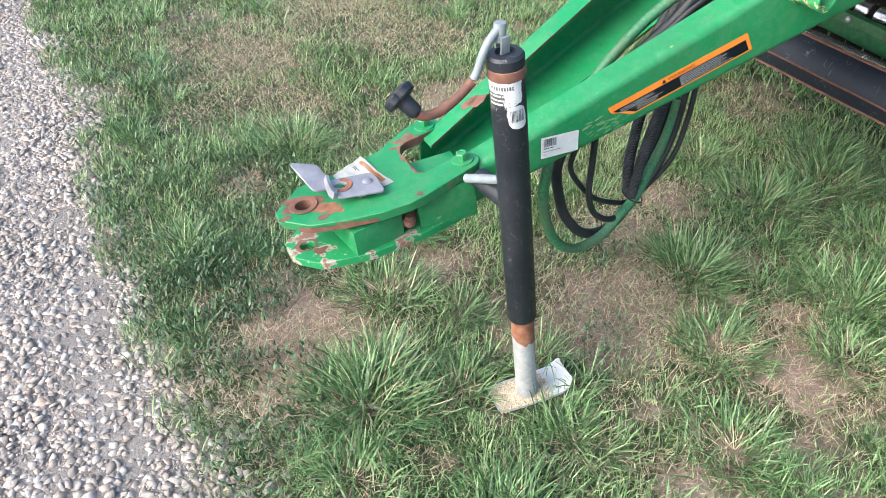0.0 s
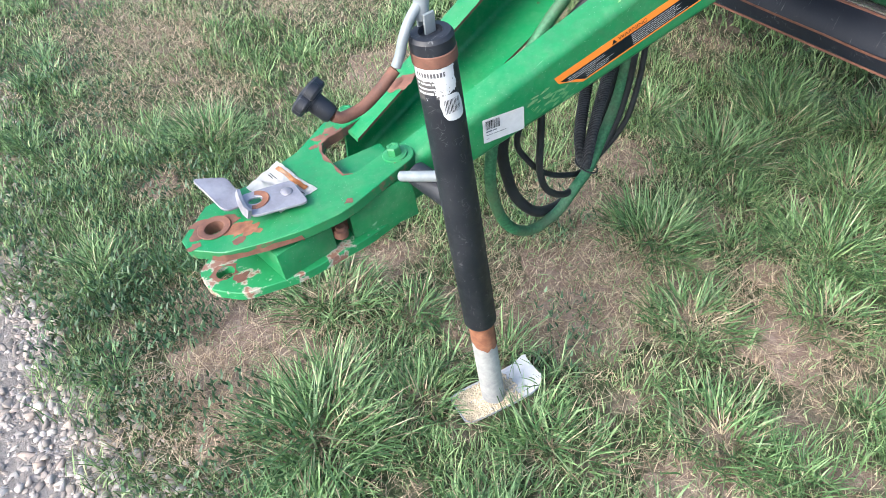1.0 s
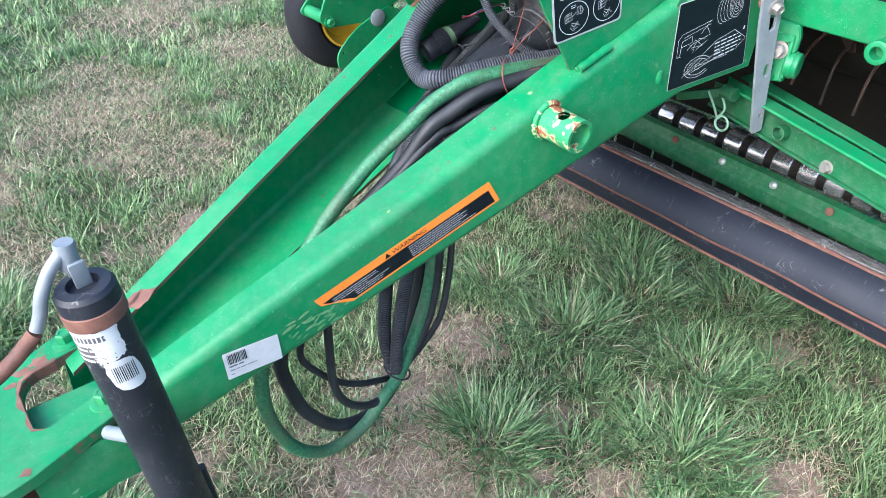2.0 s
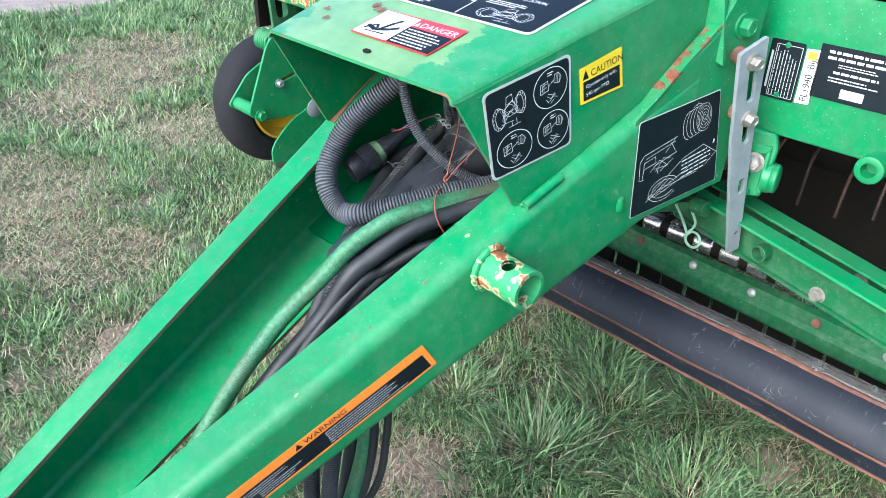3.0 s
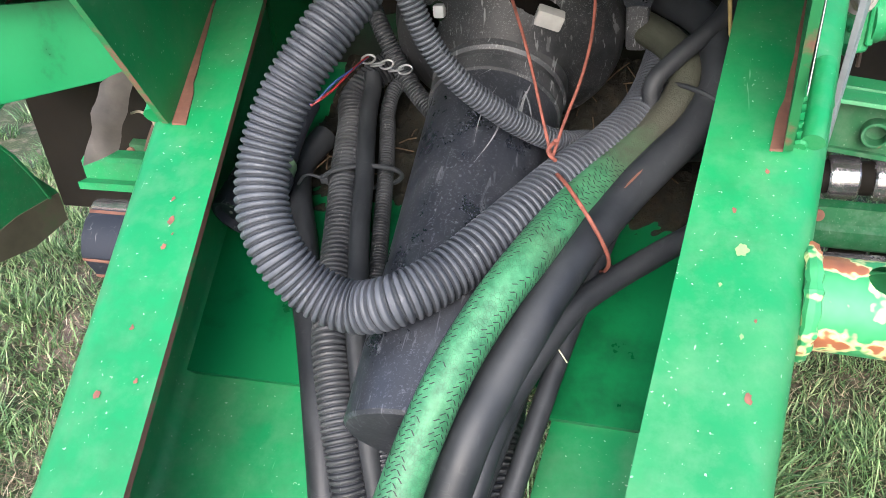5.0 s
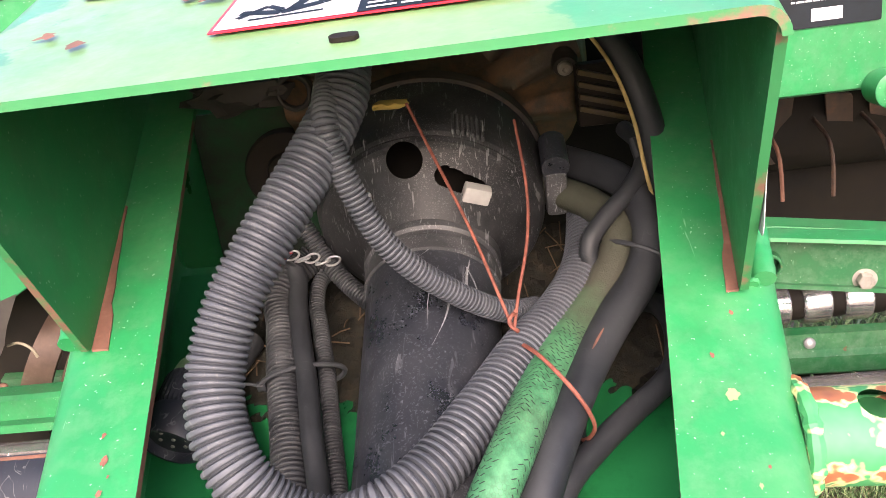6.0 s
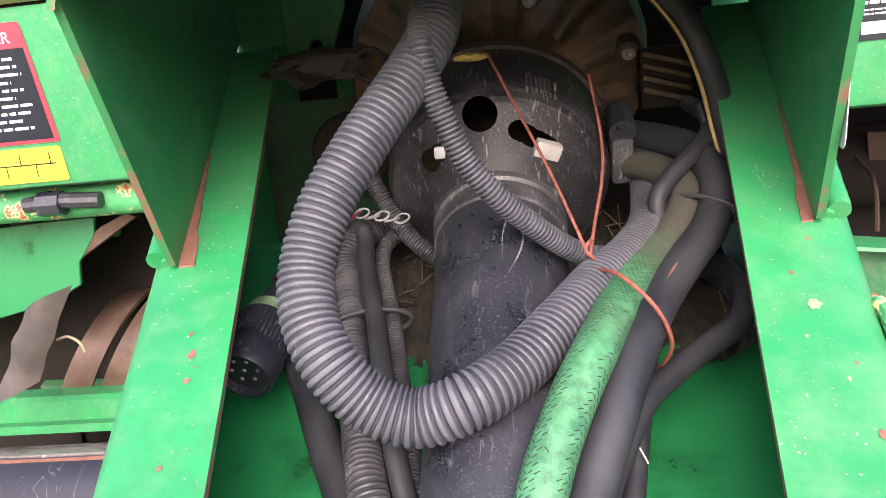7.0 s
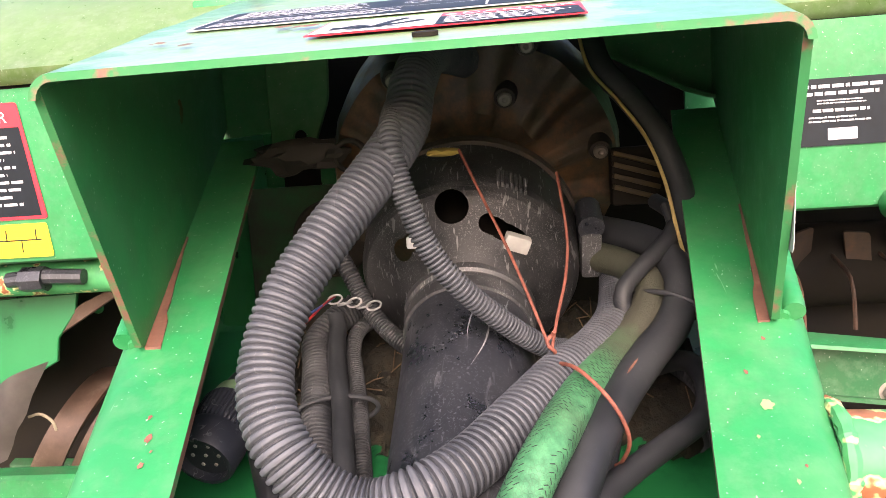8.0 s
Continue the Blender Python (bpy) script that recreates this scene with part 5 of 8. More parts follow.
INNER = worn("galvanised_jack_tube", [(0.35, (0.27, 0.28, 0.29)), (0.6, (0.44, 0.45, 0.45)), (0.75, (0.58, 0.57, 0.54))], 90.0, (0.5, 0.75), 0.25, 0.25)
part("inner_tube", rod(jp(0.010), jp(0.195), 0.0225, 0.001, 40), INNER, jack)


def build_rust_collar():
    bm, N = bmesh.new(), 44
    f = axes(JD)
    lo, hi = [], []
    for k in range(N):
        a = 2 * math.pi * k / N
        o = f.col[0] * math.cos(a) + f.col[1] * math.sin(a)
        zl = 0.195 + 0.012 * noise.noise((math.cos(a) * 2.2, math.sin(a) * 2.2, 2)) - 0.012 * math.sin(a + 1.0)
        lo.append(bm.verts.new(jp(zl) + o * 0.0229))
        hi.append(bm.verts.new(jp(0.255) + o * 0.0229))
    for k in range(N):
        j = (k + 1) % N
        bm.faces.new((lo[k], lo[j], hi[j], hi[k]))
    bm.faces.new(lo[::-1])
    bm.faces.new(hi)
    return bm


part("rusty_neck", build_rust_collar(), RUST_OR, jack, "rusted upper end of the inner tube")
part("cap_ring", lathe(jp(0.775), jp(0.82), [(0, 0.0287), (0.001, 0.0305), (0.016, 0.0305), (0.018, 0.029), (0.018, 0.0)], 48), RUST, jack, "rusty cap ring")
part("cap", lathe(jp(0.792), jp(0.85), [(0, 0.0295), (0.016, 0.0295), (0.021, 0.026), (0.022, 0.016), (0.016, 0.014), (0.016, 0)], 44), BLACKTUBE, jack)


def build_foot():
    # pressed pan: flat sole, one end turned up
    secs = []
    e = Vector((0.10, 0.995, 0)).normalized()
    ac = Vector((0.995, -0.10, 0))
    o = Vector((0.226, -0.493, 0.012))
    for s, h, w in ((-0.088, 0.004, 0.060), (-0.080, 0.0, 0.074), (-0.04, 0.0, 0.080), (0.03, 0.0, 0.080), (0.060, 0.003, 0.080), (0.074, 0.012, 0.078), (0.082, 0.026, 0.070), (0.086, 0.034, 0.056)):
        p = o + e * s + Vector((0, 0, h))
        n = 4
        top = [p - ac * w / 2 + Vector((0, 0, 0.006)), p - ac * (w / 2 - 0.006), p + ac * (w / 2 - 0.006), p + ac * w / 2 + Vector((0, 0, 0.006))]
        low = [q - Vector((0, 0, 0.005)) for q in reversed(top)]
        secs.append(top + low)
    return loft(secs)


FOOT = worn("limed_galvanised_plate", [(0.36, (0.27, 0.30, 0.34)), (0.5, (0.40, 0.43, 0.47)), (0.66, (0.52, 0.53, 0.53))], 36.0, (0.5, 0.8), 0.1, 0.5)
foot = part("foot_plate", build_foot(), FOOT, jack)


def build_crumbs():
    rng = random.Random(4)
    bm = bmesh.new()
    for _ in range(2600):
        s, w = rng.uniform(-0.085, 0.055), rng.uniform(-0.037, 0.037)
        if rng.random() < (s - 0.005) * 22 + 0.25 * noise.noise((s * 60, w * 60, 2)):
            continue
        heap = 0.007 * max(0.0, 1 - ((s + 0.02) / 0.07) ** 2) * max(0.0, 1 - (w / 0.042) ** 2)
        p = Vector((0.226, -0.493, 0.0125 + heap * rng.uniform(0.3, 1.0))) + Vector((0.10, 0.995, 0)) * s + Vector((0.995, -0.10, 0)) * w
        r = rng.uniform(0.0010, 0.0034)
        m = Matrix.Translation(p) @ Euler((rng.uniform(0, 6), rng.uniform(0, 6), 0)).to_matrix().to_4x4() @ Matrix.Diagonal((r * 1.5, r, r * 0.7, 1))
        bmesh.ops.create_icosphere(bm, subdivisions=1, radius=1, matrix=m)
    return bm


tagged(part("crumb_layer", build_crumbs(), plain("sawdust", (0.58, 0.49, 0.36), 0.95, 0, 0.2), foot, "cream-coloured crumbs of dry feed"), kind="stuff")


def tube_patch(z0, z1, a0, a1, r, rag=0.0, nz=16, na=22, seed=0.0):
    """A sheet wrapped on the jack's tube, between two heights and two angles, with torn sides."""
    bm = bmesh.new()
    f = axes(JD)
    rows = []
    for i in range(nz + 1):
        z = z0 + (z1 - z0) * i / nz
        e0 = a0 + rag * noise.noise((i * 0.45, 1.0, seed))
        e1 = a1 + rag * noise.noise((i * 0.45, 7.0, seed))
        row = []
        for j in range(na + 1):
            a = e0 + (e1 - e0) * j / na
            zz = z + (rag * 0.02 * noise.noise((j * 0.5, i * 0.0 + 3, seed)) if i in (0, nz) else 0)
            row.append(bm.verts.new(jp(zz) + (Vector((math.cos(a), math.sin(a), 0)) - JD * JD.dot(Vector((math.cos(a), math.sin(a), 0)))).normalized() * r))
        rows.append(row)
    for p, q in zip(rows, rows[1:]):
        for k in range(na):
            bm.faces.new((p[k], p[k + 1], q[k + 1], q[k]))
    return bm


# angles are counted from +x; the camera passes on the sides from -100 to 20 degrees
jl = thing("jack_label", (0.21, -0.58, 0.70), "torn white label with a barcode on the black jack", "label")
A = radians


def label_cells(inside, r, z0=0.68, z1=0.778, a0=-120, a1=30, nz=150, na=150):
    """The cells of a sheet wrapped on the tube for which inside(angle, height) holds."""
    bm, grid = bmesh.new(), {}

    def at(i, j):
        if (i, j) not in grid:
            a, z = A(a0 + (a1 - a0) * j / na), z0 + (z1 - z0) * i / nz
            o = Vector((math.cos(a), math.sin(a), 0))
            grid[i, j] = bm.verts.new(jp(z) + (o - JD * JD.dot(o)).normalized() * r)
        return grid[i, j]
    for i in range(nz):
        for j in range(na):
            if inside(a0 + (a1 - a0) * (j + 0.5) / na, z0 + (z1 - z0) * (i + 0.5) / nz):
                bm.faces.new((at(i, j), at(i, j + 1), at(i + 1, j + 1), at(i + 1, j)))
    return bm


def tear(a, z, k):
    return noise.noise((a * 0.06, z * 130, k)) + 0.5 * noise.noise((a * 0.2, z * 420, k))


def label_body(a, z):
    low = 0.726 + 0.010 * max(0.0, (a + 70) / 60) + 0.005 * tear(a, 0.7, 2.0)
    return -112 + 5 * tear(0, z, 1.0) < a < 16 + 5 * tear(0, z, 4.0) and low < z < 0.7745 + 0.001 * tear(a, 0.7, 5.0)


def bar_patch(a, z):
    u, v = (a + 4 + (z - 0.715) * 300) / 33, (z - 0.714) / 0.021
    return abs(u) ** 3 + abs(v) ** 3 < 1 + 0.18 * tear(a, z, 8.0)


part("paper", label_cells(lambda a, z: bar_patch(a, z) or (label_body(a, z) and (z > 0.757 or (a > -42 and tear(a, z, 3.0) > -0.25 - (z - 0.73) * 6) or tear(a, z, 9.0) > 0.62)), 0.0291), WHITE, jl)
part("grimy_print", label_cells(lambda a, z: label_body(a, z) and z < 0.758 and not (-78 < a < -45 and z < 0.737 + 0.006 * tear(a, 0.7, 6.0)), 0.02895), worn("grimy_label", [(0.35, (0.045, 0.045, 0.047)), (0.6, (0.16, 0.155, 0.15)), (0.75, (0.34, 0.33, 0.32))], 160.0), jl)
part("print", label_cells(lambda a, z: -100 < a < -10 and abs(z - 0.7655) < 0.0033 and math.sin(a * 0.75) > -0.45 and tear(a, z, 3.3) < 0.55, 0.0293), plain("faded_ink", (0.10, 0.10, 0.11), 0.6), jl)
for z in (0.7525, 0.7455, 0.7385):
    part("print", label_cells(lambda a, h: -98 < a < -40 + 30 * tear(3, z, 1) and abs(h - z) < 0.0014 and tear(a * 3, z, 2.0) > -0.35, 0.0292), WHITE, jl)
for k in range(12):
    part("barcode_bar", tube_patch(0.706, 0.727, A(-27 + k * 3.9), A(-27 + k * 3.9 + (1.9 if k % 3 else 1.1)), 0.0294, 0, nz=2, na=2), BLACKINK, jl)

# crank on top of the jack
crank = thing("jack_crank", (0.19, -0.66, 0.73), "grey crank handle with a black grip, rusty towards its end", "crank handle")
CR = [Vector(p) for p in ((0.187, -0.612, 0.846), (0.189, -0.629, 0.829), (0.191, -0.641, 0.808), (0.191, -0.646, 0.790), (0.191, -0.655, 0.772), (0.189, -0.676, 0.752), (0.186, -0.702, 0.733))]
part("handle", hose(CR[:5], 0.0066, 14), PAINTGREY, crank)
part("rusty_end", hose(CR[4:] + [Vector((0.186, -0.722, 0.729)), Vector((0.186, -0.736, 0.729)), Vector((0.184, -0.746, 0.735))], 0.0078, 14), RUST, crank, "rusted end of the crank")
part("pivot_head", lathe((0.186, -0.6085, 0.825), (0.186, -0.6085, 0.87), [(0, 0.0), (0, 0.0090), (0.002, 0.0100), (0.028, 0.0100), (0.030, 0.009), (0.030, 0)], 24), PAINTGREY, crank)
part("clevis_ear", box((0.196, -0.6035, 0.820), (0.005, 0.016, 0.034), Euler((0.13, 0.1, 0)).to_matrix(), 0.002), PAINTGREY, crank)
part("clevis_ear", box((0.180, -0.6035, 0.820), (0.005, 0.016, 0.034), Euler((0.13, 0.1, 0)).to_matrix(), 0.002), PAINTGREY, crank)
g0, g1 = Vector((0.184, -0.746, 0.735)), Vector((0.158, -0.766, 0.758))
gd = (g1 - g0).normalized()
part("grip", lathe(g0, g1, [(0, 0), (0, 0.010), (0.004, 0.0125), (0.028, 0.0135), (0.030, 0.012)], 24), BLACKTUBE, crank)
kb = bmesh.new()
for k in range(5):
    a = 2 * math.pi * k / 5
    f = axes(gd)
    o = g0 + gd * 0.030 + f.col[0] * (0.015 * math.cos(a)) + f.col[1] * (0.015 * math.sin(a))
    lathe(o, o + gd, [(0, 0), (0, 0.011), (0.003, 0.013), (0.013, 0.013), (0.016, 0.010), (0.016, 0)], 16, kb)
part("lobed_knob", kb, BLACKTUBE, crank)
part("hub", lathe(g0 + gd * 0.028, g1 + gd, [(0, 0), (0, 0.018), (0.018, 0.017), (0.020, 0.008), (0.018, 0)], 24), BLACKTUBE, crank)

# jack mounting
mount = thing("jack_mount", (0.15, -0.58, 0.45), "black jack bracket with a grey locking pin", "bracket")
part("locking_pin", rod((0.101, -0.605, 0.527), (0.190, -0.572, 0.566), 0.0085, 0.002), PAINTGREY, mount)
part("strap", box((0.172, -0.556, 0.505), (0.012, 0.03, 0.11), Euler((0.13, 0, -0.3)).to_matrix(), 0.003), BLACKTUBE, mount)
part("strap", box((0.195, -0.530, 0.42), (0.012, 0.028, 0.15), Euler((0.13, 0, -0.3)).to_matrix(), 0.003), BLACKTUBE, mount)
part("socket", rod((0.10, -0.575, 0.52), (0.185, -0.563, 0.515), 0.02, 0.002), BLACKTUBE, mount)

# ---- mower behind the tongue ----
body = thing("mower_body", (0, 0.8, 0.45), "green mower-conditioner platform frame behind the tongue", "farm machine")


def build_panel(x0, x1, dy=0.0, dz=0.0):
    # front sheet with a rolled lower edge
    secs = []
    prof = [(0.528, 1.085), (0.528, 0.885), (0.530, 0.879), (0.536, 0.876), (0.545, 0.876), (0.545, 0.880), (0.537, 0.881), (0.533, 0.886), (0.533, 1.085)]
    for x in np.linspace(x0, x1, 12):
        secs.append([(x, y + dy + 0.001 * noise.noise((x * 5, z * 8, 0)), z + (dz if z < 1 else 0)) for y, z in prof])
    return loft(secs)


part("front_panel", build_panel(0.225, 1.7, -0.0225, 0.011), GREEN, body)
part("front_panel", build_panel(-1.35, -0.225), GREEN, body)


def build_hood():
    secs = []
    prof = [(0.515, 1.093), (0.522, 1.088), (0.60, 1.165), (0.72, 1.245), (0.9, 1.31), (1.25, 1.36), (1.6, 1.36), (1.6, 1.37), (1.25, 1.37), (0.9, 1.32), (0.71, 1.255), (0.59, 1.175), (0.51, 1.105)]
    for x in np.linspace(-1.35, 1.7, 10):
        secs.append([(x, y, z) for y, z in prof])
    return loft(secs)


part("hood", build_hood(), GREEN_FADED, body, "faded pale green top hood")
# dark box in the open gap under the hood: shade given a shape
part("gap_shade", box((0.2, 0.54, 1.088), (3.0, 0.02, 0.006)), DARK, body)
# unseen sheets, added to close the body and keep its inside dark
part("rear_dark_sheet", box((0.17, 1.55, 0.95), (3.04, 0.02, 0.86)), DARK, body)
part("end_dark_sheet", box((-1.34, 1.1, 1.0), (0.02, 0.88, 0.6)), DARK, body)
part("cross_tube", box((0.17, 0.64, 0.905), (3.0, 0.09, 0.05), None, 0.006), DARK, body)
part("hinge_block", box((-0.30, 0.60, 1.165), (0.075, 0.03, 0.028), None, 0.003), GREEN, body)
part("hinge_pin", rod((-0.262, 0.585, 1.186), (-0.262, 0.60, 1.21), 0.008), RUST, body)
part("panel_lug", lathe((0.439, 0.505, 0.890), (0.439, 0.476, 0.890), [(0, 0.0), (0, 0.018), (0.03, 0.018), (0.031, 0.016), (0.031, 0.010), (0.012, 0.009), (0.012, 0)], 24), GREEN, body)

# cutterbar guard: black skin with bare top lip and rusty wear line
def along_x(prof, x0=-0.80, x1=1.7, n=14, wob=0.0, fall=0.0):
    return loft([[(x, y, z - fall * x + wob * noise.noise((x * 6, y, z))) for y, z in prof] for x in np.linspace(x0, x1, n)])


GUARD = dusty("black_wear_plate", (0.009, 0.012, 0.021), (0.08, 0.095, 0.125), 0.16, 0.45, 0.2, 16.0, 0.35)
part("cutterbar_guard", along_x([(0.644, 0.466), (0.618, 0.455), (0.598, 0.436), (0.586, 0.412), (0.5835, 0.402), (0.5885, 0.388), (0.602, 0.354), (0.612, 0.356), (0.596, 0.392), (0.594, 0.41), (0.604, 0.43), (0.622, 0.448), (0.646, 0.458)]), GUARD, body, "black cutterbar wear plate")
part("top_lip", along_x([(0.640, 0.469), (0.650, 0.473), (0.664, 0.472), (0.664, 0.466), (0.640, 0.463)]), CHROME, body, "bare worn steel lip")
part("lip_rust", along_x([(0.632, 0.4635), (0.637, 0.4655), (0.637, 0.461), (0.632, 0.4595)], n=60, wob=0.004), RUST, body, "orange rust line under the lip")
part("wear_line", along_x([(0.5830, 0.4005), (0.5830, 0.3975), (0.585, 0.394), (0.592, 0.395), (0.590, 0.400)], n=60, wob=0.004), RUST, body, "orange rusty wear line")
part("lower_lip", along_x([(0.600, 0.356), (0.601, 0.350), (0.612, 0.350), (0.612, 0.357)]), RUST, body)

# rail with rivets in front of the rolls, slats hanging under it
rail = part("rivet_rail", along_x([(0.790, 0.500), (0.775, 0.495), (0.772, 0.470), (0.764, 0.462), (0.764, 0.435), (0.770, 0.430), (0.785, 0.434), (0.79, 0.46)], fall=0.036), GREEN_SHADED, body)
for k in range(-9, 12):
    x = -0.029 + 0.128 * k
    if -0.8 < x < 1.6:
        part("rivet", lathe((x, 0.772, 0.482 - 0.036 * x), (x, 0.75, 0.488 - 0.036 * x), [(0, 0.009), (0.003, 0.0085), (0.006, 0.005), (0.007, 0)], 14), STEEL if k % 3 else RUST, rail)
for k in range(42):
    x = -0.79 + 0.06 * k
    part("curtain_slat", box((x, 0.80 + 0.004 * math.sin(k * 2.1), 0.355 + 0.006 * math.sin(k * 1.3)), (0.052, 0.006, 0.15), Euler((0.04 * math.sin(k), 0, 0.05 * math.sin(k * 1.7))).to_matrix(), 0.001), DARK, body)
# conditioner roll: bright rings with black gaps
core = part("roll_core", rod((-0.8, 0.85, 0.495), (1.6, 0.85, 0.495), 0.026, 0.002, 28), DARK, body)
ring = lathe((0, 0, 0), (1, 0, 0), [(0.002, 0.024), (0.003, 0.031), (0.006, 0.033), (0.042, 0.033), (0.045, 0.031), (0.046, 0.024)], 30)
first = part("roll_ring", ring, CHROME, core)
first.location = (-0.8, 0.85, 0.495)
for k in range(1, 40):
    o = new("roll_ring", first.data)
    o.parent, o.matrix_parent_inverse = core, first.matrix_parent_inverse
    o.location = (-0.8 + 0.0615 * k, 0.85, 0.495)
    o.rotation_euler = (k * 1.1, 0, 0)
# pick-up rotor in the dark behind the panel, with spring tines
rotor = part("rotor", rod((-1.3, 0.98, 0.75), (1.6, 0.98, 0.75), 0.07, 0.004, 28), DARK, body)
# added sheet: stands for the dark behind the rotor and hides the grass
part("rotor_dark_sheet", box((0.15, 1.09, 0.60), (2.9, 0.01, 0.34)), DARK, body)
rng = random.Random(8)
for k in range(40):
    x = -1.25 + 0.071 * k + rng.uniform(-0.012, 0.012)
    b = hose([(x, 0.92, 0.775), (x + rng.uniform(-0.004, 0.004), 0.84, 0.745), (x + rng.uniform(-0.008, 0.008), 0.825, 0.66 + rng.uniform(-0.02, 0.02))], 0.0032, 6, 0.02)
    part("tine", b, BROWN if k % 4 else RUST, rotor)
    w, h = rng.uniform(0.035, 0.06), rng.uniform(0.07, 0.12)
    lp = soft2d([(-w / 2, 0), (w / 2, rng.uniform(-0.01, 0.01)), (w * rng.uniform(0.3, 0.6), -h), (-w * rng.uniform(0.1, 0.5), -h * rng.uniform(0.75, 1.0))], 0.006, 2)
    tilt = rng.uniform(-0.5, 0.5)
    part("paddle", plate([lp], (x + 0.03, 0.90, 0.815), (1, tilt, 0.1), (0, -0.25, 1), 0.005), BROWN, rotor)


# arms beside the rolls: a narrow top flange towards the front, a deep web coloured darker for its shade
def build_arm(a, b, prof):
    a, b = Vector(a), Vector(b)
    front = Vector((b.y - a.y, a.x - b.x, 0)).normalized()
    if front.y > 0:
        front = -front
    secs = []
    for k in range(9):
        p = a.lerp(b, k / 8)
        secs.append([p + front * (d + 0.0008 * noise.noise((k * 0.7, d * 40, z * 40))) + Vector((0, 0, z)) for d, z in prof])
    return loft(secs)


def flange(reach, t=0.005):
    return [(0, 0), (reach, -0.001), (reach + 0.001, -t), (0, -t)]


def web(deep, t=0.005):
    return [(0, -t), (t, -t), (t, -deep + t), (0.011, -deep + t), (0.011, -deep), (0, -deep)]


ARM_N = Vector((-0.208, -0.978, 0))
lift = thing("lift_arm", (0.6, 0.5, 0.68), "green flanged lift arms beside the conditioner rolls", "machine arm")
for a, b, deep in (((0.165, 0.541, 0.7635), (1.15, 0.332, 0.695), 0.066), ((0.200, 0.602, 0.756), (1.20, 0.420, 0.655), 0.052)):
    part("arm_flange", build_arm(a, b, flange(0.030)), GREEN, lift)
    part("arm_web", build_arm(a, b, web(deep)), GREEN_SHADED, lift)
for c, r, reach in (((0.332, 0.507, 0.715), 0.0135, 0.024), ((0.349, 0.574, 0.719), 0.0120, 0.016)):
    c = Vector(c)
    lug = part("lug", pipe(c, c + ARM_N * reach, r, 0.0035), GREEN_SHADED, lift)
for c in ((0.425, 0.487, 0.692), (0.455, 0.554, 0.700)):
    part("bolt", hexhead(Vector(c) + ARM_N * 0.004, ARM_N, 0.009, 0.011), ZINC, lift)
    part("washer", lathe(Vector(c) + ARM_N * 0.003, Vector(c) + ARM_N, [(0, 0), (0, 0.0115), (0.002, 0.0115), (0.002, 0)], 20), ZINC, lift)

SKID = worn("worn_brown_steel", [(0.3, (0.045, 0.028, 0.020)), (0.55, (0.12, 0.078, 0.056)), (0.75, (0.26, 0.21, 0.17))], 25.0, (0.35, 0.6), 0.5, 0.15)
# parts seen on the far side of the tongue
part("cross_pipe", rod((-1.3, 0.585, 0.850), (-0.24, 0.585, 0.850), 0.022, 0.002, 28), STUBPAINT, body, "green pipe with peeling paint")
part("cross_rail", along_x([(0.66, 0.553), (0.652, 0.548), (0.652, 0.512), (0.658, 0.506), (0.69, 0.506), (0.69, 0.553)], -0.80, -0.25, 6), GREEN, body)
part("cross_rail", along_x([(0.63, 0.520), (0.63, 0.507), (0.655, 0.503), (0.655, 0.516)], -0.80, -0.25, 6), GREEN, body)
loomb = bmesh.new()
hose([(-0.60, 0.555, 0.853), (-0.56, 0.553, 0.856), (-0.50, 0.555, 0.853)], 0.010, 10, 0.01, loomb)
lathe((-0.58, 0.555, 0.853), (-0.55, 0.555, 0.853), [(0, 0), (0, 0.016), (0.03, 0.016), (0.03, 0)], 8, loomb)
part("wire_connector", loomb, PLASTIC, body)
part("hanger_plate", plate([[(-0.95, 0.80), (-0.657, 0.818), (-0.566, 0.820), (-0.571, 0.794), (-0.599, 0.759), (-0.603, 0.727), (-0.637, 0.710), (-0.68, 0.698), (-0.95, 0.64)]], (0, 0.60, 0), (1, 0, 0), (0, 0.05, 1), 0.006, 0.001), FLOOR, body)
part("strut", plate([[(-0.640, 0.738), (-0.627, 0.745), (-0.505, 0.815), (-0.521, 0.821), (-0.56, 0.805), (-0.635, 0.752)]], (0, 0.64, 0), (1, 0, 0), (0, 0, 1), 0.008, 0.001), SKID, body, "worn bare steel strut")
# near-black so that the shield also stands in for the unlit inside
part("inner_shield", plate([[(-1.035, 0.36), (-0.30, 0.36), (-0.30, 0.80), (-0.70, 0.80), (-1.035, 0.60)]], (0, 0.815, 0), (1, 0, 0), (0, 0, 1), 0.006, 0.001), DARK, body, "near-black inner shield standing in for the unlit inside")
for x, z in ((-0.615, 0.775), (-0.675, 0.755)):
    part("rivet", lathe((x, 0.772 - 0.0, z), (x, 0.60, z), [(0, 0.0), (0, 0.01), (0.004, 0.009), (0.006, 0)], 12), GREEN, body)


def build_skid(x, w):
    secs = []
    for a in np.linspace(-0.25, 2.2, 22):
        c = Vector((x, 0.80, 0.56))
        p = c + Vector((0.06 * math.sin(a), -0.11 * math.cos(a), 0.11 * math.sin(a)))
        n = Vector((0, -math.cos(a), math.sin(a)))
        secs.append([p, p + Vector((w, 0, 0)), p + Vector((w, 0, 0)) - n * 0.006, p - n * 0.006])
    return loft(secs)


for x in (-0.70, -0.635, -0.57, -0.505):
    part("skid_band", build_skid(x, 0.05), SKID, body)


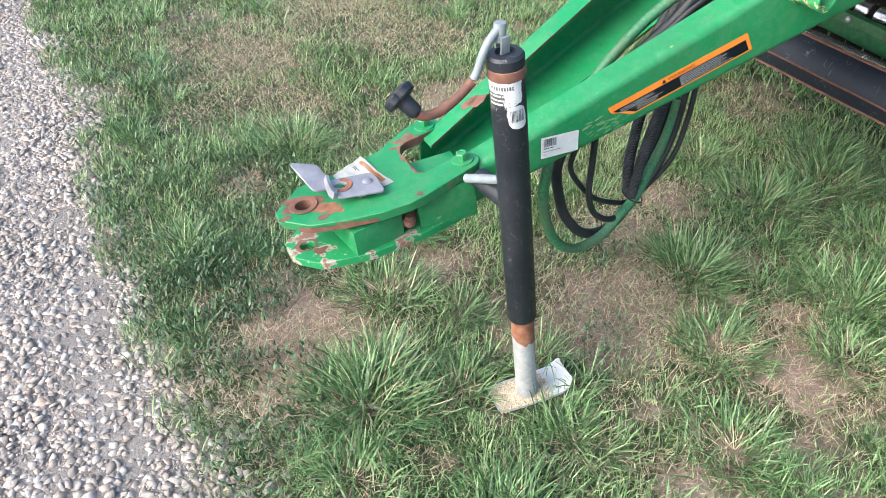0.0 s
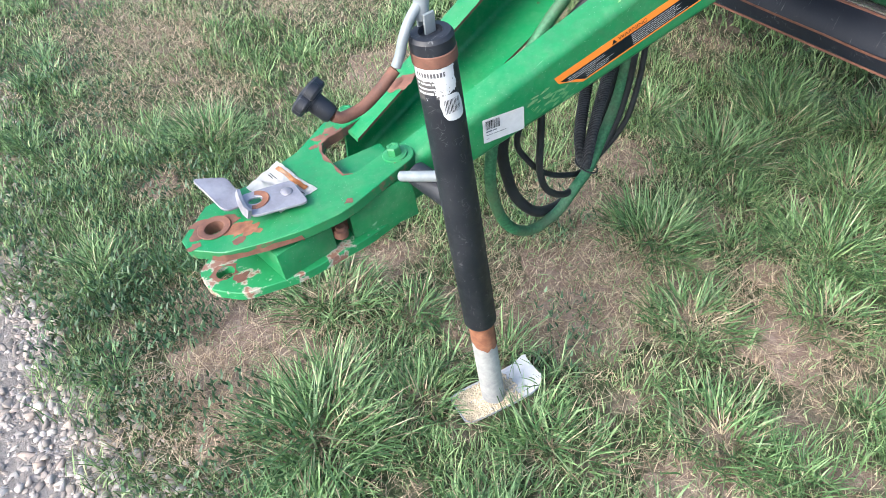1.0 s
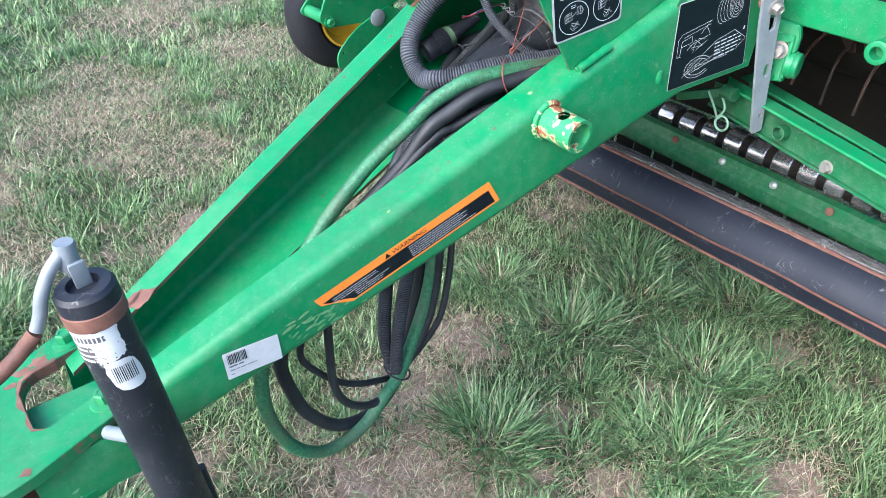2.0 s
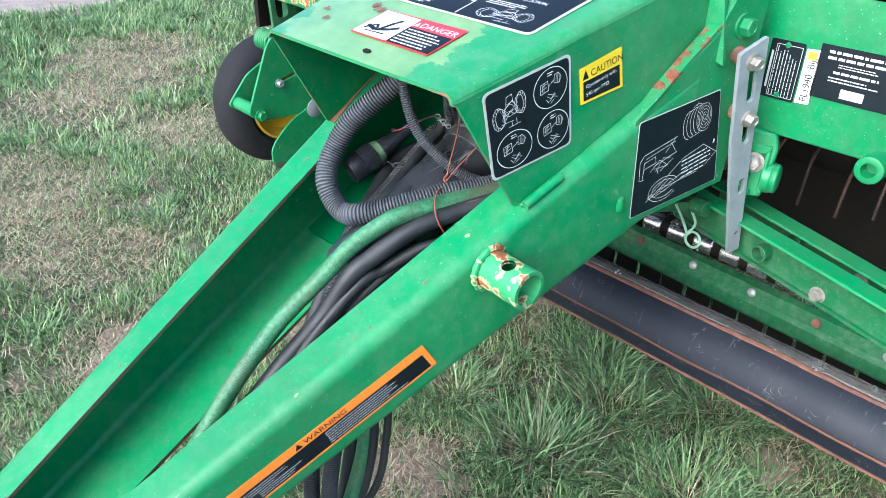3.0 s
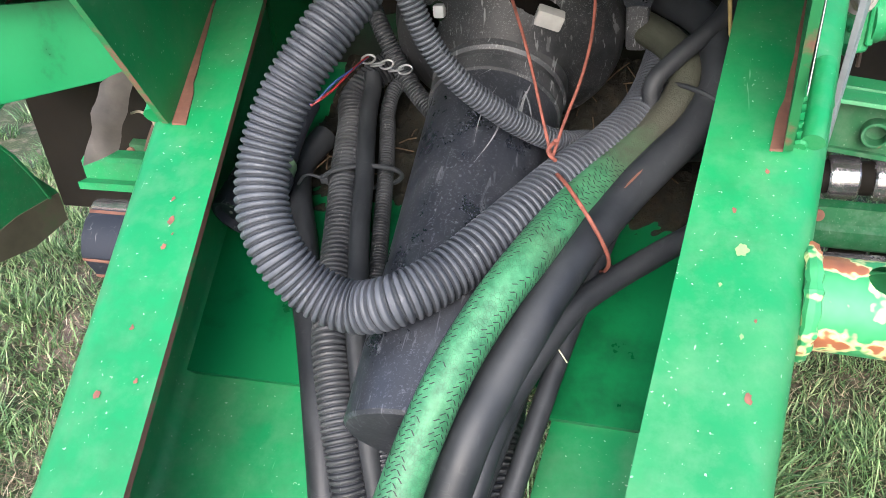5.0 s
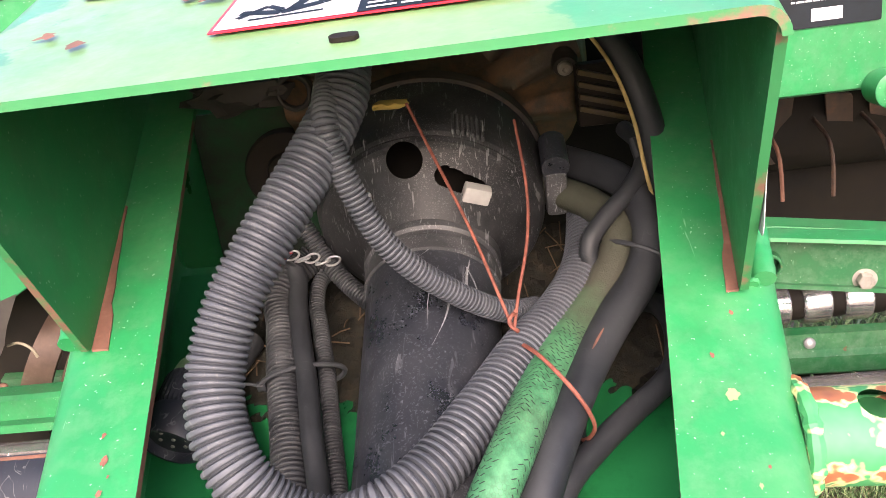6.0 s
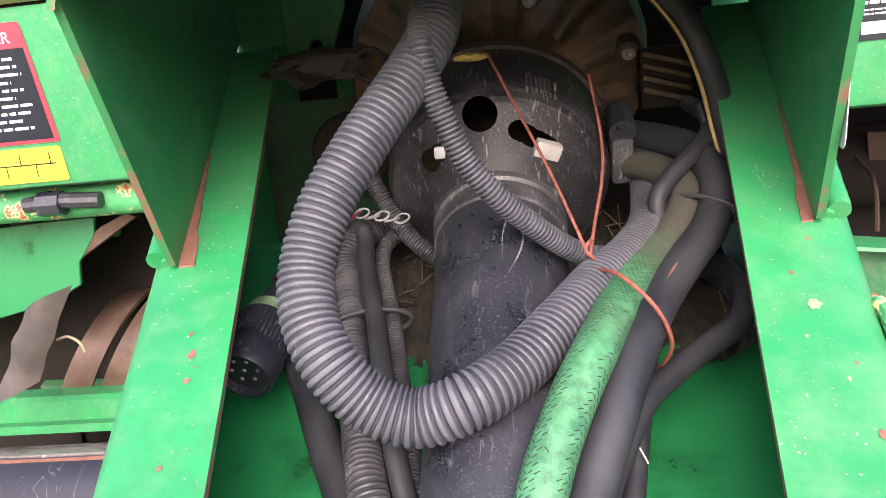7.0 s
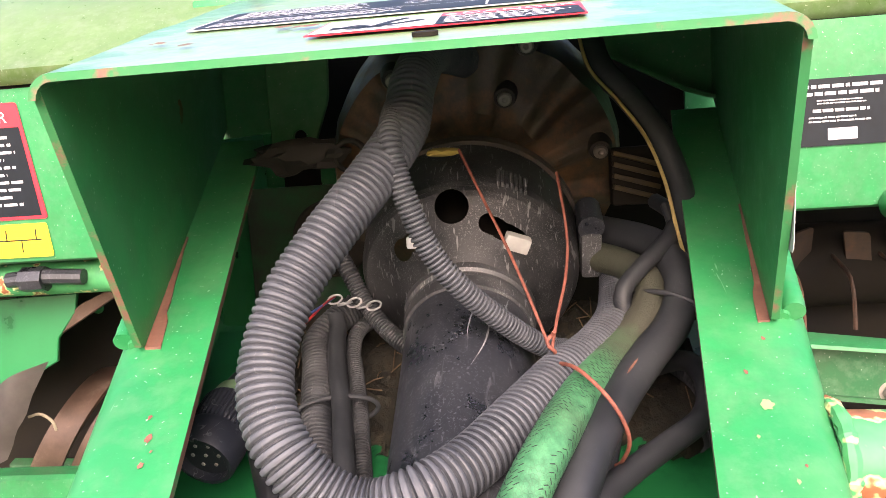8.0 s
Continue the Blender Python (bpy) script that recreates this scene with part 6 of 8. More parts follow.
def build_flap():
    bm, rows = bmesh.new(), []
    for i in range(13):
        u = i / 12
        row = []
        for j in range(9):
            v = j / 8
            x = -0.636 + 0.072 * v - 0.085 * u
            y = 0.555 - 0.01 * math.sin(v * 3) + 0.015 * u
            z = 0.717 + 0.030 * v - 0.135 * u + 0.008 * noise.noise((x * 14, u * 4, 0))
            row.append(bm.verts.new((x, y + 0.01 * noise.noise((x * 20, z * 20, 3)), z)))
        rows.append(row)
    for p, q in zip(rows, rows[1:]):
        for k in range(8):
            bm.faces.new((p[k], p[k + 1], q[k + 1], q[k]))
    bmesh.ops.solidify(bm, geom=bm.faces[:], thickness=0.004)
    return bm


part("deflector_flap", build_flap(), worn("grey_rubber_flap", [(0.3, (0.07, 0.065, 0.06)), (0.6, (0.16, 0.145, 0.13)), (0.8, (0.28, 0.25, 0.22))], 18.0, (0.7, 0.9)), body, "greyed frayed deflector flap")
part("loose_stalk", hose([(-0.62, 0.585, 0.665), (-0.60, 0.58, 0.67), (-0.585, 0.58, 0.66), (-0.58, 0.58, 0.645)], 0.002, 6), plain("dry_stalk", (0.22, 0.19, 0.13), 0.8), body)

# ---- gauge wheel ----
wheel = thing("gauge_wheel", (-1.15, 0.55, 0.37), "black tyre on a yellow rim under a green bracket", "wheel")
WC = Vector((-1.270, 0.625, 0.522))
part("tyre", lathe(WC, WC + Vector((1, 0, 0)), [(0, 0.105), (-0.012, 0.122), (-0.010, 0.155), (0.006, 0.179), (0.030, 0.190), (0.070, 0.190), (0.094, 0.179), (0.110, 0.155), (0.112, 0.122), (0.10, 0.105), (0.05, 0.10), (0, 0.105)], 64), TYRE, wheel)
part("rim", lathe(WC, WC + Vector((1, 0, 0)), [(0.0, 0.106), (0.098, 0.106), (0.108, 0.112), (0.110, 0.105), (0.080, 0.085), (0.075, 0.04), (0.085, 0.035), (0.085, 0)], 48), YELLOW_RIM, wheel, "yellow painted rim")
arm = thing("wheel_bracket", (-1.05, 0.55, 0.50), "green steel bracket that carries the gauge wheel", "bracket")
part("side_plate", plate([soft2d([(0.435, 0.555), (0.470, 0.530), (0.60, 0.525), (0.86, 0.62), (0.86, 0.80), (0.66, 0.80), (0.555, 0.775), (0.510, 0.735)], 0.02, 4), slot2d(0.522, 0.622, 0.60, 0.645, 0.005)], (-1.046, 0, 0), (0, 1, 0), (0, 0, 1), 0.008, 0.001), GREEN, arm)
part("side_plate", plate([soft2d([(0.435, 0.555), (0.470, 0.530), (0.56, 0.530), (0.60, 0.60), (0.56, 0.66), (0.50, 0.63)], 0.015, 4)], (-1.150, 0, 0), (0, 1, 0), (0, 0, 1), 0.008, 0.001), GREEN, arm)
for y, z, r in ((0.566, 0.736, 0.013), (0.471, 0.548, 0.013), (0.535, 0.625, 0.009)):
    part("bolt", hexhead((-1.045, y, z), (1, 0, 0), r, 0.014), GREEN if r > 0.01 else STEEL, arm)
part("spacer_tube", rod((-1.054, 0.466, 0.556), (-1.160, 0.466, 0.556), 0.018, 0.002), GREEN, arm)
sp = bmesh.new()
sweep(spline([Vector((-1.06 - 0.06 * k / 96, 0.540 + 0.024 * math.cos(k * math.pi / 8), 0.730 + 0.024 * math.sin(k * math.pi / 8))) for k in range(97)], 0.004), 0.0042, 8, sp)
part("coil_spring", sp, GREEN, arm)
part("upright", plate([[(0.555, 0.76), (0.74, 0.76), (0.74, 1.12), (0.53, 1.12)], slot2d(0.585, 0.80, 0.575, 0.90, 0.017)], (-1.080, 0, 0), (0, 1, 0), (0, 0, 1), 0.012, 0.001), GREEN_SHADED, arm)
part("frame_link", box((-1.15, 0.86, 0.76), (0.20, 0.34, 0.06), None, 0.005), GREEN_SHADED, arm)
part("fender", plate([soft2d([(0.490, 0.405), (0.488, 0.443), (0.502, 0.466), (0.534, 0.497), (0.572, 0.523), (0.681, 0.568), (0.713, 0.548), (0.750, 0.478), (0.815, 0.391), (0.815, 0.35), (0.71, 0.345), (0.624, 0.37)], 0.012, 3), ring2d(0.511, 0.450, 0.004, 10)], (-1.035, 0, 0), (0, 1, 0), (0, 0, 1), 0.006, 0.001), GREEN, arm)
part("fender_skirt", plate([[(0.492, 0.404), (0.624, 0.392), (0.698, 0.398), (0.810, 0.391), (0.810, 0.33), (0.71, 0.323), (0.587, 0.350), (0.494, 0.396)]], (-1.032, 0, 0), (0, 1, 0), (0, 0, 1), 0.004), worn("soil_stained_green", [(0.3, (0.05, 0.045, 0.03)), (0.5, (0.10, 0.09, 0.06)), (0.7, (0.05, 0.13, 0.05))], 14.0), arm, "fender edge caked with soil")
part("fender_fold", loft([[(-1.033, y, z), (-1.029, y, z), (-1.029, y + 0.006, z), (-1.033, y + 0.006, z)] for y, z in ((0.70, 0.556), (0.735, 0.505), (0.765, 0.44), (0.782, 0.391))]), GREEN, arm)
part("roller_end", lathe((-1.034, 0.636, 0.536), (-1.01, 0.636, 0.536), [(0, 0.026), (0.004, 0.026), (0.006, 0.022), (0.006, 0)], 24), PAINTGREY, arm)

# ---- drive shaft and coupling inside the guard ----
pto = thing("drive_shaft", (0, 0, 0.7), "black plastic drive-shaft guard tube with scuffs and dust", "drive shaft")
PA, PD = Vector((0.002, 0.14, 0.812)), Vector((0, 0.894, 0.447))
PN = Vector((0, -0.447, 0.894))


def pt(s):
    return PA + PD * s


part("guard_tube", lathe(pt(-0.178), pt(0.05), [(0, 0), (0, 0.043), (0.002, 0.0450), (0.278, 0.0460), (0.280, 0.044)], 64), PLASTIC, pto)
part("tube_collar", lathe(pt(0.062), pt(0.10), [(0, 0.0455), (0.001, 0.0478), (0.012, 0.0482), (0.014, 0.0470), (0.018, 0.0470), (0.020, 0.0492), (0.030, 0.0496), (0.036, 0.0488)], 64), DUSTY_PLASTIC, pto)


def build_bell():
    """The flared bell with its round window and its side windows cut through."""
    bm, N = bmesh.new(), 220
    prof = [(0.086, 0.040), (0.092, 0.0465), (0.100, 0.0545), (0.107, 0.062), (0.1125, 0.0695), (0.117, 0.0760), (0.1185, 0.0800), (0.1215, 0.0818), (0.1235, 0.0812), (0.126, 0.0832), (0.131, 0.0850), (0.150, 0.0862), (0.185, 0.0868)]
    f = axes(PD, PN)
    wins = [(Vector((-0.0053, 0.2054, 0.9350)), 0.0125), *[(Vector((0.0205, 0.2040, 0.9215)).lerp(Vector((0.0415, 0.2070, 0.9085)), k / 6), 0.0072) for k in range(7)], (Vector((-0.0434, 0.2119, 0.9048)), 0.0085), (Vector((-0.0370, 0.2090, 0.9100)), 0.007)]
    side = PN * 0.011
    rows = []
    for s, r in prof:
        rows.append([pt(s) + side + f.col[0] * (r * math.cos(2 * math.pi * k / N)) + f.col[1] * (r * math.sin(2 * math.pi * k / N)) for k in range(N)])
    fine = []
    for a, b in zip(rows, rows[1:]):
        fine += [[p.lerp(q, t / 6) for p, q in zip(a, b)] for t in range(6)]
    fine.append(rows[-1])
    vs = [[bm.verts.new(p) for p in r] for r in fine]
    for a in range(len(vs) - 1):
        for k in range(N):
            j = (k + 1) % N
            c = (fine[a][k] + fine[a + 1][j]) / 2
            if any((c - w).length < r for w, r in wins):
                continue
            bm.faces.new((vs[a][k], vs[a][j], vs[a + 1][j], vs[a + 1][k]))
    # round the cut rims
    for v in bm.verts:
        if v.is_boundary:
            near = min(wins, key=lambda w: abs((v.co - w[0]).length - w[1]))
            if abs((v.co - near[0]).length - near[1]) < 0.004:
                v.co = near[0] + (v.co - near[0]).normalized() * near[1]
    bmesh.ops.solidify(bm, geom=bm.faces[:], thickness=0.003)
    return bm


part("bell", build_bell(), DUSTY_PLASTIC, pto, "scuffed black bell-shaped guard with window holes")
part("shaft_yoke", lathe(pt(0.02), pt(0.2), [(0, 0.03), (0.09, 0.036), (0.12, 0.042), (0.18, 0.045), (0.2, 0.045)], 24), DARK, pto)
part("white_clip", box((0.040, 0.207, 0.906), (0.019, 0.010, 0.012), Euler((0.3, 0.35, 0.2)).to_matrix(), 0.002), plain("dirty_white_plastic", (0.36, 0.36, 0.34), 0.5, 0, 0.2), pto, "white plastic retaining clip")
part("white_clip", box((-0.036, 0.2075, 0.9105), (0.008, 0.008, 0.009), None, 0.002), WHITE, pto)
for k in range(7):
    dx = 0.027 + 0.0032 * k
    a = pt(0.134) + Vector((dx, 0, 0)) + PN * (0.011 + math.sqrt(0.0846 ** 2 - dx * dx))
    part("moulded_rib", box(a, (0.0019, 0.019, 0.004), axes(PN, PD), 0.0005), DUSTY_PLASTIC, pto)
part("side_ear", box(pt(0.15) + Vector((0.094, 0, 0)) + PN * 0.02, (0.016, 0.045, 0.04), axes(PN, PD), 0.004), DUSTY_PLASTIC, pto)
part("side_ear", lathe(pt(0.13) + Vector((0.094, 0, 0)) + PN * 0.045, pt(0.16) + Vector((0.094, 0, 0)) + PN * 0.045, [(0, 0), (0, 0.010), (0.03, 0.010), (0.03, 0)], 14), PLASTIC, pto)

def tube_mark(s0, a0, s1, a1, bow, w):
    """A pale scratch that lies on the guard tube, tapering at both ends."""
    bm, f, rows, n = bmesh.new(), axes(PD, PN), [], 14
    for k in range(n + 1):
        t = k / n
        s, a = s0 + (s1 - s0) * t, a0 + (a1 - a0) * t + bow * math.sin(math.pi * t)
        hw = w * math.sin(math.pi * min(0.95, 0.08 + t)) * (1 + 0.5 * noise.noise((k * 0.9, s0 * 99, 0)))
        rows.append([bm.verts.new(pt(s) + (f.col[0] * math.cos(b) + f.col[1] * math.sin(b)) * 0.04605) for b in (a - hw / 0.046, a + hw / 0.046)])
    for p, q in zip(rows, rows[1:]):
        bm.faces.new((p[0], p[1], q[1], q[0]))
    return bm


MARK = plain("pale_scuff", (0.20, 0.21, 0.22), 0.7, 0, 0.4, 300.0)
for s0, a0, s1, a1, bow, w in ((0.052, 2.22, 0.022, 2.10, 0.04, 0.0007), (0.050, 2.24, 0.016, 2.30, -0.05, 0.0006), (0.052, 2.20, 0.030, 2.42, 0.03, 0.0008), (0.046, 2.20, 0.014, 2.00, 0.06, 0.0005), (0.060, 2.28, 0.040, 2.14, 0.02, 0.0006), (0.040, 1.95, -0.015, 1.72, 0.09, 0.0006), (0.048, 1.80, 0.0, 1.66, -0.06, 0.0004), (0.066, 1.72, 0.056, 1.50, 0.02, 0.0004)):
    part("scratch", tube_mark(s0, a0, s1, a1, bow, w), MARK, pto, "pale scratch on the black tube")

gear = thing("clutch_housing", (0.03, 0.33, 0.85), "dark rusty ribbed clutch housing behind the drive shaft", "gearbox")


def build_clutch():
    bm, N = bmesh.new(), 192
    c = Vector((0.005, 0.358, 0.950))
    f = axes(PD, PN)
    prof = [(0.0, 0.0), (-0.010, 0.05), (-0.012, 0.07), (0.0, 0.10), (0.004, 0.128), (0.03, 0.134), (0.07, 0.134)]
    rows = []
    for s, r in prof:
        row = []
        for k in range(N):
            a = 2 * math.pi * k / N
            rib = 0.0
            if r > 0.06:
                # cast ridges, uneven in height and spacing, worn off in places
                w = max(0.0, math.cos(a * 11 + 1.3 * math.sin(a * 2.0)))
                rib = 0.009 * w ** 1.3 * max(0.2, 0.8 + 0.7 * noise.noise((math.cos(a) * 2.4, math.sin(a) * 2.4, 7.7)))
            rib += 0.004 * noise.noise((math.cos(a) * r * 60, math.sin(a) * r * 60, s * 40)) + 0.005 * noise.noise((math.cos(a) * 2.5, math.sin(a) * 2.5, r * 25))
            row.append(bm.verts.new(c + PD * (s - rib) + f.col[0] * (max(r, 0.001) * math.cos(a)) + f.col[1] * (max(r, 0.001) * math.sin(a))))
        rows.append(row)
    for p, q in zip(rows, rows[1:]):
        for k in range(N):
            j = (k + 1) % N
            bm.faces.new((p[k], p[j], q[j], q[k]))
    return bm


IRON = worn("blackened_iron", [(0.3, (0.015, 0.014, 0.013)), (0.55, (0.034, 0.031, 0.028)), (0.68, (0.09, 0.065, 0.048)), (0.8, (0.16, 0.08, 0.05))], 60.0, (0.5, 0.85), 0.1, 0.5)
CASTING = worn("greasy_rusty_casting", [(0.36, (0.022, 0.019, 0.015)), (0.5, (0.062, 0.046, 0.032)), (0.6, (0.14, 0.080, 0.045)), (0.74, (0.30, 0.16, 0.085))], 44.0, (0.35, 0.75), 0.1, 0.8)
# near-black green: the unlit space beside the coupling is put into the colour
DIM_GREEN = worn("dim_green_sheet", [(0.30, (0.008, 0.008, 0.006)), (0.50, (0.010, 0.020, 0.010)), (0.64, (0.006, 0.075, 0.026)), (0.78, (0.005, 0.12, 0.04))], 14.0, (0.55, 0.85), 0.0, 0.4)
part("housing", build_clutch(), CASTING, gear)
for p in ((0.116, 0.337, 0.967), (0.036, 0.313, 1.016), (-0.056, 0.303, 1.037), (0.056, 0.296, 1.056)):
    part("bolt", lathe(Vector(p), Vector(p) - PD, [(0, 0.0), (0, 0.0062), (0.003, 0.0062), (0.0045, 0.0048), (0.0045, 0.0025), (0.002, 0)], 18), ZINC, gear)
    part("boss", lathe(Vector(p) + PD * 0.012, Vector(p), [(0, 0.012), (0.008, 0.0105), (0.012, 0.009), (0.012, 0)], 18), IRON, gear)
# added sheets that fill the gaps round the coupling with painted darkness
part("back_shade_sheet", box((X0, 0.50, 0.93), (0.42, 0.01, 0.34)), DARK, gear)
part("cheek_shade_sheet", box((-0.250, 0.46, 0.84), (0.008, 0.20, 0.54)), FLOOR, gear)
part("side_shade_sheet", box((-0.150, 0.455, 0.80), (0.19, 0.01, 0.30)), DIM_GREEN, gear)
# near-black block stands in for the shaded recess behind the fins
part("fin_block", box((0.146, 0.335, 0.944), (0.046, 0.02, 0.05), None, 0.003), DARK, gear)
for k in range(4):
    part("fin", box((0.143, 0.320, 0.930 + 0.0095 * k), (0.040, 0.012, 0.004), Euler((0, 0.3, 0)).to_matrix(), 0.0006), worn("yellowed_casting", [(0.3, (0.025, 0.018, 0.007)), (0.7, (0.085, 0.06, 0.022))], 60.0), gear)

part("bearing_bracket", plate([soft2d([(-0.006, 1.0), (0.015, 1.015), (0.030, 1.028), (0.045, 1.026), (0.053, 1.012), (0.053, 0.982), (0.030, 0.966), (0.010, 0.972)], 0.005, 3)], (0, 0.306, -0.004), (1, 0, 0), (0, 0.05, 1), 0.008, 0.001), IRON, gear, "blackened bearing bracket")
part("flange_plate", plate([soft2d([(-0.089, 0.996), (-0.075, 1.030), (-0.055, 1.042), (-0.020, 1.042), (-0.030, 0.985), (-0.084, 0.985)], 0.005, 3), ring2d(-0.066, 1.004, 0.006, 14)], (-0.018, 0.318, 0.006), (1, 0, 0), (0, 0.05, 1), 0.008, 0.001), IRON, gear)
part("rim_shield", lathe(pt(0.178) + PN * 0.011, pt(0.2) + PN * 0.011, [(0, 0.080), (0, 0.090), (0.010, 0.090), (0.010, 0.080)], 60), IRON, gear)

# hose bracket and its clutter
brk = thing("hose_bracket", (-0.11, 0.27, 0.95), "dark green hose bracket with a coiled spring and dirt", "bracket")
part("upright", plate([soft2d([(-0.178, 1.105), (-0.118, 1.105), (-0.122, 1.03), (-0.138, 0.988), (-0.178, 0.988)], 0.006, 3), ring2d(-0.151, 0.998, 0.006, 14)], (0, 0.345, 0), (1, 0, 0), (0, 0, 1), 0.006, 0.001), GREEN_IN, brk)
part("tongue_plate", plate([soft2d([(-0.166, 0.957), (-0.098, 0.960), (-0.080, 0.966), (-0.076, 0.985), (-0.092, 0.996), (-0.166, 0.992)], 0.008, 3), ring2d(-0.096, 0.978, 0.010, 18)], (0, 0.322, 0), (1, 0, 0), (0, 0.15, 1), 0.006, 0.001), GREEN_CHIP, brk)
part("coil", hose([Vector((-0.098 + 0.013 * math.cos(a), 0.312 - 0.0006 * a, 0.977 + 0.013 * math.sin(a))) for a in np.linspace(0, 15, 36)], 0.0022, 8, 0.003), IRON, brk)


def clod(c, size, seed, n=3):
    bm = bmesh.new()
    bmesh.ops.create_icosphere(bm, subdivisions=n, radius=1)
    for v in bm.verts:
        d = 1 + 0.5 * noise.noise(v.co * 2.2 + Vector((seed, 0, 0)))
        v.co = Vector((v.co.x * size[0], v.co.y * size[1], v.co.z * size[2])) * d + Vector(c)
    return bm


part("dirt_lump", clod((-0.145, 0.310, 0.980), (0.042, 0.012, 0.014), 3.0), IRON, brk)
part("pulley", lathe((-0.140, 0.395, 0.900), (-0.135, 0.36, 0.900), [(0, 0.0), (0, 0.036), (0.004, 0.038), (0.010, 0.030), (0.016, 0.038), (0.020, 0.036), (0.020, 0.018), (0.028, 0.016), (0.028, 0)], 40), DARK, brk, "dark pulley")
HEAD_Y = 0.385
part("headstock_plate", plate([[(-0.262, 1.000), (-0.190, 1.005), (-0.178, 1.118), (-0.240, 1.118)]], (0, HEAD_Y, 0), (1, 0, 0), (0, 0, 1), 0.008, 0.001), GREEN, shroud)
part("headstock_plate", plate([[(0.198, 1.018), (0.262, 1.000), (0.240, 1.118), (0.120, 1.118), (0.128, 1.056)]], (0, HEAD_Y, 0), (1, 0, 0), (0, 0, 1), 0.008, 0.001), GREEN, shroud)
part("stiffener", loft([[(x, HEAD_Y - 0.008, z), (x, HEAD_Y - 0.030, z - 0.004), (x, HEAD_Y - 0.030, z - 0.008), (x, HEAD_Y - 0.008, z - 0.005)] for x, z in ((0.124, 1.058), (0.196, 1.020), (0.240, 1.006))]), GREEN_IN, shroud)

def build_drift():
    """Caked dirt and chaff that has gathered on the floor plate under the coupling."""
    bm, rows = bmesh.new(), []
    xs, ys = np.linspace(-0.165, 0.175, 86), np.linspace(0.185, 0.345, 46)
    for y in ys:
        row = []
        for x in xs:
            e = min(1.0, (y - 0.185) / 0.05 + 0.5 * noise.noise((x * 22, y * 22, 3.3)))
            h = 0.020 * max(0.0, e) * (0.6 + 0.5 * noise.noise((x * 30, y * 30, 1.1))) + 0.006 * noise.noise((x * 110, y * 110, 5)) + 0.003 * noise.noise((x * 300, y * 300, 8))
            row.append(bm.verts.new((x, y, z_bot(y) + 0.009 + max(-0.004, h))))
        rows.append(row)
    for p, q in zip(rows, rows[1:]):
        for k in range(len(xs) - 1):
            bm.faces.new((p[k], p[k + 1], q[k + 1], q[k]))
    return bm


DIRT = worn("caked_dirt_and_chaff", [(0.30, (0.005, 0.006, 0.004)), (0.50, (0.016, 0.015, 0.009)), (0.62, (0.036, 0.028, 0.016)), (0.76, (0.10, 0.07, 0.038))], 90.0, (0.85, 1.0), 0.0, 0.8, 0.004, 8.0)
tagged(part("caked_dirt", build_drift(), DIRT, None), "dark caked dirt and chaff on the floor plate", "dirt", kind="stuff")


def build_straws(n, seed):
    """Loose bits of straw on the dirt."""
    rng, bm = random.Random(seed), bmesh.new()
    for _ in range(n):
        x, y = rng.uniform(-0.15, 0.165), rng.uniform(0.20, 0.33)
        if abs(x) < 0.05:
            continue
        a, L = rng.uniform(0, 6.28), rng.uniform(0.008, 0.03)
        d = Vector((math.cos(a), math.sin(a), 0.40 * math.sin(a) + rng.uniform(-0.2, 0.5))) * L / 2
        c = Vector((x, y, z_bot(y) + 0.026 + rng.uniform(0, 0.006)))
        sweep([c - d, c + Vector((0, 0, 0.001)), c + d], 0.0006, 5, bm)
    return bm


tagged(part("chaff", build_straws(90, 5), plain("brown_chaff", (0.10, 0.065, 0.035), 0.9, 0, 0.5, 120.0), None), "loose brown straw bits on the dirt", "chaff", kind="stuff")

# ---- conduits and hoses ----
def conduit(name, label, pts, r, mat, cat="hose", pitch=0.0, seg=16, deep=0.13):
    mid = pts[len(pts) // 2]
    t = thing(name, mid, label, cat, {"black_hose": "hydraulic hoses", "corrugated_conduit": "corrugated conduits"}.get(name, ""))
    part("conduit" if pitch else "hose", loom(pts, r, pitch, seg, None, deep) if pitch else hose(pts, r, seg), [mat, LOOM_SHADE] if pitch else mat, t)
    return t


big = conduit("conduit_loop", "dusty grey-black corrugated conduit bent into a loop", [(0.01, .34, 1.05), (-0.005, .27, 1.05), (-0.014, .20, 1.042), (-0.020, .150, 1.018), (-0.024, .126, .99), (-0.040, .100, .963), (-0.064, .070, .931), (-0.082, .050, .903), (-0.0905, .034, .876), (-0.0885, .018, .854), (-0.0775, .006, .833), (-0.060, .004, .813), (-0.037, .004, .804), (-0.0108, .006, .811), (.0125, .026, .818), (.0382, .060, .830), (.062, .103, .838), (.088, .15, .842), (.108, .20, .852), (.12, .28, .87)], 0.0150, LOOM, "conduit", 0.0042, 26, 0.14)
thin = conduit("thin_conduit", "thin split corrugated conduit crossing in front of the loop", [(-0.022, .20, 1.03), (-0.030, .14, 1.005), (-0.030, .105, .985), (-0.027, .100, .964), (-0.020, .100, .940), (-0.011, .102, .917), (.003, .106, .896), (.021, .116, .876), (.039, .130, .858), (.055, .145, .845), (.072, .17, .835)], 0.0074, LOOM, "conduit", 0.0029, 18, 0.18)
seam = [Vector(p) + Vector((0.30, -0.55, 0.78)) * 0.0072 for p in ((-.011, .102, .917), (.003, .106, .896), (.021, .116, .876), (.039, .130, .858), (.055, .145, .845))]
part("split_seam", hose(seam, 0.0010, 6, 0.004), LOOM_BLACK, thin, "dark split along the conduit")


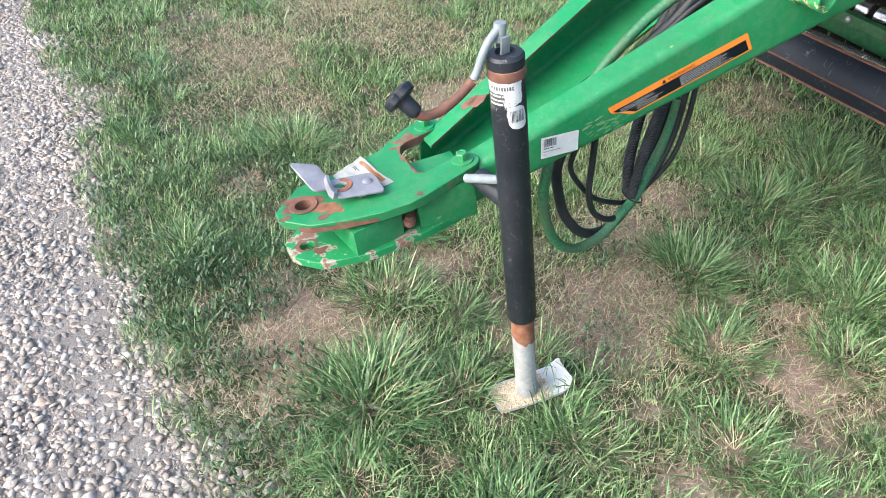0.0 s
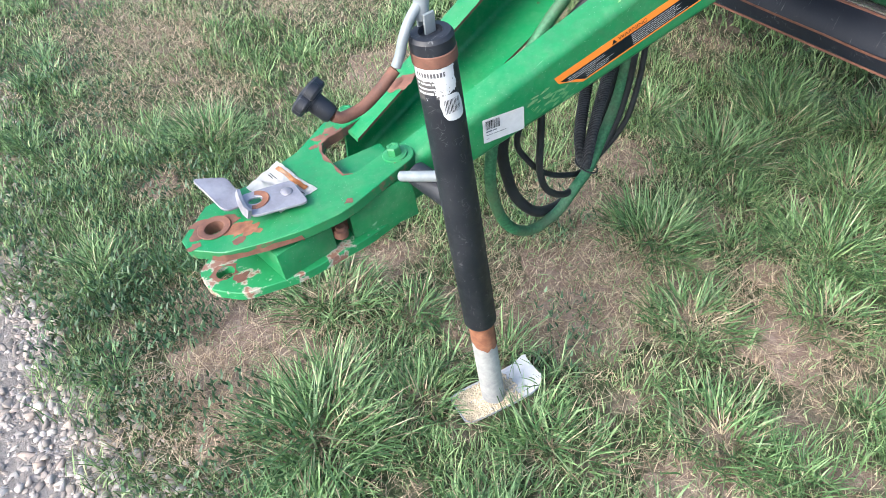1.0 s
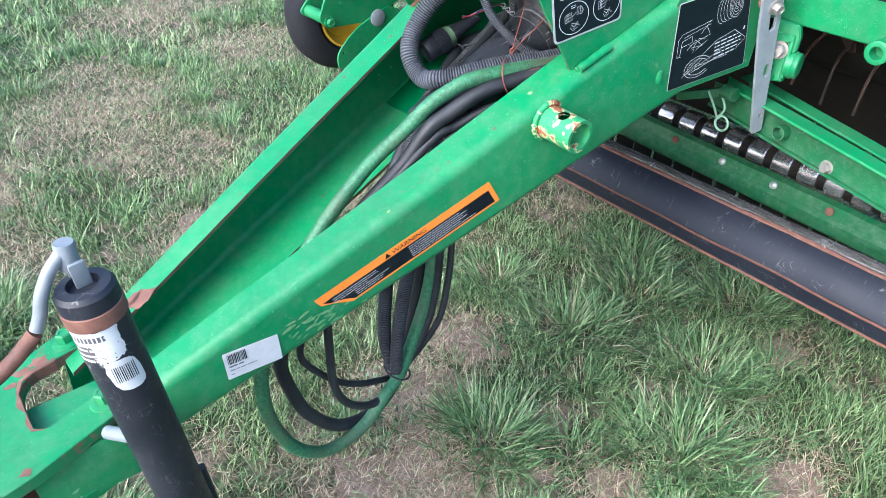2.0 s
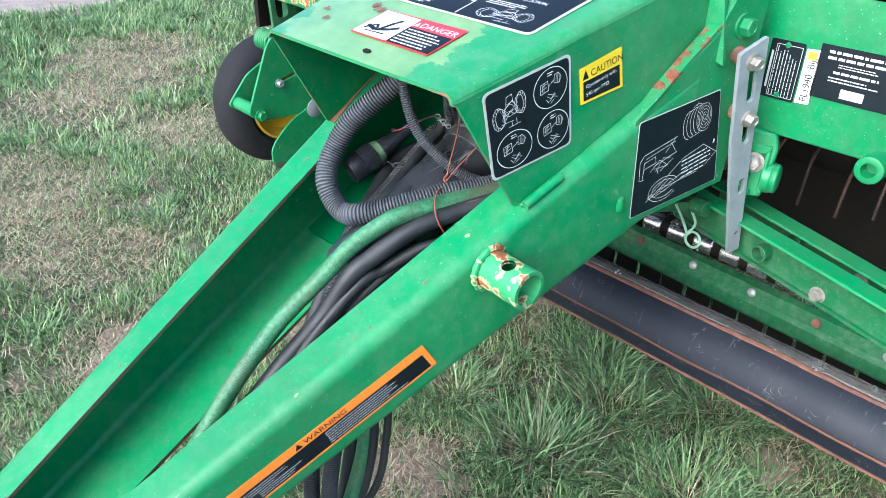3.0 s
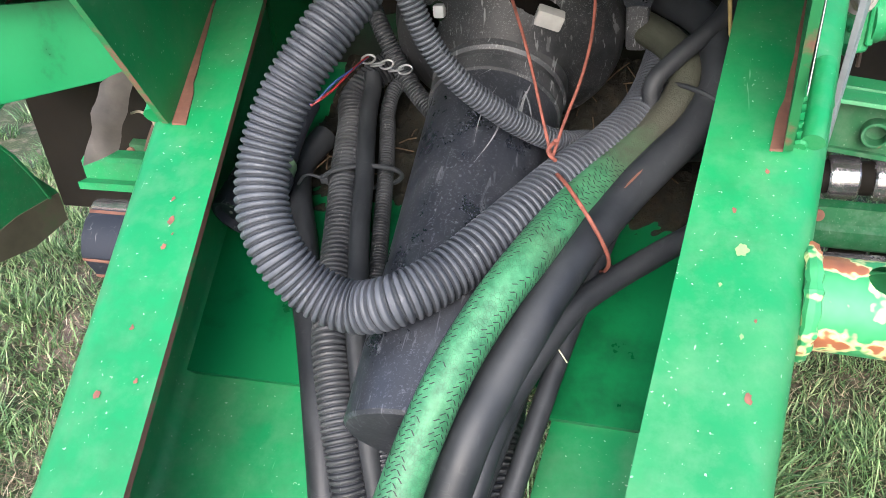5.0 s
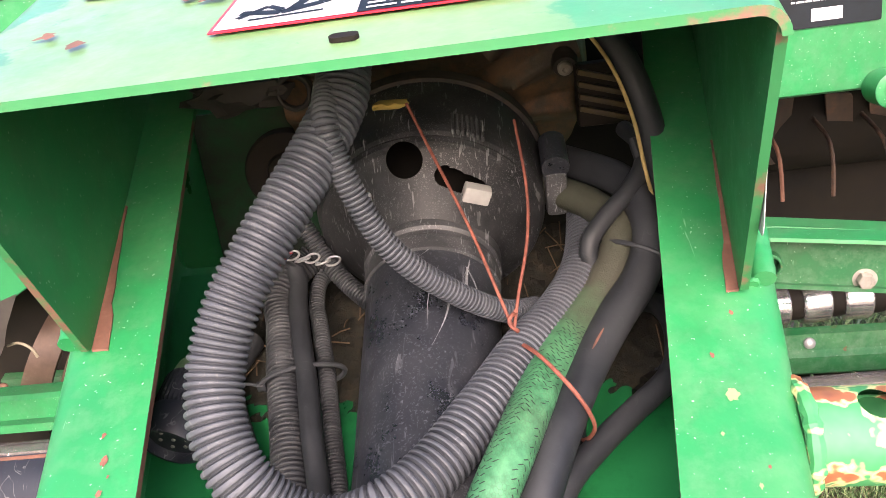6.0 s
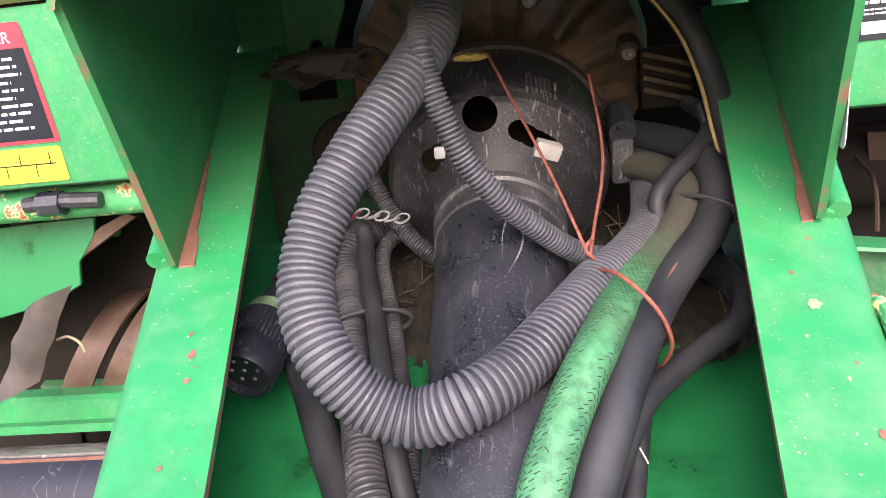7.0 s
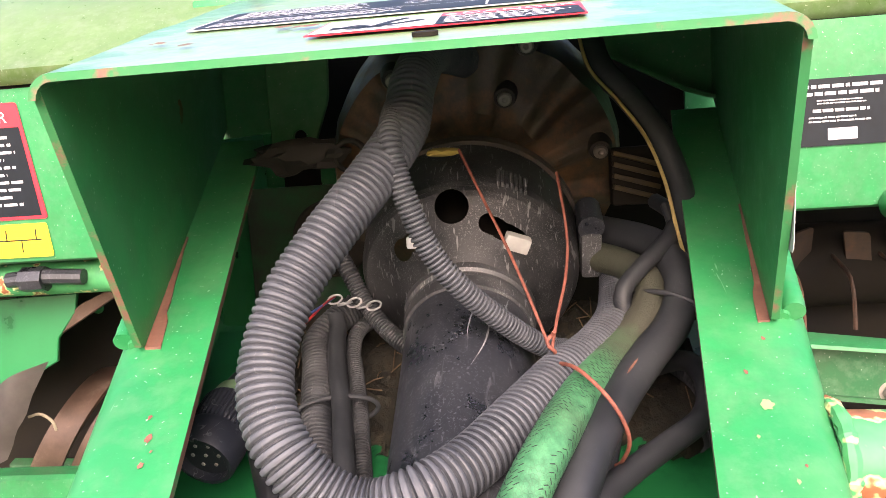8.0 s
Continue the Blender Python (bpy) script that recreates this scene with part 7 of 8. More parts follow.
def braid_mat():
    m, nt, b = nodes("green_braided_cover")
    co = coords(nt)
    mp = add(nt, "ShaderNodeMapping")
    mp.inputs["Scale"].default_value = (520, 260, 520)
    mp.inputs["Rotation"].default_value = (0.4, 0.0, 0.5)
    link(nt, co, mp.inputs["Vector"])
    vo = add(nt, "ShaderNodeTexVoronoi", Scale=1.0)
    vo.feature = "DISTANCE_TO_EDGE"
    link(nt, mp.outputs["Vector"], vo.inputs["Vector"])
    n1, n2 = noise_at(nt, co, 26.0, 4.0), noise_at(nt, co, 160.0, 4.0)
    g = ramp(nt, n2, [(0.3, (0.018, 0.115, 0.050)), (0.7, (0.058, 0.23, 0.105))])
    dark = ramp(nt, n2, [(0.3, (0.015, 0.03, 0.02)), (0.7, (0.07, 0.10, 0.06))])
    crack = ramp(nt, vo.outputs["Distance"], [(0.02, grey(1)), (0.16, grey(0))])
    where = ramp(nt, n1, [(0.40, grey(0)), (0.56, grey(1))])
    fac = mix(nt, 1.0, mix(nt, 1.0, crack, where, "MULTIPLY"), grey(0.3), "MULTIPLY")
    c = mix(nt, fac, g, dark)
    dn = noise_at(nt, co, 9.0, 3.0)
    c = mix(nt, ramp(nt, dn, [(0.48, grey(0)), (0.7, grey(0.6))]), c, (0.10, 0.12, 0.07))
    # the end near the coupling is brown with dirt
    xyz = add(nt, "ShaderNodeSeparateXYZ")
    link(nt, co, xyz.inputs["Vector"])
    c = mix(nt, ramp(nt, mix(nt, 0.12, xyz.outputs["Y"], n1), [(0.150, grey(0)), (0.200, grey(0.93))]), c, (0.050, 0.045, 0.035))
    link(nt, c, b.inputs["Base Color"])
    b.inputs["Roughness"].default_value = 0.55
    bump(nt, b, mix(nt, fac, n2, grey(0)), 0.5, 0.0012)
    return m


BRAID = braid_mat()
LOW = [(.025, -.36, .427), (.026, -.357, .332), (.026, -.317, .232), (.025, -.252, .178), (.022, -.172, .185), (.02, -.121, .230), (.015, -.080, .262), (.012, -.043, .341), (.012, -.017, .42), (.012, -.005, .508)]
green = conduit("green_hose", "green braided hydraulic hose worn to black in patches", [(.09, .27, .888), (.118, .235, .882), (.131, .205, .873), (.127, .185, .859), (.112, .163, .845), (.099, .142, .840), (.072, .08, .834), (.051, .022, .826), (.036, -.006, .810), (.022, -.035, .788), (.008, -.07, .752), (-.004, -.13, .705), (-.008, -.19, .650), (-.004, -.26, .580), (.012, -.33, .50)] + LOW, 0.0116, BRAID, "hose", 0, 18)
THICK = [(.10, .29, .905), (.137, .24, .898), (.148, .21, .888), (.151, .187, .872), (.140, .165, .852), (.119, .138, .838), (.098, .10, .829), (.080, .061, .820), (.067, .031, .809), (.055, .005, .793), (.045, -.015, .778), (.034, -.042, .757), (.018, -.08, .700), (.008, -.15, .640), (.0, -.22, .570), (-.002, -.28, .49), (0, -.313, .412), (0, -.299, .332), (0, -.268, .258), (0, -.208, .192), (0, -.133, .182), (0, -.075, .240), (-.012, -.040, .32), (-.012, -.02, .42), (-.010, -.01, .52)]
thick = conduit("black_hose", "thick black hydraulic hose with rust smears", THICK, 0.0118, RUBBER, "hose", 0, 18)
conduit("black_hose", "slim black hydraulic hose in the tongue", [(.130, .235, .800), (.152, .205, .815), (.160, .180, .813), (.1585, .155, .805), (.148, .130, .798), (.122, .104, .792), (.098, .078, .788), (.077, .050, .784), (.061, .022, .770), (.049, -.002, .755), (.042, -.035, .745), (.024, -.11, .672), (.016, -.17, .60), (.012, -.20, .555), (.010, -.225, .49), (.018, -.232, .40), (.02, -.227, .315), (.02, -.197, .255), (.02, -.14, .225), (.016, -.085, .255), (.02, -.03, .34), (.024, -.008, .43), (.024, 0, .53)], 0.0075, RUBBER, "hose", 0, 14)
conduit("black_hose", "slim black hydraulic hose in the tongue", [(.150, .275, .925), (.157, .250, .918), (.154, .224, .909), (.142, .207, .898), (.123, .193, .884), (.110, .182, .87), (.110, .175, .845), (.098, .13, .815), (.074, .05, .765), (.054, -.03, .712), (.032, -.11, .645), (.012, -.19, .56), (.002, -.25, .48), (0, -.277, .404), (0, -.244, .343), (0, -.194, .290), (0, -.135, .258), (-.004, -.07, .245), (.03, -.01, .35), (.036, .01, .45), (.03, .02, .55)], 0.0062, RUBBER, "hose", 0, 12)
conduit("black_hose", "slim black cable hose along the tongue", [(.074, .080, .768), (.058, .035, .762), (.044, -.015, .735), (.024, -.07, .676), (.012, -.13, .622), (.006, -.19, .55), (.012, -.24, .47)], 0.0066, RUBBER, "hose", 0, 12)


def build_dashes(pts, r):
    """Dark worn threads in slanting rows on the hose, missing in patches."""
    bm = bmesh.new()
    path = spline([Vector(p) for p in pts], 0.0034)
    for k in range(1, len(path) - 1):
        d = (path[k + 1] - path[k - 1]).normalized()
        u = d.cross(Vector((0, 0, 1))).normalized()
        v = u.cross(d)
        for j in range(22):
            a = 2 * math.pi * (j + 0.5 * (k % 2)) / 22
            if noise.noise((k * 0.035, math.cos(a) * 0.9 + 3, math.sin(a) * 0.9)) + 0.35 * noise.noise((k * 0.7, j * 0.9, 5)) < -0.06:
                continue
            w = 0.075 + 0.03 * noise.noise((k, j, 2.2))
            sl = 0.10 if (j // 2) % 2 else -0.10
            q = []
            for s, e in ((-1, -1), (-1, 1), (1, 1), (1, -1)):
                b = a + e * w * 0.5 + s * sl
                q.append(bm.verts.new(path[k] + d * (s * 0.0010) + (u * math.cos(b) + v * math.sin(b)) * (r + 0.0003)))
            bm.faces.new(q)
    return bm


def hose_patch(pts, r, k0, k1, a0, a1, seed):
    """A stain that lies on a hose, from one step of its course to another, with uneven sides."""
    bm, rows = bmesh.new(), []
    path = spline([Vector(p) for p in pts], 0.004)
    for k in range(k0, k1):
        d = (path[k + 1] - path[k - 1]).normalized()
        u = d.cross(Vector((0, 0, 1))).normalized()
        v = u.cross(d)
        f = math.sin(math.pi * (k - k0 + 0.5) / (k1 - k0)) * (0.7 + 0.6 * noise.noise((k * 0.7, seed, 0)))
        m = (a0 + a1) / 2
        rows.append([bm.verts.new(path[k] + (u * math.cos(b) + v * math.sin(b)) * (r + 0.0003)) for b in [m + (a1 - a0) / 2 * f * t / 4 for t in range(-4, 5)]])
    for p, q in zip(rows, rows[1:]):
        for j in range(8):
            bm.faces.new((p[j], p[j + 1], q[j + 1], q[j]))
    return bm


for k0, k1, a0, a1, sd in ((55, 61, 1.80, 1.98, 1.0), (60, 64, 1.0, 1.15, 2.0)):
    part("rust_smear", hose_patch(THICK, 0.0118, k0, k1, a0, a1, sd), RUST, thick, "brown rust smear")
GREEN_PTS = [(.090, .120, .838), (.072, .08, .834), (.051, .022, .826), (.036, -.006, .810), (.022, -.035, .788), (.008, -.07, .752), (-.004, -.13, .705), (-.008, -.19, .650), (-.004, -.26, .580), (.012, -.33, .50)]
tagged(part("worn_threads", build_dashes(GREEN_PTS, 0.0116), plain("black_thread", (0.012, 0.022, 0.018), 0.6), green, "dark worn threads of the braid"), kind="stuff")
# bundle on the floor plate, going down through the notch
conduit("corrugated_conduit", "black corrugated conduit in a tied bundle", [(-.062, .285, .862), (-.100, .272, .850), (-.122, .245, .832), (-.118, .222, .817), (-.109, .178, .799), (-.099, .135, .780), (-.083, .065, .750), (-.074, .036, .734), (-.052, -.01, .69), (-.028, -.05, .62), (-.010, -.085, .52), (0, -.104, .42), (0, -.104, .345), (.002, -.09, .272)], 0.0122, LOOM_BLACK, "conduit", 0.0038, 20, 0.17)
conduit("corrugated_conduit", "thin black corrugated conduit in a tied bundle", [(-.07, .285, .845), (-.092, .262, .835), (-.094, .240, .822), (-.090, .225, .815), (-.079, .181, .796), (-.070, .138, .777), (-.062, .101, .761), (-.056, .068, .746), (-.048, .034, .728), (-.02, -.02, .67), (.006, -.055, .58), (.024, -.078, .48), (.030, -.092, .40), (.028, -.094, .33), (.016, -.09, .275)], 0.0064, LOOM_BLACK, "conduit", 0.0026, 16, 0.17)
def flat_strap(pts, w, t):
    """A flattened hose: wide across, thin in height."""
    path = spline(pts, 0.006)
    return sweep(path, lambda k, a: 1.0 / math.sqrt((math.cos(a) / w) ** 2 + (math.sin(a) / t) ** 2), 16)


flat_t = thing("flat_hose", (-.09, .17, .80), "dusty flattened black hose strapped into the bundle", "hose")
part("hose", flat_strap([(-.108, .250, .850), (-.105, .242, .841), (-.103, .226, .834), (-.096, .194, .821), (-.085, .153, .804), (-.077, .117, .789), (-.070, .090, .774), (-.058, .045, .748), (-.034, -.01, .69), (-.006, -.06, .60)], 0.0072, 0.0062), RUBBER, flat_t)
conduit("black_hose", "smooth black hose along the floor plate", [(-.150, .235, .80), (-.158, .200, .790), (-.152, .175, .779), (-.133, .135, .762), (-.122, .111, .752), (-.110, .085, .741), (-.095, .054, .727), (-.072, .0, .690), (-.050, -.06, .62), (-.03, -.10, .54)], 0.0112, RUBBER, "hose", 0, 18)
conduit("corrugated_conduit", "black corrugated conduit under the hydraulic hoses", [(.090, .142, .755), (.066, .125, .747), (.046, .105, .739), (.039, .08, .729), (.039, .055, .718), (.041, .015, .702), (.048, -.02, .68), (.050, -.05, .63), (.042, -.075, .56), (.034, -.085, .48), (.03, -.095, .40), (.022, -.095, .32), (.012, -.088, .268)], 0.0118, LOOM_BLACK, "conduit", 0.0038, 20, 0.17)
# the whole piece takes the shade colour, as it lies darkened beside the beam
short = conduit("corrugated_conduit", "short dirty black conduit, coloured darker as in shade, with an end fitting beside the beam", [(.150, .262, .806), (.170, .232, .794), (.174, .205, .783), (.168, .184, .775), (.152, .172, .769)], 0.0108, LOOM_SHADE, "conduit", 0.0036, 18, 0.2)
part("end_fitting", lathe((.153, .1725, .770), (.128, .160, .763), [(0, 0), (0, 0.009), (0.004, 0.0105), (0.012, 0.0105), (0.013, 0.0075), (0.022, 0.007), (0.022, 0)], 20), DARK, short)
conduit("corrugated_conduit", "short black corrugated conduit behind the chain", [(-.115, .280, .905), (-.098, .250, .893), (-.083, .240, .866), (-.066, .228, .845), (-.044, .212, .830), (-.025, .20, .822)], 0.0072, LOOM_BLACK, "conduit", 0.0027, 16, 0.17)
conduit("side_cable", "black cable sleeve with a yellow stripe", [(.106, .295, 1.062), (.112, .275, 1.032), (.131, .265, 1.007), (.149, .252, .978), (.160, .240, .944), (.164, .220, .908), (.168, .195, .875), (.172, .17, .850)], 0.010, RUBBER, "cable", 0, 14)
conduit("striped_wire", "thin dull yellow wire along the black cable", [(.097, .287, 1.060), (.103, .267, 1.030), (.122, .256, 1.004), (.139, .243, .976), (.150, .231, .942), (.154, .211, .906), (.158, .187, .874)], 0.0014, plain("yellow_wire", (0.36, 0.27, 0.10), 0.6, 0, 0.35), "wire", 0, 8)
conduit("earth_cable", "thin black cable beside the beam", [(.150, .235, .925), (.156, .215, .895), (.162, .195, .868), (.170, .17, .845)], 0.0035, RUBBER, "cable", 0, 10)

# cable ties
def tie(c, d, r, label, mat):
    c, d = Vector(c), Vector(d).normalized()
    f = axes(d)
    t = thing("cable_tie", c, label, "cable tie", "cable ties")
    ring = [c + f.col[0] * (r[0] * math.cos(a)) + f.col[1] * (r[1] * math.sin(a)) for a in np.linspace(0, 2 * math.pi, 33)]
    part("band", sweep(ring, 0.0018, 8), mat, t)
    part("tail", hose([ring[0], ring[0] + f.col[0] * 0.012 + f.col[1] * 0.006, ring[0] + f.col[0] * 0.022 + f.col[1] * -0.006], 0.0012, 6, 0.004), mat, t)
    part("head", box(ring[0], (0.006, 0.006, 0.005), f, 0.001), mat, t)


tie((0.138, 0.184, 0.860), (-0.5, -0.55, -0.6), (0.027, 0.014), "black cable tie round two hoses", RUBBER)
tie((-0.092, 0.168, 0.799), (-0.2, 0.85, 0.42), (0.029, 0.013), "black cable tie round the bundle", RUBBER)
tie((0.012, -0.086, 0.270), (0.1, 0.3, 1), (0.030, 0.024), "black cable tie round the hanging hoses", RUBBER)

# rusty wire that holds the hoses
wire = thing("tie_wire", (0.06, 0.09, 0.80), "twisted rust-orange wire tied round the hoses", "wire")
KN = Vector((0.057, 0.100, 0.853))
part("strand", hose([(0.004, .185, .975), (0.018, .165, .945), (0.036, .140, .906), (0.049, .115, .874), KN], 0.0010, 8, 0.004), WIRE, wire)
part("strand", hose([(0.070, .195, .955), (0.073, .165, .918), (0.070, .140, .893), (0.062, .115, .870), KN], 0.0010, 8, 0.004), WIRE, wire)
part("twist", hose([KN + Vector((0.0022 * math.cos(a * 2), 0.0022 * math.sin(a * 2), 0.012 - a * 0.004)) for a in np.linspace(0, 6, 24)], 0.0012, 8, 0.002), WIRE, wire)
part("loop", hose([KN + Vector((0, 0, -0.006)), (0.070, .072, .850), (0.086, .055, .836), (0.0945, .058, .815), (0.092, .075, .795), (0.086, .09, .785)], 0.0012, 8, 0.004), WIRE, wire)
part("loop", hose([KN + Vector((0, 0, -0.008)), (0.048, .096, .842), (0.040, .105, .832), (0.034, .12, .82)], 0.0012, 8, 0.004), WIRE, wire)
tag = thing("yellow_tag", (-0.005, 0.19, 0.972), "small frayed yellow tag under the wire", "tag")
part("scrap", clod((-0.008, 0.195, 0.974), (0.013, 0.006, 0.003), 2.0, 2), plain("faded_yellow", (0.35, 0.25, 0.06), 0.8), tag)

stalk = whole("dry_stalk", hose([(0.060, 0.030, 0.774), (0.066, 0.029, 0.778), (0.072, 0.030, 0.768), (0.077, 0.033, 0.756)], 0.00045, 6, 0.003), plain("straw_stalk", (0.62, 0.58, 0.42), 0.7), "thin pale dry grass stalk caught on the hose", "stalk")

# chain
ch = thing("safety_chain", (-0.075, 0.195, 0.86), "short bright steel chain behind the conduit", "chain")
for k in range(5):
    c = Vector((-0.104 + 0.0080 * k, 0.236 - 0.002 * k, 0.866 - 0.0012 * k - 0.002 * (k % 2)))
    flip = k % 2
    ring = [c + Vector((0.0056 * math.cos(a), 0.0033 * math.sin(a) * flip, 0.0033 * math.sin(a) * (1 - flip) + 0.001 * math.cos(a))) for a in np.linspace(0, 2 * math.pi, 25)]
    part("link", sweep(ring, 0.0009, 8), STEEL, ch)

# electrical plug hanging beside the beam
plug = thing("electric_plug", (-0.178, 0.13, 0.76), "black seven-pin plug with a ribbed collar and grey cap", "plug")
Q0, Q1 = Vector((-0.170, 0.114, 0.786)), Vector((-0.158, 0.182, 0.818))
qd = (Q1 - Q0).normalized()
part("shell", lathe(Q0, Q1, [(0.006, 0.0), (0.006, 0.0170), (0, 0.0180), (0, 0.0204), (0.002, 0.0215), (0.020, 0.0220), (0.023, 0.0210)], 44), BLACKTUBE, plug)


def build_knurl():
    bm, N = bmesh.new(), 120
    f = axes(qd)
    rows = []
    for s, on in ((0.023, 0), (0.026, 1), (0.045, 1), (0.048, 0)):
        rows.append([bm.verts.new(Q0 + qd * s + (f.col[0] * math.cos(2 * math.pi * k / N) + f.col[1] * math.sin(2 * math.pi * k / N)) * (0.0208 + 0.0010 * on * (1 if k % 3 else -1))) for k in range(N)])
    for p, q in zip(rows, rows[1:]):
        for k in range(N):
            bm.faces.new((p[k], p[(k + 1) % N], q[(k + 1) % N], q[k]))
    return bm


part("knurled_collar", build_knurl(), BLACKTUBE, plug)
part("green_band", lathe(Q0 + qd * 0.048, Q1 + qd, [(0, 0.0205), (0.001, 0.0197), (0.011, 0.0180), (0.012, 0.016)], 36), plain("pale_green_band", (0.16, 0.27, 0.15), 0.6, 0, 0.3), plug)
part("boot", lathe(Q0 + qd * 0.058, Q1 + qd, [(0, 0.0155), (0.010, 0.0150), (0.022, 0.0125), (0.040, 0.010), (0.060, 0.009)], 28), BLACKTUBE, plug)
f = axes(qd)
for k in range(7):
    a = 2 * math.pi * k / 6
    o = Q0 + qd * 0.0055 + (f.col[0] * math.cos(a) + f.col[1] * math.sin(a)) * (0.0095 if k < 6 else 0.0)
    part("pin", lathe(o + qd * 0.001, o - qd, [(0, 0.0013), (0.0012, 0.0013), (0.0016, 0.0009), (0.0016, 0)], 10), ZINC, plug)
for k, (colr, d) in enumerate((((0.28, 0.02, 0.022), 0.0), ((0.03, 0.06, 0.18), 0.004))):
    part("wire", hose([(-0.172, 0.205, 0.826), (-0.156, 0.188, 0.838 + d), (-0.130, 0.176 + d, 0.850), (-0.116, 0.190 + d, 0.858 + d), (-0.108, 0.212, 0.866), (-0.104, 0.24, 0.868)], 0.0010, 8, 0.005), plain("wire_insulation", colr, 0.45, 0, 0.2), plug)

# ---- stickers ----
def frame_of(o, ux, uy):
    ux = Vector(ux).normalized()
    uz = ux.cross(Vector(uy)).normalized()
    m = Matrix((ux, uz.cross(ux), uz)).transposed().to_4x4()
    m.translation = Vector(o) + uz * 0.0006
    return m


def sheet(m, polys, lift, thick=0.0):
    """Flat shapes in the sticker's frame, a little proud of what lies under them."""
    bm = bmesh.new()
    for p in polys:
        vs = [bm.verts.new(m @ Vector((x, y, lift))) for x, y in p]
        if len(vs) > 2:
            bm.faces.new(vs)
    return bm


def rect(x0, y0, x1, y1):
    return [(x0, y0), (x1, y0), (x1, y1), (x0, y1)]


def stroke(pts, w=0.0006, closed=False):
    out = []
    pts = list(pts) + ([pts[0]] if closed else [])
    for a, b in zip(pts, pts[1:]):
        a, b = Vector(a), Vector(b)
        d = (b - a)
        if d.length < 1e-6:
            continue
        n = Vector((-d.y, d.x)).normalized() * w / 2
        out.append([tuple(a + n), tuple(a - n), tuple(b - n), tuple(b + n)])
    return out


def shaped(polys, f):
    return [[f(x, y) for x, y in p] for p in polys]


def bars(x0, y0, x1, y1, n, rng, fill=0.55, ragged=0.3, words=True):
    """Lines of print that cannot be read, as broken bars."""
    out = []
    dy = (y1 - y0) / n
    for k in range(n):
        y = y1 - dy * (k + 1) + dy * 0.2
        x = x0
        end = x1 - rng.random() * ragged * (x1 - x0)
        while x < end:
            w = rng.uniform(0.5, 2.6) * dy if words else end - x
            w = min(w, end - x)
            out.append(rect(x, y, x + w, y + dy * fill * 0.72))
            x += w + dy * 0.35
    return out


def letters(txt, size, x, y, m, mat, parent, lift=0.0007, squeeze=1.0, turn=0.0):
    cu = bpy.data.curves.new("lettering", "FONT")
    cu.body, cu.size, cu.align_x = txt, size, "LEFT"
    ob = bpy.data.objects.new("lettering", cu)
    me = bpy.data.meshes.new_from_object(ob)
    bpy.data.objects.remove(ob)
    bpy.data.curves.remove(cu)
    me.transform(m @ Matrix.Translation((x, y, lift)) @ Matrix.Rotation(turn, 4, "Z") @ Matrix.Diagonal((squeeze, 1, 1, 1)))
    me.materials.clear()
    me.materials.append(mat)
    o = new("lettering", me)
    o.parent = parent
    o.matrix_parent_inverse = chain(parent).inverted()
    return o


INKW = plain("white_print", (0.66, 0.67, 0.68), 0.5, 0, 0.1)
INKG = plain("grey_border_print", (0.42, 0.45, 0.44), 0.5, 0, 0.1)
srng = random.Random(21)


def sticker(name, label, m, rim, mat, soft=0.004):
    o = m.translation
    t = thing(name, o, label, "sticker")
    bm = sheet(m, [soft2d(rim, soft, 3) if soft else rim], 0.0)
    ext = bmesh.ops.extrude_face_region(bm, geom=bm.faces[:])
    vs = [g for g in ext["geom"] if isinstance(g, bmesh.types.BMVert)]
    bmesh.ops.translate(bm, vec=m.to_3x3().col[2] * -0.0005, verts=vs)
    part("backing", bm, mat, t)
    return t


# warning strip on the beam
web_n = Vector((1, -0.172, 0)).normalized()
wu = Vector((0.172, 1, 0.43)).normalized()
wv = web_n.cross(wu).normalized()
mw = frame_of(Vector((0.1295, -0.318, 0.6135)) - wv * 0.040 + web_n * 0.0016, wu, wv)
W, H = 0.298, 0.041
t = sticker("warning_sticker", "orange and black warning strip, peeled at one end", mw, [(0.045, 0), (W + 0.006, 0), (W, H), (0.0, H), (0.004, 0.026), (0.02, 0.018)], ORANGE, 0.002)
part("black_field", sheet(mw, [[(0.05, 0.0035), (W - 0.002, 0.0035), (W - 0.006, H - 0.0125), (0.008, H - 0.0125), (0.016, 0.022), (0.035, 0.014)]], 0.0004), BLACKINK, t)
for q, n in (((0.022, 0.0165, 0.098, 0.027), 3), ((0.055, 0.006, 0.115, 0.0165), 3), ((0.150, 0.0055, 0.262, 0.0275), 6)):
    part("print", sheet(mw, bars(*q, n, srng, 0.36), 0.0008), INKW, t)
letters("WARNING", 0.0105, 0.126, H - 0.0102, mw, BLACKINK, t, 0.0005, 1.15)
part("alert_sign", sheet(mw, [[(0.113, H - 0.0104), (0.123, H - 0.0104), (0.118, H - 0.002)]], 0.0005), BLACKINK, t)
# scraped paint beside it
scr = thing("paint_scrape", (0.12, -0.36, 0.57), "yellowed scraped paint where a sticker was torn off", "paint damage")
sb = bmesh.new()
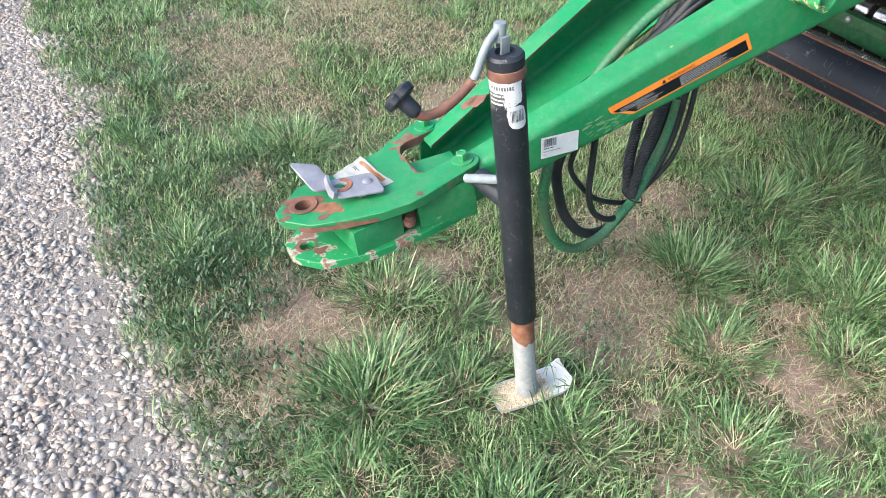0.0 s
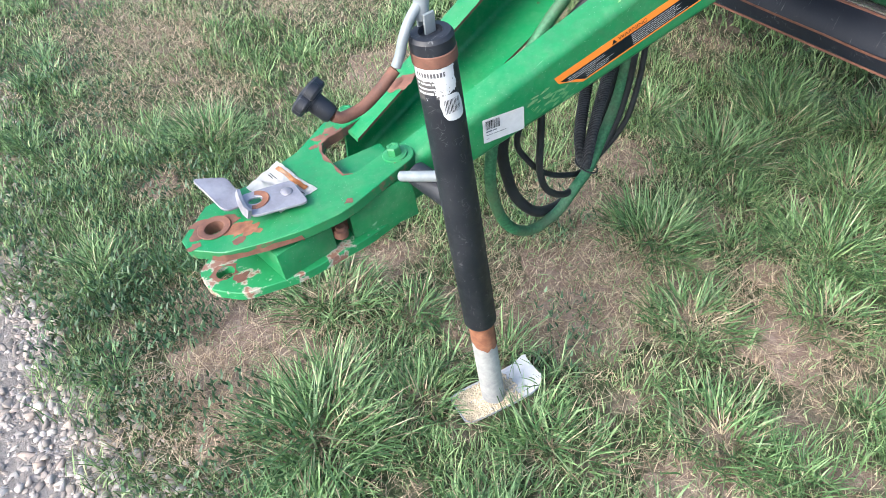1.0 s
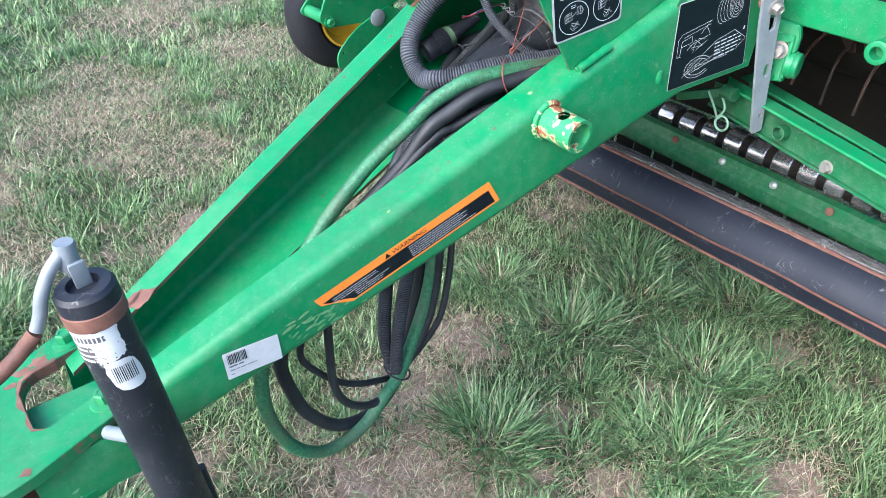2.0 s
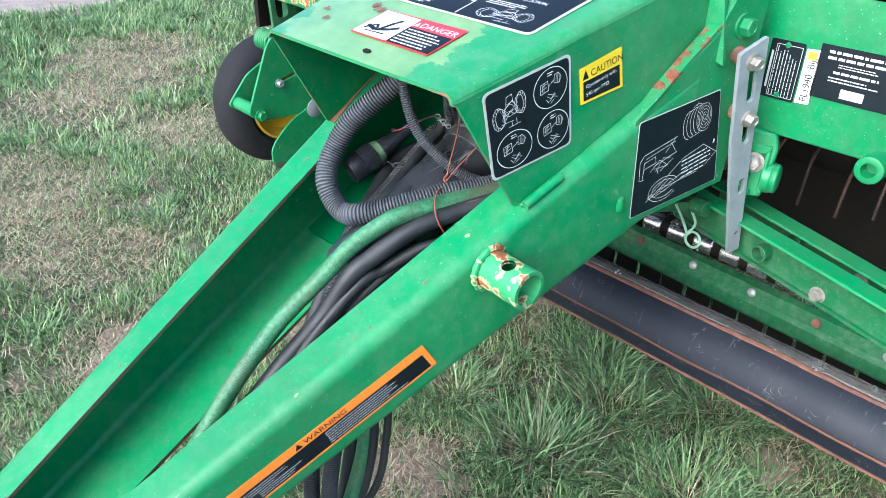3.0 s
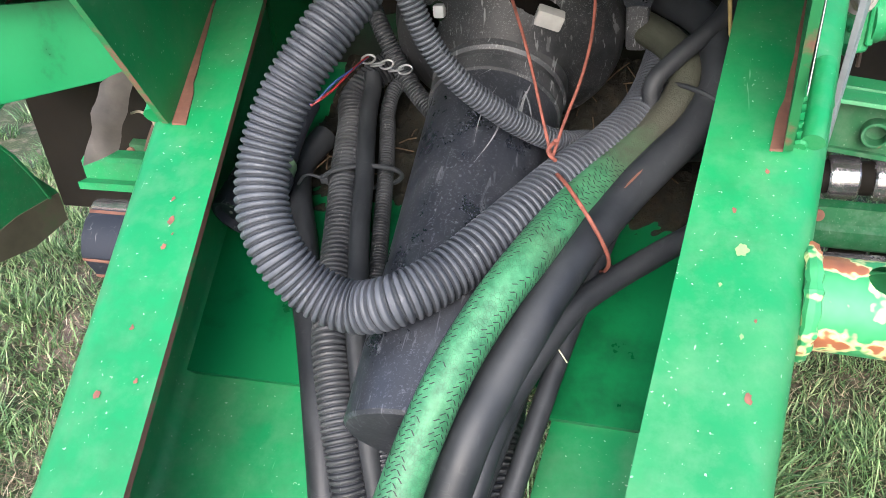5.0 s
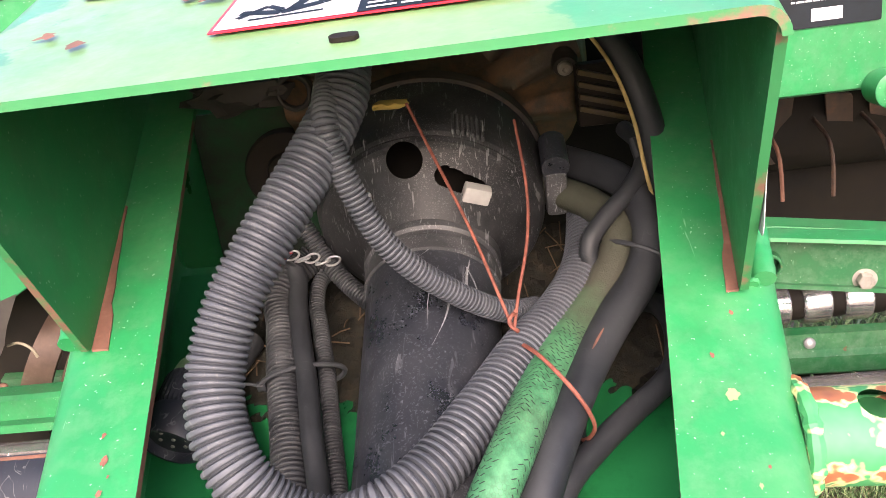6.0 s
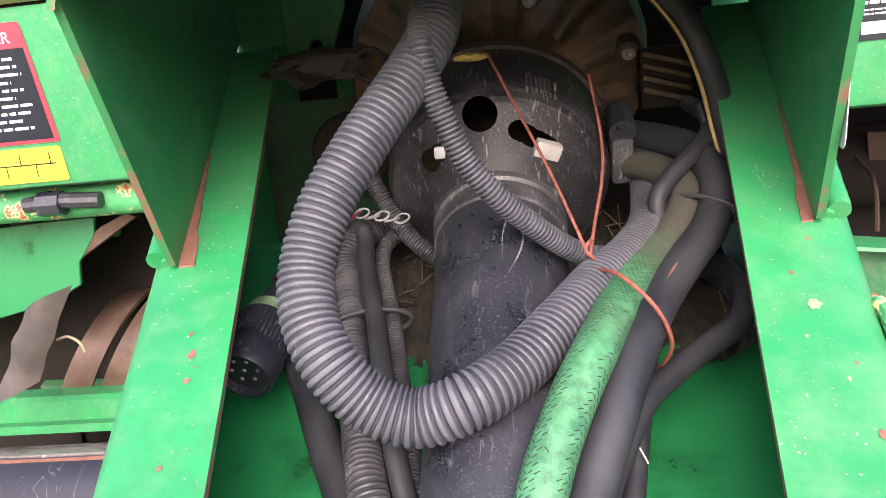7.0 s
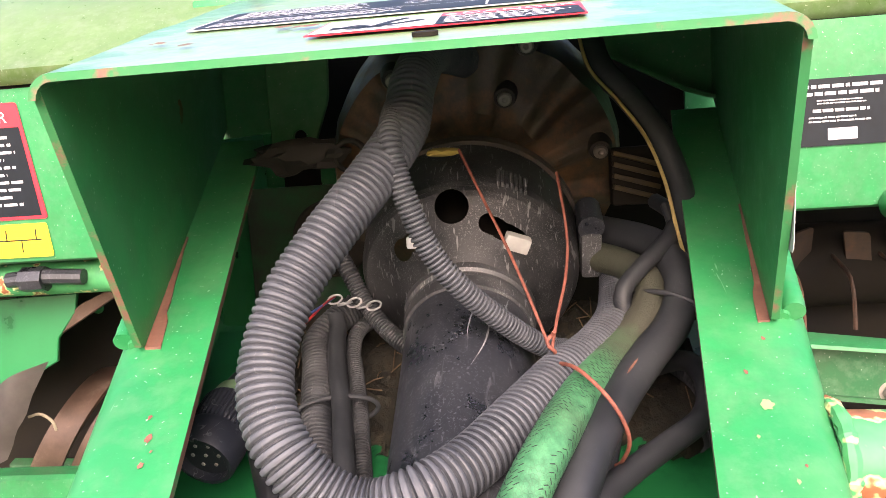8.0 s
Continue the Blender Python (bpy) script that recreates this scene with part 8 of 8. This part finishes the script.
for k in range(46):
    x, y = srng.uniform(-0.055, 0.06), srng.uniform(-0.012, 0.034)
    if y > 0.034 - x * 0.25 + 0.004 and x > 0.02:
        continue
    r = srng.uniform(0.0012, 0.005)
    a0 = srng.uniform(-0.4, 0.6)
    pts = [(x + r * 2.2 * math.cos(a) * math.cos(a0) - r * 0.5 * math.sin(a) * math.sin(a0), y + r * 1.6 * math.cos(a) * math.sin(a0) + r * 0.5 * math.sin(a) * math.cos(a0)) for a in np.linspace(0, 6.283, 9)[:-1]]
    merge(sb, sheet(mw, [pts], -0.0002 + 0.00001 * k))
part("scrape", sb, worn("yellowed_scrape", [(0.3, (0.03, 0.25, 0.08)), (0.52, (0.14, 0.33, 0.14)), (0.7, (0.36, 0.43, 0.25)), (0.85, (0.5, 0.52, 0.42))], 120.0), scr)

# white barcode label
lu = Vector((0.172, 1, 0.09)).normalized()
lv = web_n.cross(lu).normalized()
ml = frame_of(Vector((0.1085, -0.4445, 0.527)) + web_n * 0.0008, lu, lv)
t = sticker("barcode_label", "plain white stock label with a barcode on the green beam", ml, [(0, 0), (0.077, 0.001), (0.077, 0.045), (0, 0.046)], WHITE, 0.002)
bc, x = [], 0.005
while x < 0.031:
    w = srng.uniform(0.0005, 0.0017)
    bc.append(rect(x, 0.025, x + w, 0.042))
    x += w + srng.uniform(0.0006, 0.0013)
part("barcode", sheet(ml, bc, 0.0004), BLACKINK, t)
part("print", sheet(ml, bars(0.005, 0.019, 0.026, 0.024, 1, srng, 0.7) + bars(0.005, 0.013, 0.056, 0.017, 1, srng, 0.5) + bars(0.005, 0.006, 0.012, 0.010, 1, srng, 0.4), 0.0004), plain("faint_ink", (0.14, 0.15, 0.18), 0.6), t)


def tractor(f, w=0.00055):
    """A line drawing of a machine, in the unit square, placed by f."""
    out = []
    ell = lambda cx, cy, rx, ry, n=18: [f(cx + rx * math.cos(a), cy + ry * math.sin(a)) for a in np.linspace(0, 6.283, n)]
    for e in (ell(0.2, 0.4, 0.16, 0.34), ell(0.26, 0.4, 0.14, 0.30), ell(0.84, 0.62, 0.13, 0.33), ell(0.78, 0.6, 0.12, 0.28), ell(0.5, 0.6, 0.12, 0.1)):
        out += stroke(e, w)
    # tread bars of the tyres
    for cx, cy, rx, ry in ((0.2, 0.4, 0.16, 0.34), (0.84, 0.62, 0.13, 0.33)):
        for a in np.linspace(0, 5.8, 13):
            out += stroke([f(cx + rx * 0.72 * math.cos(a), cy + ry * 0.72 * math.sin(a)), f(cx + rx * math.cos(a + 0.2), cy + ry * math.sin(a + 0.2))], w * 0.9)
    for p in ([(0.3, 0.3), (0.4, 0.62), (0.6, 0.8), (0.74, 0.5)], [(0.3, 0.5), (0.5, 0.35), (0.74, 0.42)], [(0.42, 0.7), (0.45, 0.95), (0.6, 0.98), (0.62, 0.7)], [(0.35, 0.2), (0.6, 0.18)], [(0.55, 0.2), (0.56, 0.02)], [(0.68, 0.22), (0.69, 0.05)], [(0.46, 0.02), (0.78, 0.04)], [(0.44, 0.74), (0.62, 0.76)], [(0.36, 0.42), (0.70, 0.52), (0.68, 0.36)], [(0.40, 0.30), (0.52, 0.50), (0.66, 0.34)]):
        out += stroke([f(*q) for q in p], w)
    return out


def dial(f, w=0.00055):
    """A circle with a small drawing of parts in it."""
    out = stroke([f(0.5 + 0.5 * math.cos(a), 0.5 + 0.5 * math.sin(a)) for a in np.linspace(0, 6.283, 29)], w * 1.6)
    for p in ([(0.2, 0.42), (0.2, 0.66), (0.42, 0.7), (0.44, 0.46), (0.2, 0.42)], [(0.26, 0.46), (0.26, 0.62), (0.38, 0.64)], [(0.6, 0.58), (0.62, 0.78), (0.74, 0.8), (0.82, 0.66), (0.76, 0.54), (0.6, 0.58)], [(0.66, 0.6), (0.68, 0.76)], [(0.44, 0.56), (0.6, 0.66)], [(0.4, 0.3), (0.5, 0.22), (0.62, 0.34)], [(0.46, 0.16), (0.58, 0.26), (0.7, 0.2)], [(0.36, 0.24), (0.44, 0.12)], [(0.22, 0.52), (0.40, 0.56)], [(0.30, 0.44), (0.31, 0.68)], [(0.71, 0.57), (0.73, 0.79)], [(0.77, 0.58), (0.79, 0.74)], [(0.42, 0.36), (0.54, 0.30), (0.66, 0.28)], [(0.48, 0.10), (0.60, 0.18)]):
        out += stroke([f(*q) for q in p], w)
    return out


def quadmap(bl, br, tr, tl):
    def f(u, v):
        return (bl[0] * (1 - u) * (1 - v) + br[0] * u * (1 - v) + tr[0] * u * v + tl[0] * (1 - u) * v, bl[1] * (1 - u) * (1 - v) + br[1] * u * (1 - v) + tr[1] * u * v + tl[1] * (1 - u) * v)
    return f


def sub(f, u0, v0, u1, v1):
    return lambda u, v: f(u0 + (u1 - u0) * u, v0 + (v1 - v0) * v)


# hitch-up diagram on the guard's side
gn = Vector((1, -0.15, 0)).normalized()
ms = frame_of(Vector((X0 + sh_half(0.034), 0.034, 0.909)) + gn * 0.0006, (0.15, 1, 0), (0, 0, 1))
q4 = [(0.022, 0.0), (0.140, 0.022), (0.123, 0.134), (0.0, 0.106)]
t = sticker("diagram_sticker", "black sticker with white circled hitch diagrams", ms, q4, INKG, 0.008)
fq = quadmap(*q4)
part("black_field", sheet(ms, [soft2d([fq(0.025, 0.025), fq(0.975, 0.025), fq(0.975, 0.975), fq(0.025, 0.975)], 0.007, 3)], 0.0003), BLACKINK, t)
part("line_drawing", sheet(ms, tractor(sub(fq, 0.06, 0.52, 0.47, 0.88)), 0.0006), INKW, t)
for box4 in ((0.55, 0.53, 0.95, 0.95), (0.57, 0.07, 0.96, 0.48), (0.08, 0.06, 0.50, 0.47)):
    part("line_drawing", sheet(ms, dial(sub(fq, *box4)), 0.0006), INKW, t)
    part("print", sheet(ms, shaped(bars(0.42, 0.8, 0.62, 0.92, 2, srng), sub(fq, *box4)), 0.0006), INKW, t)

# caution sticker
q4 = [(0.148, 0.068), (0.216, 0.080), (0.205, 0.130), (0.140, 0.112)]
t = sticker("caution_sticker", "yellow caution sticker with a black text field", ms, q4, YELLOW, 0.001)
fq = quadmap(*q4)
part("black_field", sheet(ms, [[fq(0.07, 0.07), fq(0.93, 0.07), fq(0.93, 0.60), fq(0.07, 0.60)]], 0.0003), BLACKINK, t)
sl = math.atan2(0.018, 0.066)
p = fq(0.25, 0.66)
letters("CAUTION", 0.0125, p[0], p[1], ms, BLACKINK, t, 0.0004, 0.92, sl)
a, b, c = fq(0.06, 0.66), fq(0.20, 0.66), fq(0.13, 0.92)
part("alert_sign", sheet(ms, [[a, b, c]], 0.0004), BLACKINK, t)
p = fq(0.13, 0.40)
letters("Operate only with", 0.0066, p[0], p[1], ms, INKW, t, 0.0006, 1.0, sl)
p = fq(0.13, 0.18)
letters("540 rpm PTO", 0.0066, p[0], p[1], ms, INKW, t, 0.0006, 1.0, sl)

# danger sticker on the guard's top
mtop = frame_of((0, 0, sh_top(0) + 0.0052), (1, 0, 0), (0, 1, 0.27))
ky = math.sqrt(1 + 0.27**2)
t = sticker("danger_sticker", "white, red and black danger sticker with a pictogram", mtop, [(-0.060, 0.042 * ky), (0.081, 0.042 * ky), (0.083, 0.106 * ky), (-0.060, 0.104 * ky)], RED, 0.001)
part("white_field", sheet(mtop, [rect(-0.058, 0.044 * ky, 0.006, 0.102 * ky)], 0.0003), WHITE, t)
part("black_field", sheet(mtop, [rect(0.006, 0.044 * ky, 0.080, 0.083 * ky)], 0.0003), BLACKINK, t)
letters("DANGER", 0.0155, 0.017, 0.0865 * ky, mtop, INKW, t, 0.0004)
part("alert_sign", sheet(mtop, [[(0.008, 0.0865 * ky), (0.0155, 0.0865 * ky), (0.0118, 0.0955 * ky)]], 0.0004), INKW, t)
part("print", sheet(mtop, bars(0.010, 0.046 * ky, 0.077, 0.081 * ky, 6, srng), 0.0006), INKW, t)
part("pictogram", sheet(mtop, stroke([(-0.050, 0.066), (-0.030, 0.060), (-0.012, 0.068), (-0.002, 0.076)], 0.006) + stroke([(-0.026, 0.062), (-0.018, 0.084), (-0.012, 0.092)], 0.0055) + stroke([(-0.050, 0.058), (-0.038, 0.072), (-0.030, 0.064)], 0.004) + stroke([(-0.044, 0.054), (-0.010, 0.056)], 0.0022), 0.0006), BLACKINK, t)

# large instruction sticker on the guard's top
t = sticker("instruction_sticker", "large black instruction sticker with white print and drawings", mtop, [(-0.160, 0.131 * ky), (0.156, 0.128 * ky), (0.164, 0.245 * ky), (-0.165, 0.245 * ky)], INKG, 0.010)
part("black_field", sheet(mtop, [soft2d([(-0.156, 0.134 * ky), (0.152, 0.132 * ky), (0.159, 0.241 * ky), (-0.161, 0.241 * ky)], 0.008, 3)], 0.0003), BLACKINK, t)
part("rules", sheet(mtop, stroke([(0.030, 0.134 * ky), (0.032, 0.241 * ky)], 0.0014) + stroke([(-0.157, 0.182 * ky), (0.031, 0.168 * ky)], 0.0010), 0.0005), INKW, t)
for x0, y0, x1, y1, n in ((-0.148, 0.138, -0.01, 0.164, 6), (-0.148, 0.186, -0.04, 0.236, 9), (0.045, 0.172, 0.11, 0.184, 3)):
    part("print", sheet(mtop, bars(x0, y0 * ky, x1, y1 * ky, n, srng), 0.0006), INKW, t)
letters("LUBRICATION", 0.0085, 0.068, 0.194 * ky, mtop, INKW, t, 0.0006)
for x0, y0, w, h in ((0.05, 0.138, 0.085, 0.034), (-0.03, 0.19, 0.05, 0.035)):
    part("line_drawing", sheet(mtop, tractor(lambda u, v: (x0 + w * u, y0 * ky + h * v)), 0.0006), INKW, t)

# folding diagram on the wing plate
mwing = frame_of(wing_at(0, 0) + WDIR.cross(Vector((0, 0, 1))) * 0.0022, WDIR, (0, 0, 1))
q4 = [(0.010, 0.809), (0.172, 0.830), (0.144, 0.966), (0.001, 0.945)]
t = sticker("folding_sticker", "black sticker with white line drawings of the tongue", mwing, q4, INKG, 0.003)
fq = quadmap(*q4)
part("black_field", sheet(mwing, [soft2d([fq(0.005, 0.006), fq(0.992, 0.006), fq(0.992, 0.992), fq(0.005, 0.992)], 0.003, 2)], 0.0003), BLACKINK, t)
circle = lambda cx, cy, rx, ry, a0=0.0, a1=6.283, n=18: [(cx + rx * math.cos(a), cy + ry * math.sin(a)) for a in np.linspace(a0, a1, n)]
# coil of tyres and an arrow head
g, dr = sub(fq, 0.54, 0.60, 0.90, 0.93), []
for k in range(5):
    dr += stroke([g(*q) for q in circle(0.20 + 0.115 * k, 0.48 + 0.02 * k, 0.20, 0.44, 1.3, 4.9, 12)], 0.0006)
for r in (1.0, 0.8, 0.58, 0.36, 0.18):
    dr += stroke([g(*q) for q in circle(0.74, 0.54, 0.24 * r, 0.44 * r)], 0.0005)
dr += stroke([g(0.30, 0.98), g(0.44, 1.06), g(0.60, 1.02)], 0.0006) + stroke([g(0.42, 0.98), g(0.48, 1.10)], 0.0006)
part("line_drawing", sheet(mwing, dr, 0.0006), INKW, t)
# frame of the tongue
g, dr = sub(fq, 0.05, 0.38, 0.50, 0.70), []
for p in ([(0.02, 0.0), (0.0, 0.62), (0.10, 0.80), (0.95, 0.98)], [(0.16, 0.66), (0.92, 0.86)], [(0.10, 0.02), (0.12, 0.55), (0.40, 0.62), (0.42, 0.40), (0.12, 0.34)], [(0.90, 0.96), (0.66, 0.60)], [(0.80, 0.86), (0.92, 0.54)], [(0.36, 0.30), (0.96, 0.48)], [(0.30, 0.16), (0.52, 0.44), (0.74, 0.16), (0.40, 0.20)], [(0.44, 0.10), (0.62, 0.46), (0.80, 0.36)], [(0.48, 0.0), (0.50, 0.22)], [(0.56, 0.06), (0.88, 0.30)], [(0.02, 0.0), (0.14, 0.0)]):
    dr += stroke([g(*q) for q in p], 0.0006)
part("line_drawing", sheet(mwing, dr, 0.0006), INKW, t)
# wheel and the leaders that run from it to the text
g, dr = sub(fq, 0.16, 0.04, 0.98, 0.46), []
for rx, ry in ((0.21, 0.30), (0.16, 0.22), (0.05, 0.08)):
    dr += stroke([g(*q) for q in circle(0.24, 0.34, rx, ry, 0.4, 5.6)], 0.0006)
for p in ([(0.02, 0.24), (0.50, 0.92)], [(0.06, 0.22), (0.60, 0.62)], [(0.10, 0.20), (0.64, 0.48)], [(0.20, 0.36), (0.72, 0.40)], [(0.50, 0.92), (0.80, 1.05), (1.0, 0.72), (0.84, 0.48)], [(0.28, 0.10), (0.38, 0.20)], [(0.0, 0.16), (0.30, 0.52)]):
    dr += stroke([g(*q) for q in p], 0.0006)
part("line_drawing", sheet(mwing, dr, 0.0006), INKW, t)
part("print", sheet(mwing, shaped(bars(0.56, 0.20, 0.92, 0.42, 5, srng, 0.42, 0.25), lambda u, v: fq(u, v + 0.10 * (u - 0.56))), 0.0006), INKW, t)
part("print", sheet(mwing, [[fq(0.93, 0.45), fq(0.95, 0.45), fq(0.96, 0.49), fq(0.94, 0.49)]], 0.0006), INKW, t)

# plates and labels on the mower's panel
mp = frame_of((0, 0.5268, 0), (1, 0, 0), (0, 0, 1))
mpr = frame_of((0.004, 0.5043, 0.005), (1, 0, 0), (0, 0, 1))
mpd = mpr @ Matrix.Translation((0.328 - 0.338 * 0.84, 0.0, 0)) @ Matrix.Diagonal((0.84, 1, 1, 1))
t = sticker("data_plate", "black machine data plate with worn silver print", mpr, [(0.262, 0.934), (0.309, 0.934), (0.309, 1.014), (0.262, 1.014)], BLACKINK, 0.003)
part("print", sheet(mpr, [rect(0.2655, 0.948, 0.2685, 0.998)] + shaped(bars(0.0, 0.0, 0.07, 0.030, 7, srng, 0.4), lambda x, y: (0.272 + y * 1.05, 0.938 + x)), 0.0006), INKG, t)
part("border", sheet(mpr, stroke([(0.271, 0.938), (0.306, 0.938), (0.306, 1.008), (0.271, 1.008)], 0.0008, True), 0.0006), INKG, t)
for z in (0.945, 1.013):
    part("rivet", lathe((0.2895, 0.504, z), (0.2895, 0.49, z), [(0, 0.004), (0.002, 0.0035), (0.003, 0)], 12), GREEN, t)
t = sticker("stock_sticker", "white stock sticker with handwritten-style lettering", mpr, [(0.311, 0.936), (0.330, 0.937), (0.329, 1.010), (0.311, 1.009)], WHITE, 0.001)
letters("FL1940  Big", 0.0135, 0.326, 0.940, mpr, BLACKINK, t, 0.0004, 0.92, math.pi / 2)
part("yellow_spot", sheet(mpr, [rect(0.314, 0.996, 0.326, 1.006)], 0.0005), YELLOW, t)
t = sticker("dealer_label", "black dealer label with unreadable silver print", mpd, [(0.338, 0.950), (0.462, 0.950), (0.462, 1.020), (0.338, 1.020)], BLACKINK, 0.002)
part("print", sheet(mpd, bars(0.352, 1.001, 0.448, 1.016, 2, srng, 0.65, 0.1) + bars(0.37, 0.993, 0.43, 0.999, 2, srng) + bars(0.365, 0.984, 0.435, 0.990, 1, srng, 0.7, 0.05) + bars(0.36, 0.974, 0.44, 0.982, 2, srng), 0.0006), INKW, t)
part("number_field", sheet(mpd, [rect(0.383, 0.956, 0.418, 0.968)], 0.0006), WHITE, t)
part("number_bars", sheet(mpd, [rect(0.387 + 0.0052 * k, 0.959, 0.3905 + 0.0052 * k, 0.965) for k in range(5)], 0.0009), INKG, t)
t = sticker("danger_label", "red-bordered black danger label with white print", mp, [(-0.655, 0.930), (-0.519, 0.930), (-0.541, 1.069), (-0.665, 1.069)], RED, 0.004)
part("black_field", sheet(mp, [[(-0.652, 0.934), (-0.526, 0.934), (-0.541, 1.040), (-0.660, 1.040)]], 0.0003), BLACKINK, t)
letters("DANGER", 0.018, -0.628, 1.046, mp, INKW, t, 0.0004)
part("print", sheet(mp, bars(-0.648, 0.945, -0.542, 1.034, 10, srng, 0.5, 0.25), 0.0006), INKW, t)
t = sticker("yellow_label", "yellow sticker with a black line drawing", mp, [(-0.645, 0.884), (-0.517, 0.884), (-0.522, 0.925), (-0.650, 0.925)], YELLOW, 0.004)
part("line_drawing", sheet(mp, stroke([(-0.64, 0.905), (-0.53, 0.905)], 0.0016) + [q for k in range(6) for q in stroke([(-0.632 + 0.019 * k, 0.890 + 0.014 * (k % 2)), (-0.632 + 0.019 * k, 0.904 + 0.014 * (k % 2))], 0.0016)], 0.0004), BLACKINK, t)
